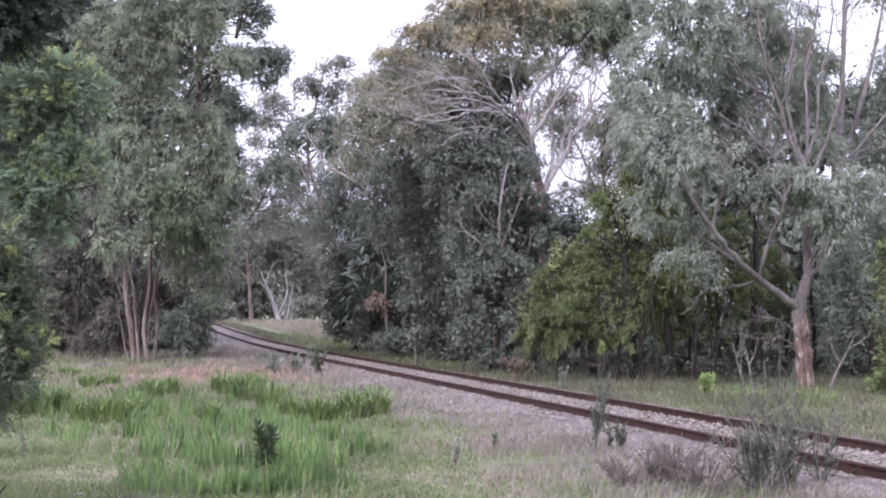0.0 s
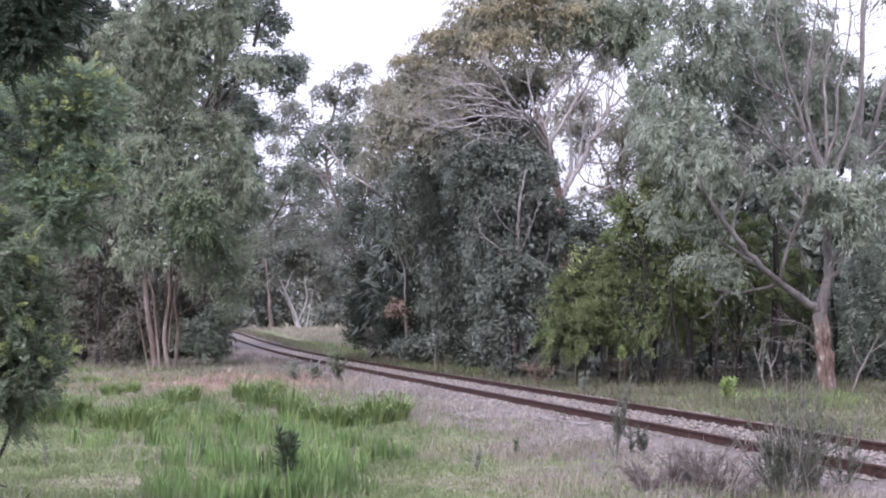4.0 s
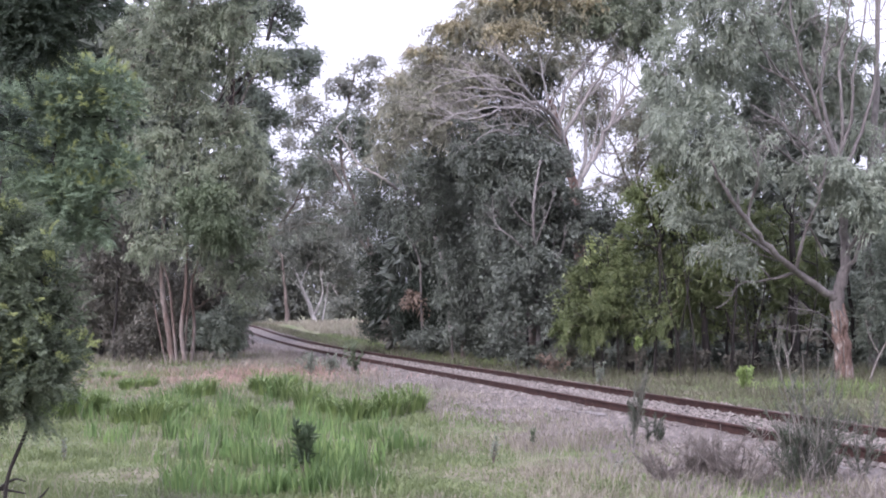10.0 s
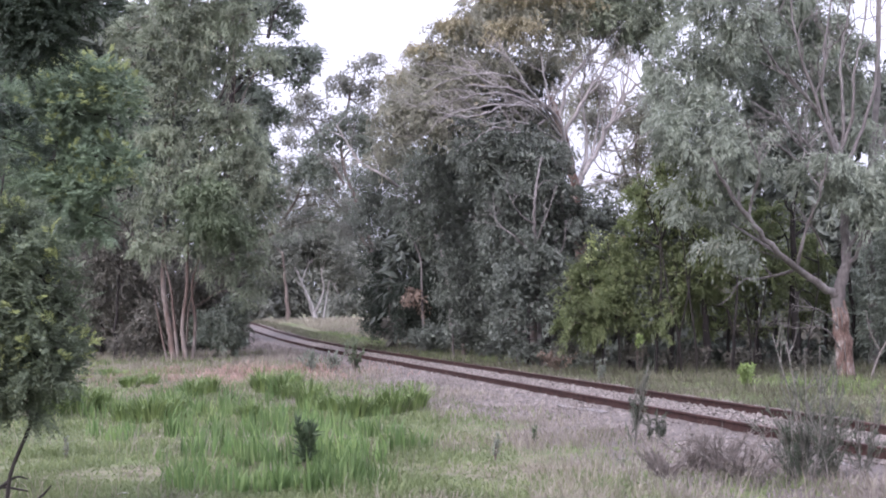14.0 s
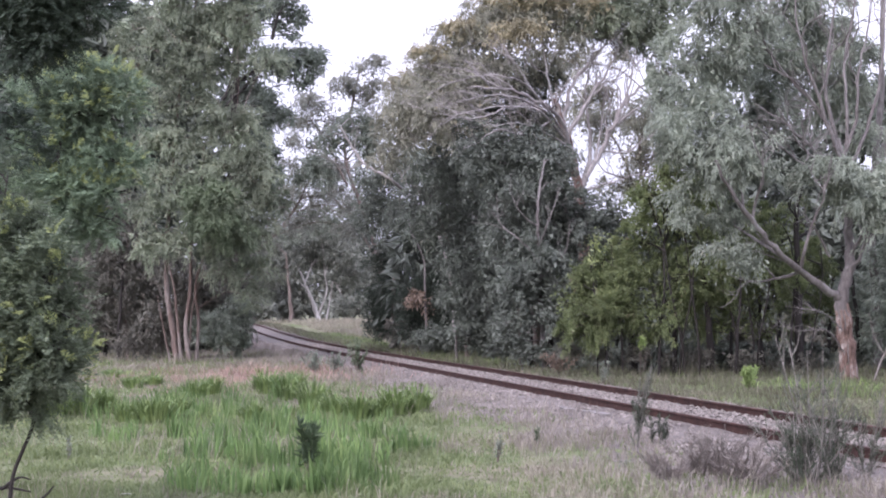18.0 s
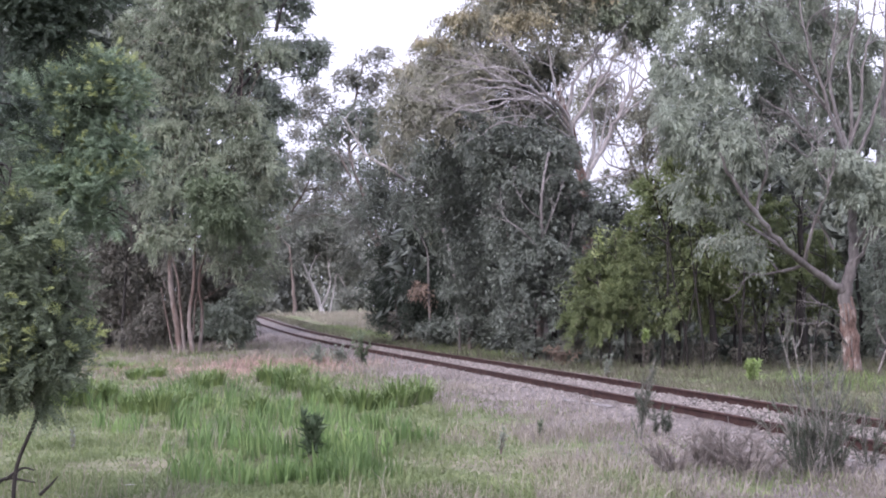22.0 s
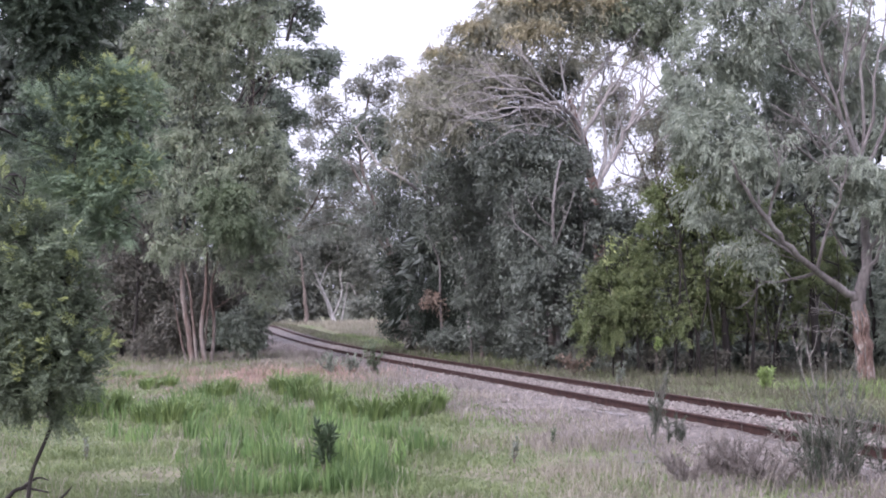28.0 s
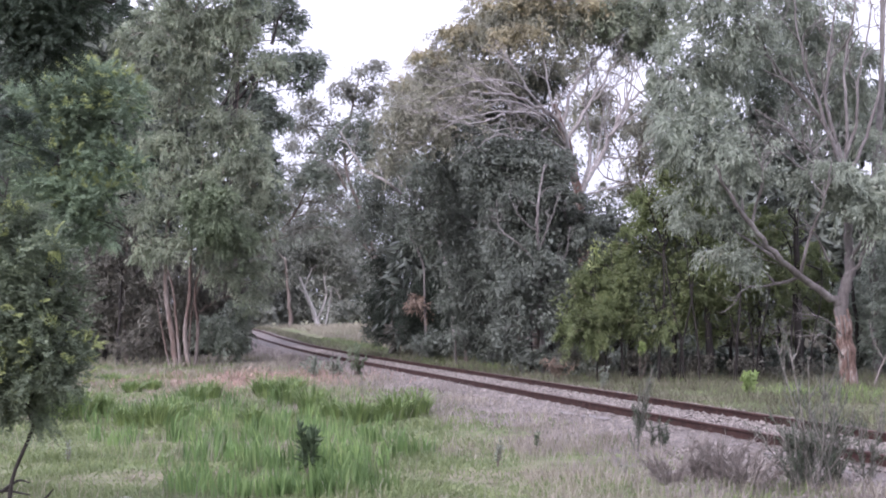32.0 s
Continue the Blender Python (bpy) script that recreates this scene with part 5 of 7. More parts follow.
# tall dark tree with tiered clumps behind the clump
tree("dark_tiered_tree", "tall dark tree with rounded tiers of dense foliage", "tree",
     [(-13.22, 74, 0.7), (-13.32, 74, 5.3), (-13.44, 74, 11.47), (-13.35, 74, 15.51), (-12.99, 74, 21.13)], 0.35,
     [((-12.30, 75.0, 12.22), (0.81, 0.69, 0.68)), ((-11.50, 74.0, 10.83), (0.80, 0.61, 0.55)), ((-12.29, 75.0, 10.55), (0.75, 0.62, 0.56)), ((-13.80, 77.0, 14.85), (1.08, 0.92, 1.02)), ((-14.14, 77.0, 13.07), (1.28, 0.99, 0.89)), ((-13.18, 77.0, 12.73), (0.96, 0.78, 0.70)), ((-12.44, 75.0, 19.57), (1.49, 1.24, 1.12)), ((-10.66, 74.0, 18.92), (1.23, 0.95, 0.86)), ((-9.73, 74.0, 18.21), (0.61, 0.52, 0.55)), ((-10.98, 74.0, 17.92), (0.55, 0.47, 0.43)), ((-13.90, 76.0, 18.77), (1.73, 1.25, 1.13)), ((-11.38, 74.0, 15.93), (1.53, 0.95, 0.86)), ((-9.51, 74.0, 16.14), (1.04, 0.75, 0.67)), ((-8.83, 74.0, 15.94), (0.67, 0.57, 0.58)), ((-9.34, 74.0, 15.07), (0.55, 0.37, 0.34)), ((-10.45, 74.0, 15.47), (1.07, 0.64, 0.58)), ((-11.72, 74.0, 13.63), (0.80, 0.68, 0.92)), ((-12.50, 75.0, 14.49), (0.75, 0.63, 0.68)), ((-10.85, 74.0, 12.93), (0.67, 0.54, 0.49)), ((-11.79, 74.0, 12.82), (0.80, 0.54, 0.49)), ((-12.05, 74.0, 11.46), (0.80, 0.68, 0.67)), ((-13.50, 74.0, 21.12), (2.76, 1.52, 1.38)), ((-10.67, 74.0, 20.64), (1.38, 1.02, 0.92)), ((-14.59, 77.0, 13.40), (1.28, 1.08, 1.60)), ((-12.38, 74.0, 9.97), (0.92, 0.68, 0.61)), ((-11.27, 74.0, 9.64), (0.74, 0.63, 0.61)), ((-11.47, 74.0, 7.94), (0.86, 0.73, 0.80)), ((-11.93, 74.0, 8.88), (0.86, 0.73, 0.80)), ((-9.78, 74.0, 14.58), (0.43, 0.34, 0.31)), ((-10.12, 74.0, 17.34), (0.49, 0.30, 0.28))],
     (46000, 0.21, 0.050, 0.3), TIER_LEAF, DARK_BARK, gap=-1.5, clump=0.42, twig_count=4,
     limbs=[([(-14.27, 73.0, 12.52), (-13.40, 73.0, 13.64), (-12.53, 73.0, 14.42), (-11.66, 73.0, 15.20)], 0.13), ([(-14.14, 73.0, 13.13), (-13.33, 73.0, 14.43), (-12.27, 73.0, 15.15), (-10.98, 73.0, 15.61)], 0.11), ([(-14.02, 73.0, 12.30), (-12.91, 73.0, 13.13), (-11.87, 73.0, 13.36)], 0.1), ([(-14.26, 73.0, 12.82), (-13.64, 73.0, 14.19), (-13.32, 73.0, 15.11), (-12.91, 73.0, 15.78)], 0.09), ([(-13.87, 73.0, 12.51), (-12.64, 73.0, 12.79), (-11.50, 73.0, 12.73)], 0.07), ([(-11.21, 73.0, 16.91), (-10.95, 73.0, 17.83), (-10.57, 73.0, 18.75)], 0.12)])

# airy grey gums in the gap, with sky between their branches
for trunk_at, lobes, count, more_limbs in (
        ([(-6.76, 95, 1.5), (-7.05, 95, 5.04), (-8.25, 95, 8.99), (-9.45, 95, 12.95), (-8.88, 95, 16.93), (-8.29, 95, 19.33)],
         [((-8.29, 95, 19.25), (1.18, 0.78, 0.87)), ((-7.3, 95, 19.65), (0.87, 0.57, 0.63)), ((-9.47, 95, 18.05), (1.42, 0.78, 0.87)), ((-7.69, 95, 17.13), (1.1, 0.99, 1.18)), ((-11.25, 95, 16.53), (1.57, 0.89, 0.98)), ((-12.44, 95, 16.93), (1.18, 0.78, 0.87)), ((-12.83, 95, 15.34), (1.57, 0.71, 0.79)), ((-10.45, 95, 15.14), (1.38, 0.78, 0.87)), ((-7.6, 94, 14.8), (1.17, 1.05, 1.36)), ((-11.63, 95, 13.75), (1.57, 0.64, 0.71)), ((-7.29, 95, 18.13), (0.79, 0.71, 0.87))], 15000,
         [([(-9.32, 95, 10.97), (-10.44, 95, 13.35), (-11.64, 95, 15.34), (-12.64, 95, 16.93)], 0.09), ([(-9.45, 95, 12.55), (-8.07, 95, 14.54), (-7.29, 95, 16.93)], 0.08)]),
        ([(-18.38, 100, 1.88), (-17.58, 100, 5.2), (-14.29, 100, 8.94), (-12.64, 100, 11.85)],
         [((-13.06, 100, 12.27), (1.66, 0.67, 0.75)), ((-11.4, 100, 12.69), (1.33, 0.82, 0.91)), ((-14.3, 100, 11.02), (1.24, 0.67, 0.75)), ((-12.22, 100, 10.6), (1.86, 0.6, 0.66)), ((-13.91, 100, 14.78), (1.08, 0.52, 0.58)), ((-10.56, 100, 11.02), (1.24, 0.75, 0.83)), ((-9.63, 99, 9.69), (1.64, 0.81, 0.9)), ((-14.32, 100, 13.11), (1.04, 0.6, 0.66)), ((-10.15, 100, 12.69), (0.83, 0.67, 0.75)), ((-13.46, 100, 8.73), (2.49, 0.93, 1.04)), ((-9.21, 99, 8.04), (1.64, 0.92, 1.03))], 15000, [])):
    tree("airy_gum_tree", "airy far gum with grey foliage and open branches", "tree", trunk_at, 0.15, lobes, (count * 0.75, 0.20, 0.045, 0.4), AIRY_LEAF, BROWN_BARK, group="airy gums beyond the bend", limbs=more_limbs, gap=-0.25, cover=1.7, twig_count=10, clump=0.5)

tree("mid_gum_tree", "grey-green far gum with layered foliage against the sky", "tree",
     [(-7.56, 110, 1.32), (-8.16, 110, 5.51), (-10.23, 110, 9.17), (-12.07, 110, 11.46), (-13.91, 110, 12.83)], 0.16,
     [((-15.28, 110, 12.15), (2.05, 0.9, 1)), ((-12.08, 110, 12.38), (1.73, 1.07, 1.19)), ((-13.89, 110, 10.17), (2.74, 0.82, 0.91)), ((-10.24, 110, 10.77), (2.05, 1.03, 1.14)), ((-16.18, 110, 10.31), (1.37, 0.9, 1)), ((-9.1, 110, 12.61), (1.6, 1.23, 1.37)), ((-13, 110, 14.67), (1.6, 0.57, 0.64)), ((-11.6, 110, 9.17), (2.74, 0.74, 0.82)), ((-15.25, 110, 8.94), (2.28, 0.74, 0.82))],
     (12000, 0.26, 0.055, 0.4), GUM_LEAF, BROWN_BARK, cover=1.8, clump=0.7, gap=-0.4, twig_count=8)

# white-trunked gum beyond the bend, and a red-brown trunk beside it
tree("white_gum_tree", "gum with a leaning bright white forked trunk", "tree",
     [(-17.4, 145, 1.09), (-17.89, 145, 2.71), (-18.62, 145, 4.51), (-19.36, 145, 6.31), (-20.39, 145, 8.12)], 0.24,
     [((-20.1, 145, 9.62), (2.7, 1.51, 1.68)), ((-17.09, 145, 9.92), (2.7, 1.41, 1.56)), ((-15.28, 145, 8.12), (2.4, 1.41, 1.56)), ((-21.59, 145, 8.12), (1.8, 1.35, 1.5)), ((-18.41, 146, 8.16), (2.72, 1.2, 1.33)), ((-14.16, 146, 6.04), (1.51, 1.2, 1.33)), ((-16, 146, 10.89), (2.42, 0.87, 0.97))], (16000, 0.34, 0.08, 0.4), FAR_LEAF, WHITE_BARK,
     stems=[([(-17.65, 145, 1.81), (-17.05, 145, 3.01), (-16.58, 145, 4.51), (-16.77, 145, 6.01)], 0.16), ([(-16.86, 146, 1.51), (-16.33, 146, 3.62), (-15.97, 146, 5.43), (-15.06, 146, 3.92)], 0.12)],
     limbs=[([(-18.87, 145, 5.41), (-18.4, 145, 6.61), (-17.68, 145, 7.82)], 0.12), ([(-18.62, 145, 4.51), (-19.77, 145, 5.71), (-20.68, 145, 6.61)], 0.1)], gap=-0.5)
tree("red_trunk_tree", "far gum with a straight red-brown trunk", "tree",
     [(-19.7, 140, 1.01), (-19.77, 140, 2.98), (-19.96, 140, 5.3), (-20.21, 140, 8.2)], 0.22,
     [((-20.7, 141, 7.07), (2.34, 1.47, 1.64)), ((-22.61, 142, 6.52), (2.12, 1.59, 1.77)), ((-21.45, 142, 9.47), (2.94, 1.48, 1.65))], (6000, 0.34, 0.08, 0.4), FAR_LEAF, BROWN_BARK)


# ---- feathery wattles close to the camera ----
def wattle(name, label, trunk, r0, lobes, n, frond, mat, tips=0.0, gap=0.0, bunch=0.2):
    """A feathery wattle: every lobe carries bunches of double leaves that fan outwards and hang at their ends."""
    length, pairs, pinna, width = frond
    base = on_ground(*trunk[0][:2])
    root = thing(name, base, label, "tree", "feathery wattles")
    spine = bend([base - (0, 0, 0.1)] + [np.array(p) for p in trunk[1:]], 6)
    g = Geo()
    tube(g, spine, r0, r0 * 0.35, 7)
    part("trunk", g, DARK_BARK, root, smooth=True)
    for lb in lobes:
        c = np.array(lb[0])
        a = spine[np.argmin(np.linalg.norm(spine - c, axis=1))]
        ln = bend([a, (a + c) / 2 + np.array([0, 0, 0.08]), c], 4)
        g = Geo()
        tube(g, ln, r0 * 0.45, r0 * 0.12, 5)
        limb = part("limb", g, DARK_BARK, root, smooth=True)
        twigs(limb, root, DARK_BARK, ln, r0 * 0.3, lb, 5)
    fan = 9
    c, d = lobes_points(lobes, n // fan, 2.6, gap, 2.0)
    lead = unit(d * 0.8 + np.array([0, 0, 0.25]) + RNG.normal(size=c.shape) * 0.35)
    step = RNG.uniform(0, 1, (len(c), fan, 1))
    p = c[:, None] + lead[:, None] * step * bunch * 1.4 + RNG.normal(size=(len(c), fan, 3)) * bunch * 0.16
    w = lead[:, None] * (0.5 + 0.5 * step) + RNG.normal(size=p.shape) * 0.42 + np.array([0, 0, 0.02])
    young = ((RNG.random(len(c)) < tips) & (d[:, 2] > -0.1))[:, None] & (step[..., 0] > 0.55)
    p, w, young = p.reshape(-1, 3), w.reshape(-1, 3), young.ravel()
    g = Geo()
    fronds(g, p[~young], w[~young], length, pairs, pinna, width)
    part("crown", g, mat, root)
    if young.any():
        g = Geo()
        fronds(g, p[young], w[young] + np.array([0, 0, 0.35]), length * 0.8, pairs, pinna * 0.8, width)
        part("new_growth", g, TIP_LEAF, root, "yellow-green new leaf tips")


wattle("silver_wattle", "small feathery silver wattle on a thin dark stem",
       [(-4.57, 13, 0.27), (-4.52, 13, 0.53), (-4.31, 13, 1.09), (-4.37, 13, 1.6), (-4.55, 13, 2.24), (-4.61, 13, 3), (-4.57, 13, 3.43)], 0.022,
       [((-4.60, 13.0, 1.53), (0.22, 0.17, 0.18)), ((-4.38, 13.0, 1.64), (0.20, 0.16, 0.18)), ((-4.44, 13.0, 1.31), (0.16, 0.12, 0.12)), ((-4.22, 13.0, 1.55), (0.15, 0.12, 0.15)), ((-4.68, 13.0, 1.32), (0.16, 0.13, 0.14)), ((-4.13, 13.0, 1.79), (0.18, 0.15, 0.16)), ((-4.65, 13.0, 1.86), (0.24, 0.19, 0.22)), ((-4.43, 13.0, 2.07), (0.24, 0.19, 0.19)), ((-4.68, 13.0, 2.29), (0.22, 0.17, 0.22)), ((-4.54, 13.0, 2.56), (0.22, 0.17, 0.19)), ((-4.27, 13.0, 2.28), (0.19, 0.16, 0.16)), ((-4.73, 13, 3.38), (0.16, 0.15, 0.24)), ((-4.62, 13, 3.11), (0.24, 0.17, 0.19)), ((-4.51, 13, 2.78), (0.3, 0.19, 0.22)), ((-4.23, 12.8, 2.61), (0.21, 0.12, 0.14)), ((-4.09, 12.8, 2.35), (0.2, 0.12, 0.14)), ((-4.56, 13, 2.35), (0.35, 0.22, 0.24)), ((-4.36, 12.9, 2.08), (0.32, 0.19, 0.21)), ((-4.03, 12.7, 2.03), (0.18, 0.11, 0.13)), ((-3.98, 12.7, 1.74), (0.16, 0.12, 0.14)), ((-4.35, 12.9, 1.71), (0.32, 0.22, 0.24)), ((-4.10, 12.8, 1.53), (0.19, 0.11, 0.12)), ((-4.60, 13, 1.49), (0.32, 0.19, 0.22)), ((-4.40, 12.9, 1.34), (0.18, 0.13, 0.14)), ((-4.54, 13, 1.2), (0.1, 0.09, 0.12)), ((-5.09, 13.3, 1.81), (0.33, 0.3, 0.72)), ((-5.10, 13.3, 2.63), (0.33, 0.3, 0.55)), ((-5.11, 13.3, 3.3), (0.28, 0.25, 0.33))],
       6200, (0.21, 8, 0.060, 0.017), BLUE_WATTLE, tips=0.26, gap=-0.6, bunch=0.17)
wattle("green_wattle", "bushy bright green feathery wattle behind a thinner one",
       [(-8.63, 26, 0.29), (-8.54, 26, 1.58), (-8.35, 26, 3.19), (-8.16, 26, 4.82), (-8.07, 26, 6.12)], 0.09,
       [((-8.95, 27.0, 6.57), (0.40, 0.28, 0.31)), ((-8.97, 27.0, 5.94), (0.40, 0.28, 0.36)), ((-8.89, 27.0, 5.43), (0.38, 0.26, 0.29)), ((-8.12, 26.0, 6.56), (0.34, 0.24, 0.28)), ((-7.68, 26.0, 6.64), (0.41, 0.25, 0.28)), ((-7.18, 26.0, 6.54), (0.37, 0.25, 0.28)), ((-6.88, 26.0, 6.37), (0.22, 0.15, 0.26)), ((-8.07, 26.0, 5.95), (0.39, 0.27, 0.37)), ((-7.46, 26.0, 5.94), (0.45, 0.32, 0.37)), ((-6.94, 26.0, 5.82), (0.30, 0.21, 0.34)), ((-8.12, 26.0, 5.19), (0.43, 0.30, 0.37)), ((-7.41, 26.0, 5.17), (0.45, 0.32, 0.37)), ((-6.86, 26.0, 5.05), (0.22, 0.15, 0.34)), ((-8.51, 26.0, 4.48), (0.45, 0.29, 0.32)), ((-7.85, 26.0, 4.47), (0.45, 0.29, 0.32)), ((-7.22, 26.0, 4.46), (0.43, 0.29, 0.32)), ((-6.81, 26.0, 4.39), (0.19, 0.14, 0.28)), ((-8.24, 26.0, 3.93), (0.37, 0.20, 0.22)), ((-7.64, 26.0, 3.86), (0.41, 0.20, 0.22)), ((-7.09, 26.0, 3.91), (0.37, 0.22, 0.24)), ((-9.07, 27.0, 5.03), (0.45, 0.31, 0.36))],
       8400, (0.26, 7, 0.080, 0.024), WATTLE_LEAF, tips=0.5, gap=-0.3, bunch=0.24)
# backlit shade in the leaf colour; the last lobe darkens the green wattle's inside
wattle("overhanging_wattle", "feathery wattle branches hanging in from above, leaf colour darkened as backlit",
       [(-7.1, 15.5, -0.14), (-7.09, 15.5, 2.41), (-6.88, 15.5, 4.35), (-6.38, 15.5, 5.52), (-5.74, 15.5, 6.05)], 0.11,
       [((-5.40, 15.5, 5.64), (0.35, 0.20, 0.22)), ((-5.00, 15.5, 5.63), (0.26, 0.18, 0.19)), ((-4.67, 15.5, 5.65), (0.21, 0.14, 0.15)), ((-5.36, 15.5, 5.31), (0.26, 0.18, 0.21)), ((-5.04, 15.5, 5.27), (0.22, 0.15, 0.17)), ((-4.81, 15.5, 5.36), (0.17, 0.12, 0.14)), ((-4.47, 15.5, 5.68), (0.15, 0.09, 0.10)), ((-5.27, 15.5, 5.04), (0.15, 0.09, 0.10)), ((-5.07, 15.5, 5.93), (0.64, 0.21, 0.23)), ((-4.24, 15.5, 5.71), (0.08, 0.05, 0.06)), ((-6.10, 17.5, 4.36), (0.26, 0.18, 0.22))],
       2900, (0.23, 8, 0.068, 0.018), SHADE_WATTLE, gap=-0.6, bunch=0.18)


# ---- woods further back ----
def woods(name, label, lobes, n, size, mat, clump=1.0):
    g = Geo()
    foliage(g, lobes, n, size, size * 0.33, 0.35, clump, 3.5, 0.35)
    tagged(new(name, g.mesh(name, mat)), label, "woods", kind="stuff")


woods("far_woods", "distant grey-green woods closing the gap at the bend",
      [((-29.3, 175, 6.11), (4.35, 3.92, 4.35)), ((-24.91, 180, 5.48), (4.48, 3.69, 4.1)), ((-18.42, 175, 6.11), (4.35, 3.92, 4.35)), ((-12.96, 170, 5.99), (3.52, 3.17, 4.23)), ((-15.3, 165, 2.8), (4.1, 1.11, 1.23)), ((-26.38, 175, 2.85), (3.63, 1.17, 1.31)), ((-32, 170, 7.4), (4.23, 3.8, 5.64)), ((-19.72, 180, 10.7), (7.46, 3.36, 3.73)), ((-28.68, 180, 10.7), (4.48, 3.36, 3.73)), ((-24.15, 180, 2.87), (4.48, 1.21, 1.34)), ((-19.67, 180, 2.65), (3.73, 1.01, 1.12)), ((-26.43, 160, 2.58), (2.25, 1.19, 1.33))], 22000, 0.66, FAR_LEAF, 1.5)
# backdrop behind the gums: its dark leaf colours hold the shade between trunks
woods("back_woods", "scrub and trees behind the gums along the line, shade put into their dark colour",
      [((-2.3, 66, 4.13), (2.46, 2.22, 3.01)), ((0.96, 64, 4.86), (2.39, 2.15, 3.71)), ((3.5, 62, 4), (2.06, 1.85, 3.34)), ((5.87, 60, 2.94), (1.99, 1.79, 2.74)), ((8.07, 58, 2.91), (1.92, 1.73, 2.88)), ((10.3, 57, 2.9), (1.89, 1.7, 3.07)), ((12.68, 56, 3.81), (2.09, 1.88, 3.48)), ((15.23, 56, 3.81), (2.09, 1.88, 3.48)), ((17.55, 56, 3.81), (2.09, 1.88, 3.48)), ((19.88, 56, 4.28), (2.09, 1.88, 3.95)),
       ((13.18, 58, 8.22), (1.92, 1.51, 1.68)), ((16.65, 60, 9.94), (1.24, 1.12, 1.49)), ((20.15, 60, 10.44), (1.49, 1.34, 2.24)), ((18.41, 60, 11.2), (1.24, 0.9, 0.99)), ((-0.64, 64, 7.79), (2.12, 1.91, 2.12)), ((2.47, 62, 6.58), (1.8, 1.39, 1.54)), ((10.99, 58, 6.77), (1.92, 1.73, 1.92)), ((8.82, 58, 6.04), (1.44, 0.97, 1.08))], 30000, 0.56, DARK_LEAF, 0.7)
woods("back_scrub", "low scrub behind the trunks along the line, shade put into its dark colour",
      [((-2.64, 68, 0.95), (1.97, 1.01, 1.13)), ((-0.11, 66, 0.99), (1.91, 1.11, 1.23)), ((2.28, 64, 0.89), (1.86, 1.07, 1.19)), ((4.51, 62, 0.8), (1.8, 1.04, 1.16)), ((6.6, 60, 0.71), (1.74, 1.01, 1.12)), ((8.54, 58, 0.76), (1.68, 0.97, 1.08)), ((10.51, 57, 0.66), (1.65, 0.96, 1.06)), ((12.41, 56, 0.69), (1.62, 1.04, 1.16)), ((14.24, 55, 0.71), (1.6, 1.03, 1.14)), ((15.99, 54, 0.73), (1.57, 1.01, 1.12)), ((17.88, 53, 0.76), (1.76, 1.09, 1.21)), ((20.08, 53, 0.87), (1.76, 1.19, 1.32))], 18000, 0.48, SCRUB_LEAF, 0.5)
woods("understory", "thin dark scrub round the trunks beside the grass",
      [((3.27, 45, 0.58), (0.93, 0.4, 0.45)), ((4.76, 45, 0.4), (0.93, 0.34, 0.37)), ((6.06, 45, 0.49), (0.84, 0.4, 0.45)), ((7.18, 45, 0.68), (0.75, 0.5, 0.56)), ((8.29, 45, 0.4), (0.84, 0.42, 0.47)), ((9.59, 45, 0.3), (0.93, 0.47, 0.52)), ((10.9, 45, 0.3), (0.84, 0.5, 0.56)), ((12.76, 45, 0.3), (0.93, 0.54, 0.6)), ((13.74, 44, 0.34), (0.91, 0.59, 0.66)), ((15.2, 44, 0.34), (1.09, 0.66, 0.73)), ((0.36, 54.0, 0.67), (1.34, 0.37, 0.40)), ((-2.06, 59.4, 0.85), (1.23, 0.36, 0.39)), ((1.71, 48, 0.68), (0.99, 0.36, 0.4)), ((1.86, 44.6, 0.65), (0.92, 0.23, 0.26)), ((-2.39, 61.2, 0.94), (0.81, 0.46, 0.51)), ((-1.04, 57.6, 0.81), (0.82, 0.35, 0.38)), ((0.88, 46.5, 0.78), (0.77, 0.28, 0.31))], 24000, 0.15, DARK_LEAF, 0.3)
woods("twiggy_scrub", "thin brown twiggy scrub at the foot of the blackwoods",
      [((2.49, 41.2, 0.79), (0.41, 0.18, 0.2)), ((3.44, 41.4, 0.72), (0.38, 0.25, 0.27)), ((4.55, 41.4, 0.68), (0.51, 0.28, 0.31)), ((5.49, 41.4, 0.51), (0.38, 0.19, 0.21)), ((6.52, 41.4, 0.53), (0.45, 0.28, 0.31)), ((8.01, 41.6, 0.44), (0.59, 0.31, 0.34)), ((9.08, 41.8, 0.26), (0.42, 0.22, 0.24)), ((9.95, 41.8, 0.26), (0.52, 0.31, 0.35))], 2600, 0.12, SCRUB_LEAF, 0.22)
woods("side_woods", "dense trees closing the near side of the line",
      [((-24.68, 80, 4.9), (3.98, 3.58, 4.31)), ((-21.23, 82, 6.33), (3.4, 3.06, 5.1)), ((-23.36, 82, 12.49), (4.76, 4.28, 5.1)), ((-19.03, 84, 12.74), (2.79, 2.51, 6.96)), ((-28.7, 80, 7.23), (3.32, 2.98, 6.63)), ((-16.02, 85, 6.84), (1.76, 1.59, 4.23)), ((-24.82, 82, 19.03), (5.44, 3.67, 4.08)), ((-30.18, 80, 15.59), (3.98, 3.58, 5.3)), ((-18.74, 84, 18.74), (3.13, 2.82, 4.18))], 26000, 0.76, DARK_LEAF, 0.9)
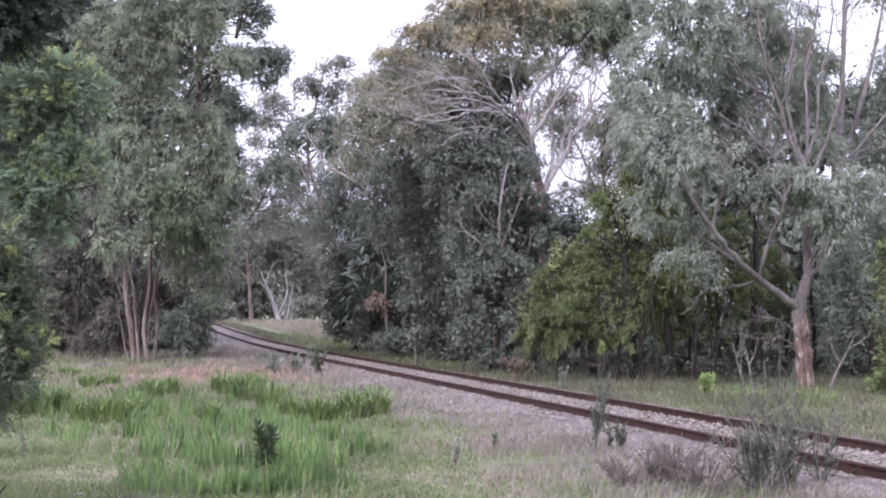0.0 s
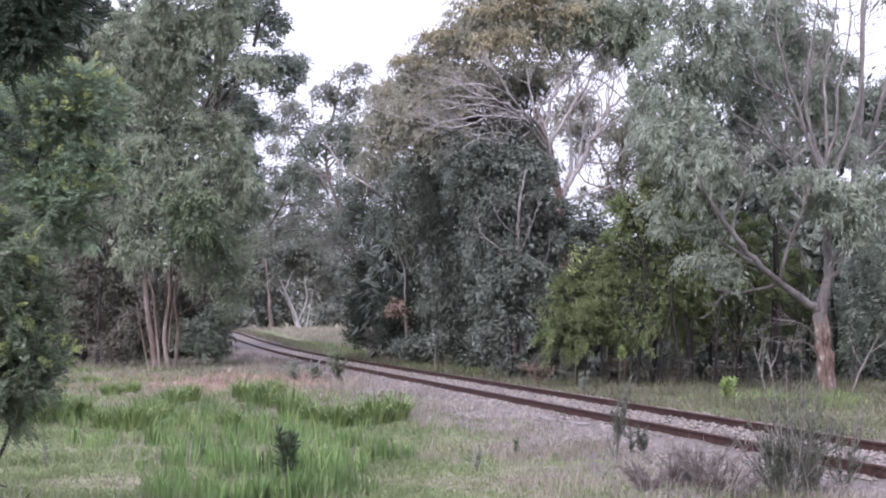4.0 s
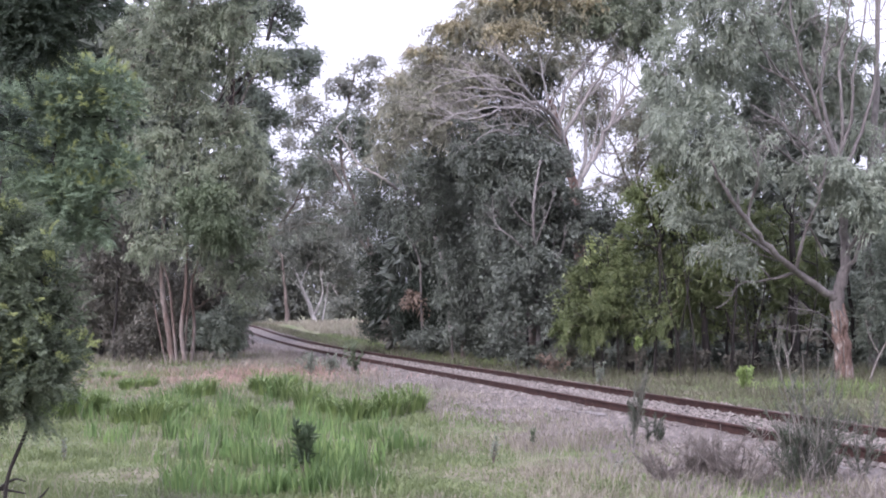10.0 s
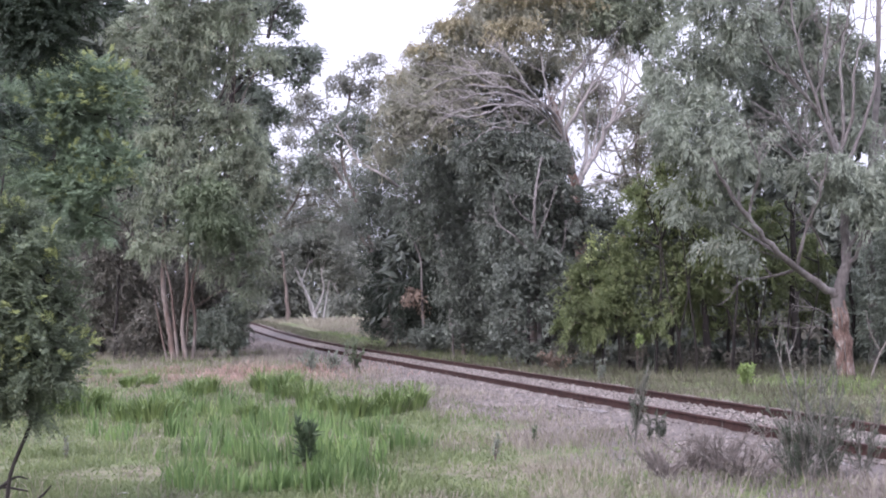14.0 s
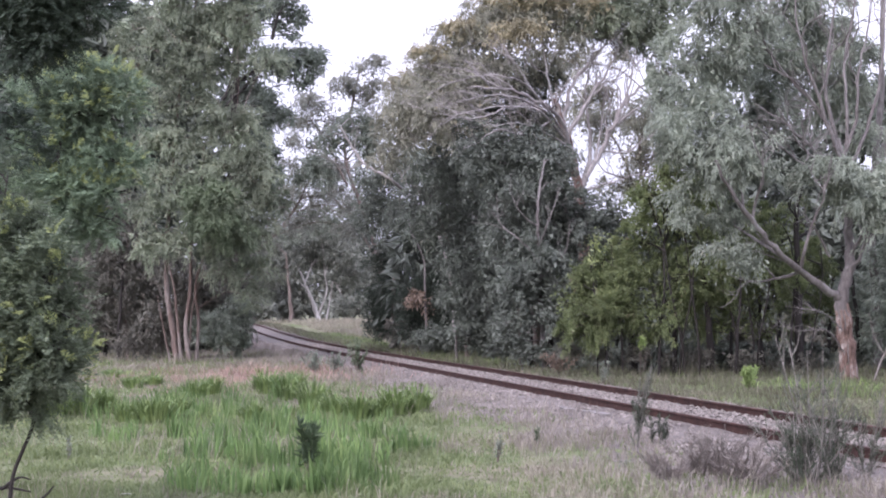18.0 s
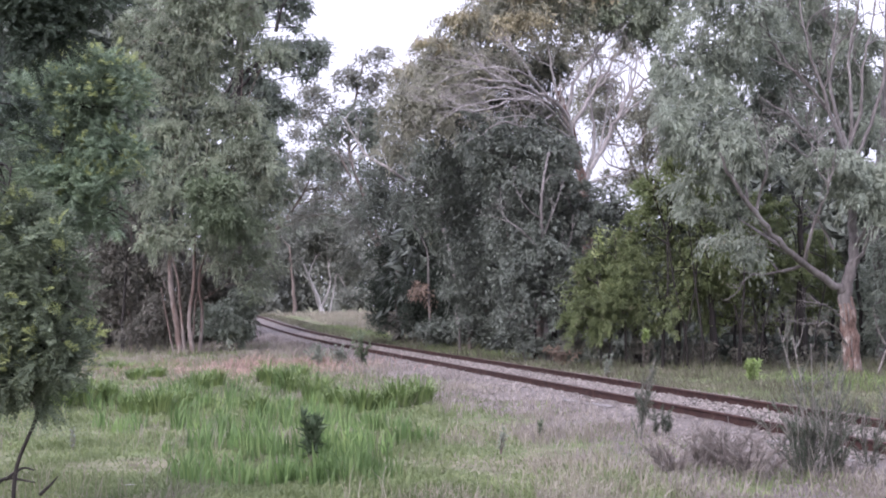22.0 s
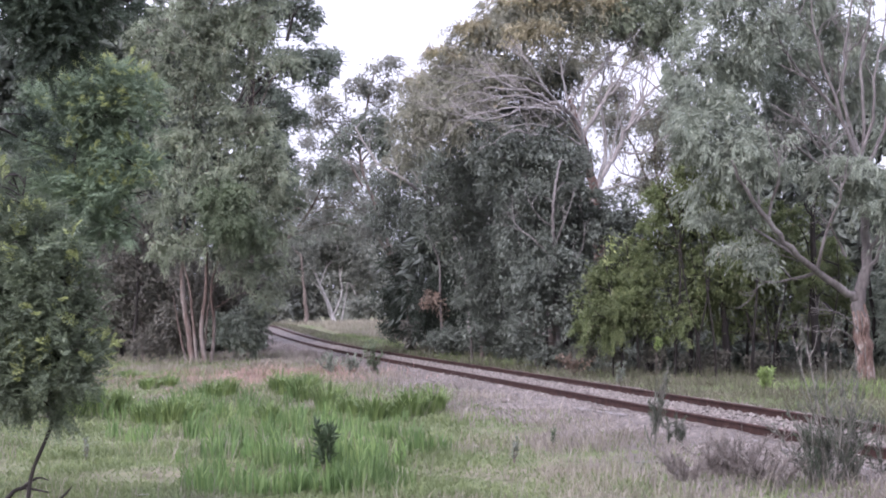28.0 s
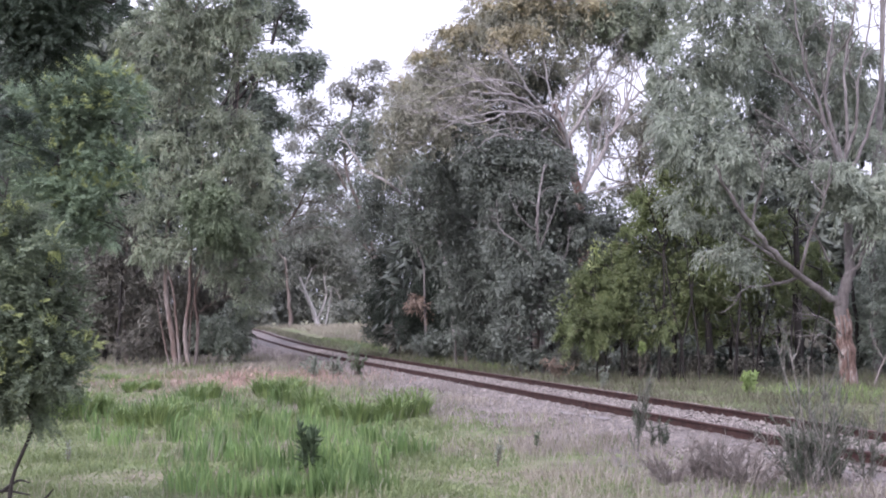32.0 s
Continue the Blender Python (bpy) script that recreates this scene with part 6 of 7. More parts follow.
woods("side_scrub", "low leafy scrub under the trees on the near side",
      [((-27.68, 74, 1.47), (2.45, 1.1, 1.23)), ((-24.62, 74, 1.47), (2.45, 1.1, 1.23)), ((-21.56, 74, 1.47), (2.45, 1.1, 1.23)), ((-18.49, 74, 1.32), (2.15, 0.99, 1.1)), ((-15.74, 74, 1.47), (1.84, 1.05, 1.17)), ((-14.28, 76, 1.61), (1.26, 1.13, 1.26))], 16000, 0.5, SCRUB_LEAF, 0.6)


# slender dark trunks standing among the scrub
for at, top, lean, r in (((5.98, 43), 3.4, 0.15, 0.075), ((5.78, 44.5), 2.6, -0.2, 0.05), ((9.6, 42), 5.2, 0.1, 0.12), ((7.82, 43.5), 3.0, 0.2, 0.05), ((12.31, 45), 4.0, -0.3, 0.07), ((9.76, 45.5), 3.6, 0.1, 0.06), ((11.5, 46), 3.4, 0.3, 0.06),
                         ((1.69, 47.5), 3.6, 0.2, 0.10), ((2.3, 46), 3.0, -0.1, 0.09), ((3.93, 44), 2.6, 0.1, 0.05), ((13.14, 42), 3.0, 0.2, 0.06), ((-18.41, 66), 4.5, 0.3, 0.08), ((-16.75, 67), 4.0, -0.3, 0.07), ((-20.38, 68), 4.5, 0.1, 0.09), ((-16.93, 63), 4.2, 0.2, 0.07)):
    r *= 1.35
    base = on_ground(*at)
    root = thing("slender_trunk", base, "slender dark bare-trunked young tree in scrub", "tree", "slender young trees")
    g = Geo()
    spine = bend([base - (0, 0, 0.1), base + (lean * 0.3, 0, top * 0.45), base + (lean, 0, top)], 5)
    spine[1:] += RNG.normal(size=(len(spine) - 1, 3)) * r * 0.25
    tube(g, spine, r, r * 0.45, 7, 0.15)
    part("trunk", g, DARK_BARK, root, smooth=True)
    for k in range(4):
        g = Geo()
        fork(g, spine[RNG.integers(4, len(spine))], unit(RNG.normal(size=3) + np.array([0, 0, 0.8])), RNG.uniform(0.7, 1.4), r * 0.3, 1)
        part("branch", g, DARK_BARK, root)
# ---- grass and small plants ----
def blades(geo, p, tall, wide, lean):
    """Grass blades: narrow triangles that bow outwards."""
    n = len(p)
    ang = RNG.uniform(0, 2 * np.pi, n)
    out = np.stack([np.cos(ang), np.sin(ang), np.zeros(n)], -1)
    side = np.stack([-np.sin(ang + 0.9), np.cos(ang + 0.9), np.zeros(n)], -1)
    tall, wide = np.broadcast_to(tall, n)[:, None], np.broadcast_to(wide, n)[:, None]
    up = np.array([0, 0, 1.0])
    k = lean * RNG.uniform(0.2, 1.4, (n, 1))
    mid = p + up * tall * 0.6 + out * tall * k * 0.35
    tip = p + up * tall * (1 - 0.25 * k) + out * tall * k
    v = np.stack([p - side * wide / 2, p + side * wide / 2, mid + side * wide * 0.4, mid - side * wide * 0.4, tip], 1)
    base = 5 * np.arange(n)[:, None]
    geo.add(v.reshape(-1, 3), base + np.array([0, 1, 2, 3]), base + np.array([3, 2, 4]))


def scatter(n, near, far, power=1.7):
    """Places over the ground in the wedge before the camera, thinning with distance."""
    y = near + (far - near) * RNG.random(n) ** power
    x = y * RNG.uniform(-0.42, 0.36, n)
    return x, y


def patch(x, y, cx, cy, rx, ry):
    return np.exp(-(((x - cx) / rx) ** 2 + ((y - cy) / ry) ** 2))


def meadow():
    kinds = {"green": [], "dry": [], "red": [], "grey": []}
    x, y = scatter(180000, 13.5, 70)
    o = off_track(x, y)
    z = height(x, y)
    clear = np.abs(o) > 1.0
    patchy = wave(np.stack([x, y, 0 * x], -1), 0.8, 0.3) + 0.5 * wave(np.stack([x, y, 0 * x], -1), 2.7, 1.3)
    shoulder = (o < 0) & (o > -4.2)
    red = np.maximum(patch(x, y, -7.72, 44.6, 2.0, 5.0) * 0.95, patch(x, y, -7.6, 44, 3.6, 4.5) * 0.55)
    pale = np.clip((y - 38) / 12, 0, 1) * (o < -2)
    r = RNG.random(len(x))
    pick_red = clear & (r < red)
    tuft = np.clip(0.5 + 0.75 * wave(np.stack([x, y, 0 * x + 2], -1), 2.1, 0.9), 0.25, 1)
    pick_grey = clear & ~pick_red & shoulder & (r < np.where(o > -1.6, 0.34, 0.60) * tuft)
    drier = 0.34 + 0.45 * patchy + 0.32 * pale + 0.14 * (x > -1) * (o < 0) - 0.55 * (y < 30) * (x < 0.5)
    r2 = RNG.random(len(x))
    pick_dry = clear & ~pick_red & ~pick_grey & (r2 < drier) & (~shoulder | ((r < 0.9 * tuft + 0.3) & (o < -1.7)))
    verge = clear & (o > 0) & (r2 < 0.75)
    pick_dry &= ~verge
    pick_green = clear & ~pick_red & ~pick_grey & ~pick_dry & ~verge & (~shoulder | ((r < 0.9 * tuft + 0.3) & (o < -2.0)))
    for name, pick, mat, tall, wide, label in (("green_grass", pick_green, GREEN_GRASS, 0.10, 0.014, "soft green grass"),
                                               ("dry_grass", pick_dry, DRY_GRASS, 0.15, 0.010, "pale straw-coloured dry grass"),
                                               ("verge_grass", verge, VERGE_GRASS, 0.17, 0.010, "tall thin grey-green grass under the trees"),
                                               ("russet_grass", pick_red, RED_GRASS, 0.15, 0.012, "russet dry grass in a patch"),
                                               ("grey_grass", pick_grey, GREY_GRASS, 0.16, 0.010, "thin grey dead grass on the stony shoulder")):
        p = np.stack([x[pick], y[pick], z[pick] - 0.01 + np.where(shoulder[pick], 0.02, 0)], -1)
        k = (0.8 + p[:, 1] / 60) * RNG.uniform(0.5, 1.5, len(p))
        g = Geo()
        blades(g, p, tall * k * np.clip(0.75 + 0.5 * wave(np.column_stack([p[:, :2], 0 * p[:, 0]]), 1.5, 2.1), 0.35, 1.5) * (1 + 0.2 * np.clip((p[:, 1] - 30) / 15, 0, 1)), wide * (0.7 + p[:, 1] / 35), 0.7)
        tagged(new(name, g.mesh(name, mat)), label, "grass", kind="stuff")


meadow()


def strap_clumps(name, label, mat, places, count, wide, lean, spread):
    """Clumps of long narrow green leaves rising from shared feet."""
    g = Geo()
    for cx, cy, rx, ry, n, tall in places:
        m = int(n * 0.66)
        x, y = cx + RNG.normal(size=m) * rx * 0.62, cy + RNG.normal(size=m) * ry * 0.56
        keep = wave(np.stack([x, y, 0 * x], -1), 2.1, 0.4) > -0.45
        x, y = x[keep], y[keep]
        m = len(x)
        px = np.repeat(x, count) + RNG.normal(size=m * count) * spread
        py = np.repeat(y, count) + RNG.normal(size=m * count) * spread
        p = np.stack([px, py, height(px, py) - 0.02], -1)
        blades(g, p, np.repeat(tall * RNG.uniform(0.6, 1.45, m), count) * RNG.uniform(0.4, 1.2, m * count), wide * RNG.uniform(0.6, 1.3, m * count), lean)
    tagged(new(name, g.mesh(name, mat)), label, "grass", kind="stuff")


strap_clumps("strap_leaf_clumps", "clumps of broad upright blue-green strap leaves", STRAP_GRASS,
             ((-6.41, 28.16, 1.9, 2.2, 51, 0.46), (-5.80, 30.50, 1.5, 2.2, 39, 0.46), (-3.82, 24.34, 1.3, 1.7, 69, 0.46), (-2.32, 18.08, 0.8, 1.5, 57, 0.42), (-3.55, 20.42, 0.8, 1.4, 36, 0.42), (-3.63, 16.22, 0.22, 0.2, 7, 0.42), (-1.61, 16.15, 0.45, 0.7, 19, 0.4), (-1.04, 20.05, 0.26, 0.3, 10, 0.38), (-1.94, 22.41, 0.6, 0.7, 10, 0.34), (-3.05, 16.00, 0.3, 0.3, 7, 0.3), (-5.73, 23.04, 0.9, 1.0, 13, 0.4), (-2.30, 15.82, 0.5, 0.4, 13, 0.34), (-1.88, 15.58, 0.5, 0.35, 14, 0.36), (-1.33, 15.62, 0.4, 0.3, 10, 0.34), (-2.45, 15.55, 0.4, 0.3, 10, 0.34), (-3.31, 15.36, 0.3, 0.25, 6, 0.36), (-1.97, 19.05, 0.6, 0.6, 10, 0.36)),
             17, 0.030, 0.28, 0.085)


strap_clumps("lush_grass", "patch of soft bright green grass in paler growth", TUSSOCK,
             ((-11.89, 45.96, 1.3, 3.2, 70, 0.26), (-15.84, 55.82, 1.2, 2.0, 26, 0.24), (-3.4, 27.5, 1.6, 2.2, 40, 0.24), (-5.6, 27.0, 1.4, 2.0, 30, 0.24), (7.64, 33.74, 1.0, 1.4, 26, 0.26), (8.80, 32.94, 1.0, 1.4, 30, 0.26), (8.78, 30.77, 1.0, 1.4, 18, 0.26), (0.85, 54.53, 1.0, 1.4, 26, 0.26)), 20, 0.020, 0.5, 0.14)


def tussock(at, wide, tall):
    """One round tussock: long narrow blades from a shared foot, the outer ones arching over."""
    base = on_ground(*at)
    n = int(170 * min(2.0, wide / 0.3))
    turn, out = RNG.uniform(0, 2 * np.pi, n), np.sqrt(RNG.random(n))
    foot = base + np.stack([np.cos(turn) * out * wide * 0.8, np.sin(turn) * out * wide * 0.7, np.full(n, -0.02)], -1)
    g = Geo()
    away = np.stack([np.cos(turn), np.sin(turn), np.zeros(n)], -1) + RNG.normal(size=(n, 3)) * (0.35, 0.35, 0)
    side = unit(np.cross(away, (0, 0, 1.0)) + RNG.normal(size=(n, 3)) * 0.3)
    h = (tall * RNG.uniform(0.55, 1.1, n) * (1.05 - 0.3 * out))[:, None]
    lean = (0.12 + 0.5 * out * RNG.uniform(0.5, 1.2, n))[:, None] * h
    wd = (0.021 * RNG.uniform(0.7, 1.3, n))[:, None]
    up = np.array([0, 0, 1.0])
    mid, over = foot + up * h * 0.6 + away * lean * 0.3, foot + up * h * 0.92 + away * lean * 0.8
    tip = foot + up * h * RNG.uniform(0.72, 1.02, (n, 1)) + away * lean * 1.35
    v = np.stack([foot - side * wd * 0.5, foot + side * wd * 0.5, mid + side * wd * 0.6, mid - side * wd * 0.6, over + side * wd * 0.4, over - side * wd * 0.4, tip], 1)
    q = 7 * np.arange(n)[:, None]
    g.add(v.reshape(-1, 3), np.vstack([q + np.array([0, 1, 2, 3]), q + np.array([3, 2, 4, 5])]), q + np.array([5, 4, 6]))
    ob = new("grass_tussock", g.mesh("grass_tussock", TUSSOCK, base))
    ob.location = base
    tagged(ob, "round tussock of long arching green grass blades", "grass", "green tussocks")


for x, y, wide, tall in ((-8.76, 27.60, 0.39, 0.75), (-8.48, 28.58, 0.40, 0.73), (-8.05, 28.96, 0.31, 0.58), (-6.41, 26.31, 0.44, 0.63), (-6.38, 28.00, 0.35, 0.58), (-6.87, 32.26, 0.32, 0.59), (-6.99, 34.87, 0.32, 0.58), (-5.52, 34.49, 0.34, 0.74), (-4.58, 31.71, 0.34, 0.76), (-3.60, 28.66, 0.36, 0.74), (-3.03, 27.46, 0.25, 0.57), (-2.44, 26.35, 0.28, 0.61), (-2.10, 26.83, 0.22, 0.49), (-1.78, 27.06, 0.34, 0.70), (-1.36, 27.56, 0.30, 0.66), (-4.46, 26.33, 0.22, 0.48), (-7.06, 26.84, 0.27, 0.49), (-5.16, 37.38, 0.34, 0.56), (-9.98, 38.75, 0.35, 0.42), (-11.76, 43.00, 0.36, 0.43), (-9.69, 39.82, 0.30, 0.40)):
    tussock((x, y), wide, tall)


def culms():
    """Long thin dry stalks arching over the shorter grass near the camera."""
    x, y = scatter(3000, 13.8, 30, 1.3)
    o = off_track(x, y)
    keep = (o < -1.5) & (wave(np.stack([x, y, 0 * x], -1), 1.1, 2.2) + (x > 0) * 0.8 > 0.35)
    p = np.stack([x[keep], y[keep], height(x[keep], y[keep])], -1)
    g = Geo()
    blades(g, p, RNG.uniform(0.22, 0.5, len(p)), 0.008, 0.6)
    tagged(new("dry_stalks", g.mesh("dry_stalks", DRY_GRASS)), "long thin straw-coloured grass stalks", "grass", kind="stuff")


culms()


def bend_grass():
    """Tall growth on the far side of the line at the bend: green nearer, pale straw along the foot of the trees."""
    for name, n, near, far, lo, hi, tall, mat, label in (("bend_green", 9000, 50, 104, 1.8, 5.6, 0.26, GREEN_GRASS, "rank green grass beside the line"), ("bend_straw", 16000, 62, 142, 4.6, 24.0, 0.5, DRY_GRASS, "tall pale straw grass at the foot of far trees"),
                                                         ("bend_verge", 6000, 62, 140, 1.5, 3.4, 0.30, VERGE_GRASS, "thin grey-green grass beside the far track"), ("bank_straw", 9000, 56, 120, -7.0, -1.6, 0.22, GREY_GRASS, "thin dead grass along the far bank")):
        s = RNG.uniform(near, far, n) + 45
        p, w = track_at(s)
        xy = p + w * RNG.uniform(lo, hi, n)[:, None]
        g = Geo()
        blades(g, np.column_stack([xy, height(xy[:, 0], xy[:, 1]) - 0.02]), tall * RNG.uniform(0.5, 1.3, n), 0.035, 0.5)
        tagged(new(name, g.mesh(name, mat)), label, "grass", kind="stuff")


bend_grass()


def sapling(name, label, at, tall, wide, n, leaf, mat, up=0.5, bark=BROWN_BARK, group="", low=0.3):
    """A small plant: stalks with leaves set along them."""
    base = on_ground(*at)
    root = thing(name, base, label, "plant", group)
    lv = Geo()
    stalks = max(3, int(wide / 0.05))
    for s in range(stalks):
        e = base + np.array([RNG.normal() * wide * 0.45, RNG.normal() * wide * 0.45, tall * RNG.uniform(0.65, 1.05)])
        ln = bend([base - (0, 0, 0.03), (base + e) / 2 + RNG.normal(size=3) * 0.04 * tall, e], 5)
        g = Geo()
        tube(g, ln, 0.010, 0.003, 5)
        part("stalk", g, bark, root)
        m = n // stalks
        t = RNG.uniform(low, 1.0, m)
        q = ln[(t * (len(ln) - 1)).astype(int)]
        way = RNG.normal(size=(m, 3)) * 0.7 + np.array([0, 0, up])
        leaves(lv, q, way, leaf[0] * RNG.uniform(0.7, 1.2, m), leaf[1])
    part("foliage", lv, mat, root)


sapling("dark_weed", "dark glossy-leaved weed standing among green grass", (-2.29, 17.45), 0.72, 0.24, 340, (0.17, 0.034), WEED_LEAF, 1.1)
sapling("dark_weed", "small dark weed sprig in the grass", (-1.94, 19.6), 0.22, 0.12, 30, (0.11, 0.03), WEED_LEAF, 0.6)
sapling("dark_weed", "small dark weed sprig in the grass", (0.78, 20.2), 0.36, 0.07, 50, (0.09, 0.022), WEED_LEAF, 0.9)
sapling("green_weed", "thin green weed in short grass", (0.16, 18.4), 0.35, 0.10, 60, (0.08, 0.02), GUM_LEAF, 0.8)
sapling("green_weed", "thin green weed in short grass", (1.76, 17.3), 0.14, 0.09, 30, (0.08, 0.02), GUM_LEAF, 0.6)
sapling("green_weed", "thin grey-green weed in short grass", (-5.97, 19.5), 0.42, 0.08, 50, (0.06, 0.02), GUM_LEAF, 0.6)
sapling("gum_seedling", "blue-green gum seedling in dry grass", (-5.73, 46), 0.80, 0.50, 260, (0.13, 0.06), BLUE_LEAF, 0.3)
sapling("gum_seedling", "blue-green gum seedling in dry grass", (-5.06, 47), 0.68, 0.50, 230, (0.13, 0.06), BLUE_LEAF, 0.3)
sapling("gum_seedling", "taller green gum seedling beside the track", (-4.14, 45), 1.2, 0.46, 330, (0.13, 0.055), FRESH_LEAF, 0.4)
sapling("bright_bush", "small bright yellow-green bush in pale grass", (6.27, 32.50), 0.62, 0.30, 340, (0.13, 0.055), SPRIG_LEAF, 0.5)
sapling("bright_bush", "small bright yellow-green sapling in pale grass", (4.61, 40.40), 1.36, 0.16, 110, (0.12, 0.05), SPRIG_LEAF, 0.5, low=0.72)
sapling("bright_bush", "small bright green bush at the edge of the wood", (10.85, 34), 0.68, 0.40, 240, (0.13, 0.055), SPRIG_LEAF, 0.5)
sapling("gum_seedling", "small grey-green seedling behind the track", (3.1, 36), 0.7, 0.3, 160, (0.10, 0.03), GUM_LEAF, 0.4)
sapling("dead_brush", "brown heap of dead brush under the trees", (2.36, 42.5), 0.75, 0.5, 500, (0.16, 0.03), DEAD_LEAF, -0.2)


def broom(label, at, tall, wide, n, mat=BROOM_LEAF, thick=1.0, lean=0.0):
    """A wispy shrub: rising stems, each with ascending side twigs set with short needles, barer towards the top."""
    base = on_ground(*at)
    root = thing("wispy_shrub", base, label, "shrub", "wispy shrubs before the track")
    lv = Geo()
    for s in range(n):
        away = np.array([RNG.normal() * wide * 0.5 + lean * tall, RNG.normal() * wide * 0.5, tall * RNG.uniform(0.75, 1.05)])
        foot = base + RNG.normal(size=3) * (0.05, 0.05, 0) - (0, 0, 0.02)
        ln = bend([foot, foot + away * (0.35, 0.35, 0.42) + RNG.normal(size=3) * 0.03, foot + away], 6)
        g = Geo()
        tube(g, ln, 0.010, 0.004, 4)
        stem = part("stem", g, TWIG_BARK, root)
        g = Geo()
        for k in range(9):
            f = RNG.uniform(0.22, 0.95)
            a = ln[int(f * (len(ln) - 1))]
            w = unit(unit(away) + RNG.normal(size=3) * (0.5, 0.5, 0.12) + np.array([0, 0, 0.15]))
            far = tall * RNG.uniform(0.16, 0.34) * (1.15 - 0.5 * f)
            tw = bend([a, a + w * far * 0.5 + RNG.normal(size=3) * 0.012, a + w * far + np.array([0, 0, 0.06 * far])], 3)
            tube(g, tw, 0.005, 0.0025, 3)
            m = max(6, int(70 * thick * (1.25 - f)))
            q = tw[RNG.integers(0, len(tw), m)] + w * far * RNG.uniform(-0.16, 0.16, (m, 1))
            leaves(lv, q, w + RNG.normal(size=(m, 3)) * 0.45, RNG.uniform(0.035, 0.08, m), 0.008)
        part("twig", g, TWIG_BARK, stem, origin=root.location)
    part("foliage", lv, mat, root)


broom("tall wispy grey-green shrub before the rusty rails", (3.64, 15.27), 1.68, 0.5, 6, thick=0.8)
broom("dense low wispy grey-green shrub before the rusty rails", (3.64, 15.56), 0.95, 0.55, 8, thick=0.8)
broom("tall wispy grey-green shrub before the rusty rails", (4.24, 15.30), 1.05, 0.30, 5, thick=0.55, lean=0.16)
broom("thin wispy grey-green shrub beside the track", (2.17, 19.58), 1.2, 0.14, 4, thick=1.1, lean=0.14)
broom("short wispy grey-green shrub beside the track", (2.62, 20.32), 0.55, 0.14, 3)
broom("dense low wispy grey-green shrub before the rusty rails", (3.48, 15.38), 0.8, 0.45, 7, thick=0.9)
broom("wispy grey-green shrub before the rusty rails", (3.88, 15.24), 0.95, 0.36, 6, thick=0.8)
broom("low grey twiggy dead shrub in dry grass", (2.14, 15.93), 0.4, 0.5, 12, GREY_GRASS, 0.45)
broom("low grey twiggy dead shrub in dry grass", (2.79, 16.27), 0.62, 0.7, 16, GREY_GRASS, 0.45)
broom("low grey twiggy dead shrub in dry grass", (2.99, 15.63), 0.55, 0.8, 16, GREY_GRASS, 0.45)
broom("low grey twiggy dead shrub in dry grass", (2.53, 16.52), 0.5, 0.6, 12, GREY_GRASS, 0.45)


def stick(name, label, lines, bark):
    base = on_ground(*lines[0][0][0][:2])
    root = thing(name, base, label, "branch")
    for ln, r in lines:
        g = Geo()
        tube(g, bend([np.array(p) for p in ln], 5), r, r * 0.35, 6)
        part("branch", g, bark, root, smooth=True)


stick("dead_sapling", "leaning dead grey sapling at the wood's edge",
      [([(10.13, 36, -0.12), (10.35, 36, 0.51), (10.66, 36, 1.1), (10.89, 36, 1.54)], 0.04), ([(10.47, 36, 0.73), (10.21, 36, 1.25), (10.1, 36, 1.84)], 0.02), ([(10.66, 36, 1.1), (11.11, 36, 1.4), (11.56, 36, 1.84)], 0.02)], TWIG_BARK)
stick("fallen_branch", "fallen dark twiggy branch lying in the grass",
      [([(-5, 13.6, 0.22), (-4.84, 13.6, 0.35), (-4.55, 13.6, 0.31)], 0.026), ([(-4.84, 13.6, 0.34), (-4.67, 13.6, 0.45), (-4.55, 13.6, 0.43)], 0.019), ([(-4.43, 13.4, 0.21), (-4.32, 13.4, 0.31), (-4.25, 13.4, 0.39)], 0.019)], DARK_BARK)
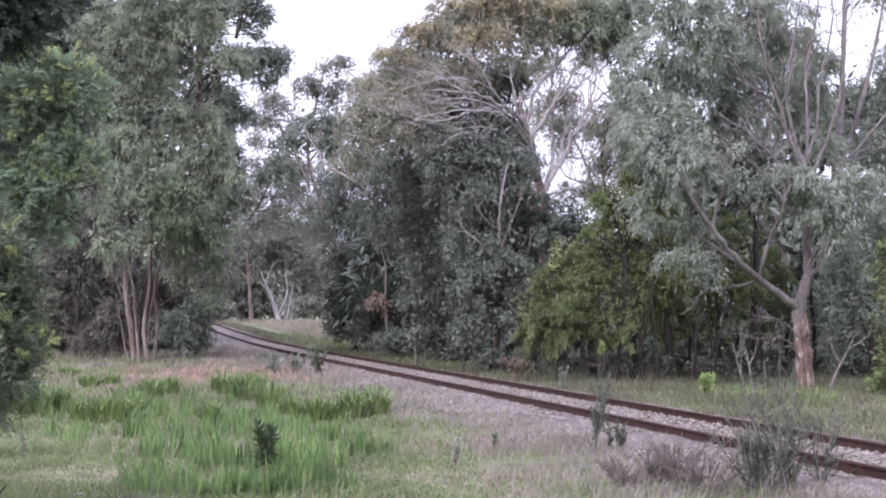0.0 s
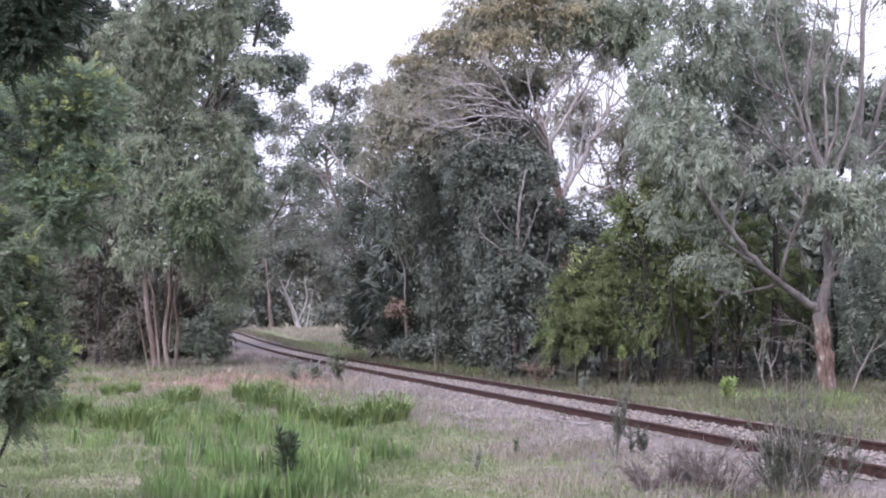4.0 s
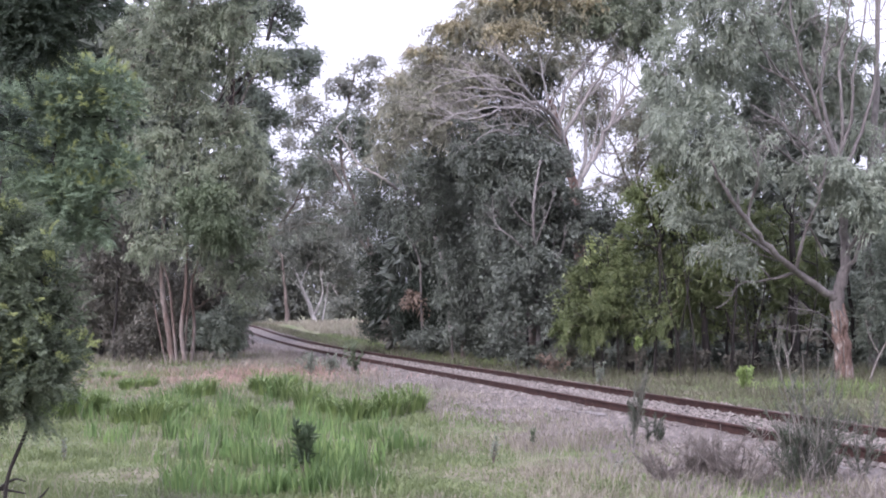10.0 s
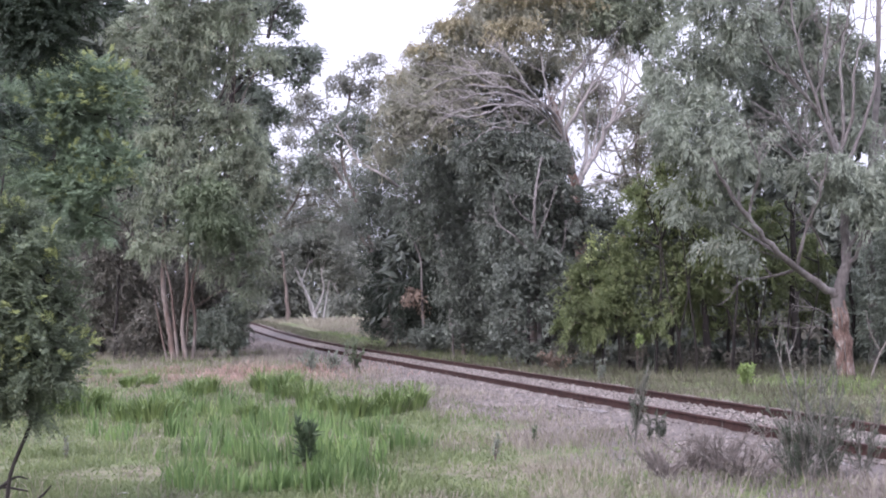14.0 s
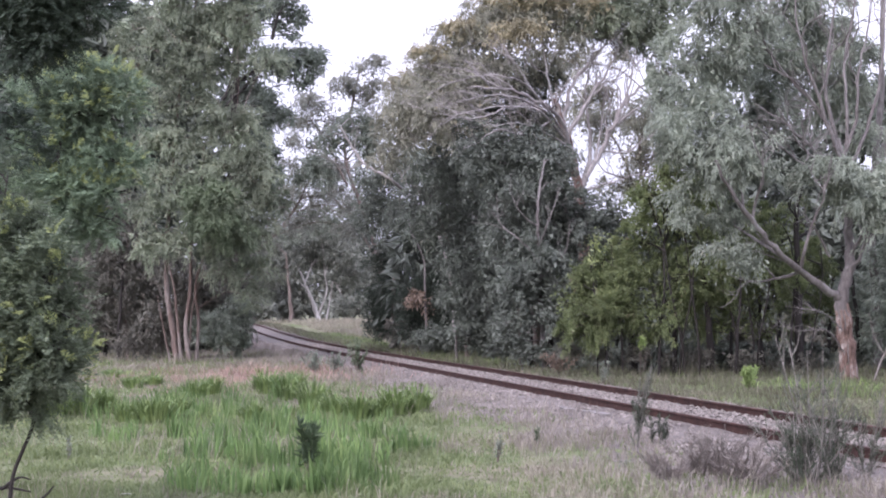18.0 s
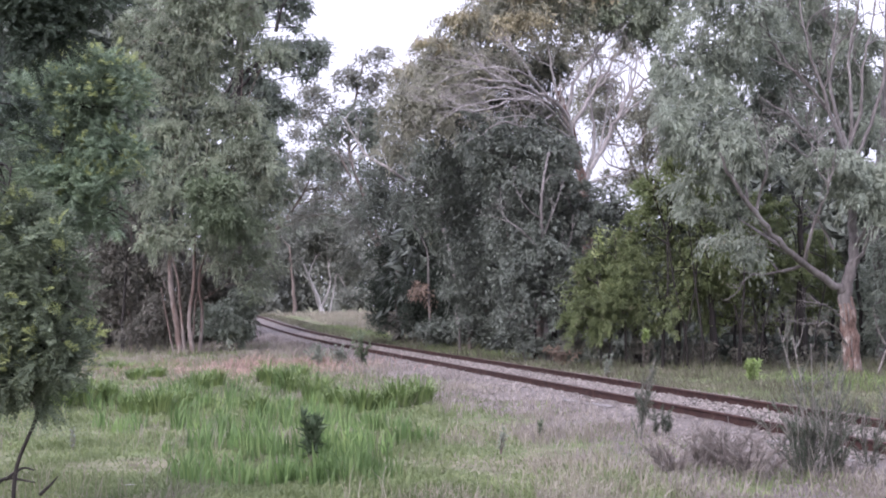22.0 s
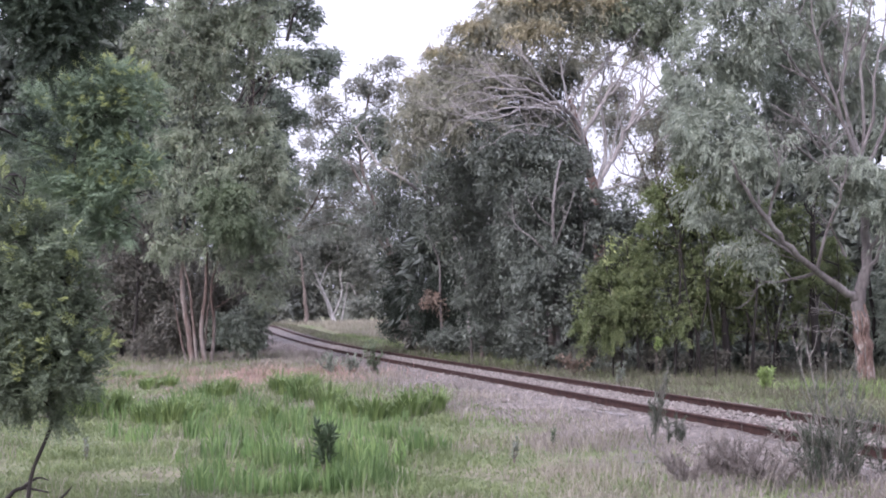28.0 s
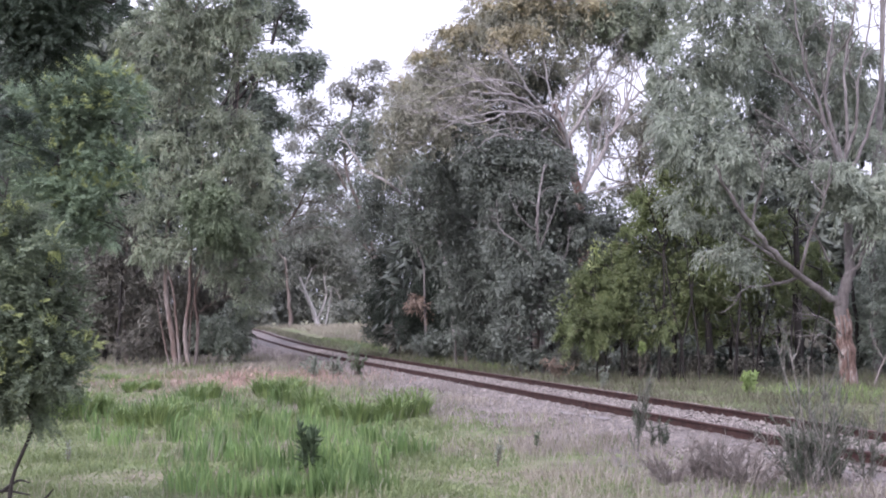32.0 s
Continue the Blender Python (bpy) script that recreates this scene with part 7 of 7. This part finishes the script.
stick("fence_post", "old grey timber fence post among the trees", [([(-1.03, 53.4, 0.09), (-1.06, 53.4, 0.63), (-1.06, 53.4, 1.12)], 0.075)], POST)
stick("pale_stick", "thin pale dead stalk standing in gravel", [([(3.41, 19.5, 0.04), (3.41, 19.5, 0.21), (3.4, 19.5, 0.4)], 0.009)], TWIG_BARK)
stick("fallen_stick", "pale bleached stick lying in short grass", [([(-4.16, 14.8, 0.02), (-4.01, 14.8, 0.07), (-3.86, 14.8, 0.06)], 0.016), ([(-4.04, 14.8, 0.06), (-3.95, 14.8, 0.12), (-3.83, 14.8, 0.12)], 0.010)], WHITE_BARK)


def plank(label, s, off, turn, size):
    """A weathered timber lying beside the rail."""
    p, w = track_at(s)
    x, y = p + w * off
    ob = thing("old_timber", (x, y, float(rise(y)) + 0.10), label, "timber", "old timbers beside the rail")
    g = Geo()
    xs = np.linspace(-size[0] / 2, size[0] / 2, 8)
    ring = np.array([(-1, -1), (-1, 0.8), (-0.85, 1), (0.85, 1), (1, 0.8), (1, -1)]) * np.array([size[1], size[2]]) / 2
    v = np.array([[(a, q[0] + RNG.normal() * 0.006, q[1] + RNG.normal() * 0.004) for q in ring] for a in xs])
    ca, sa = math.cos(turn), math.sin(turn)
    v = np.stack([v[..., 0] * ca - v[..., 1] * sa, v[..., 0] * sa + v[..., 1] * ca, v[..., 2]], -1)
    i, j = np.meshgrid(np.arange(7), np.arange(6), indexing="ij")
    quads = np.stack([i * 6 + j, i * 6 + (j + 1) % 6, (i + 1) * 6 + (j + 1) % 6, (i + 1) * 6 + j], -1).reshape(-1, 4)
    g.add(v, np.vstack([quads, [[0, 1, 2, 5], [5, 2, 3, 4], [42, 47, 44, 43], [47, 46, 45, 44]]]))
    part("timber", g, SLEEPER, ob, origin=(0, 0, 0))


along = math.atan2(AXIS[1], AXIS[0])
plank("grey weathered timber lying along the rail", 70.2, -1.32, along + 0.05, (1.1, 0.20, 0.10))
plank("short grey weathered timber lying along the rail", 71.6, -1.45, along - 0.12, (0.7, 0.16, 0.08))
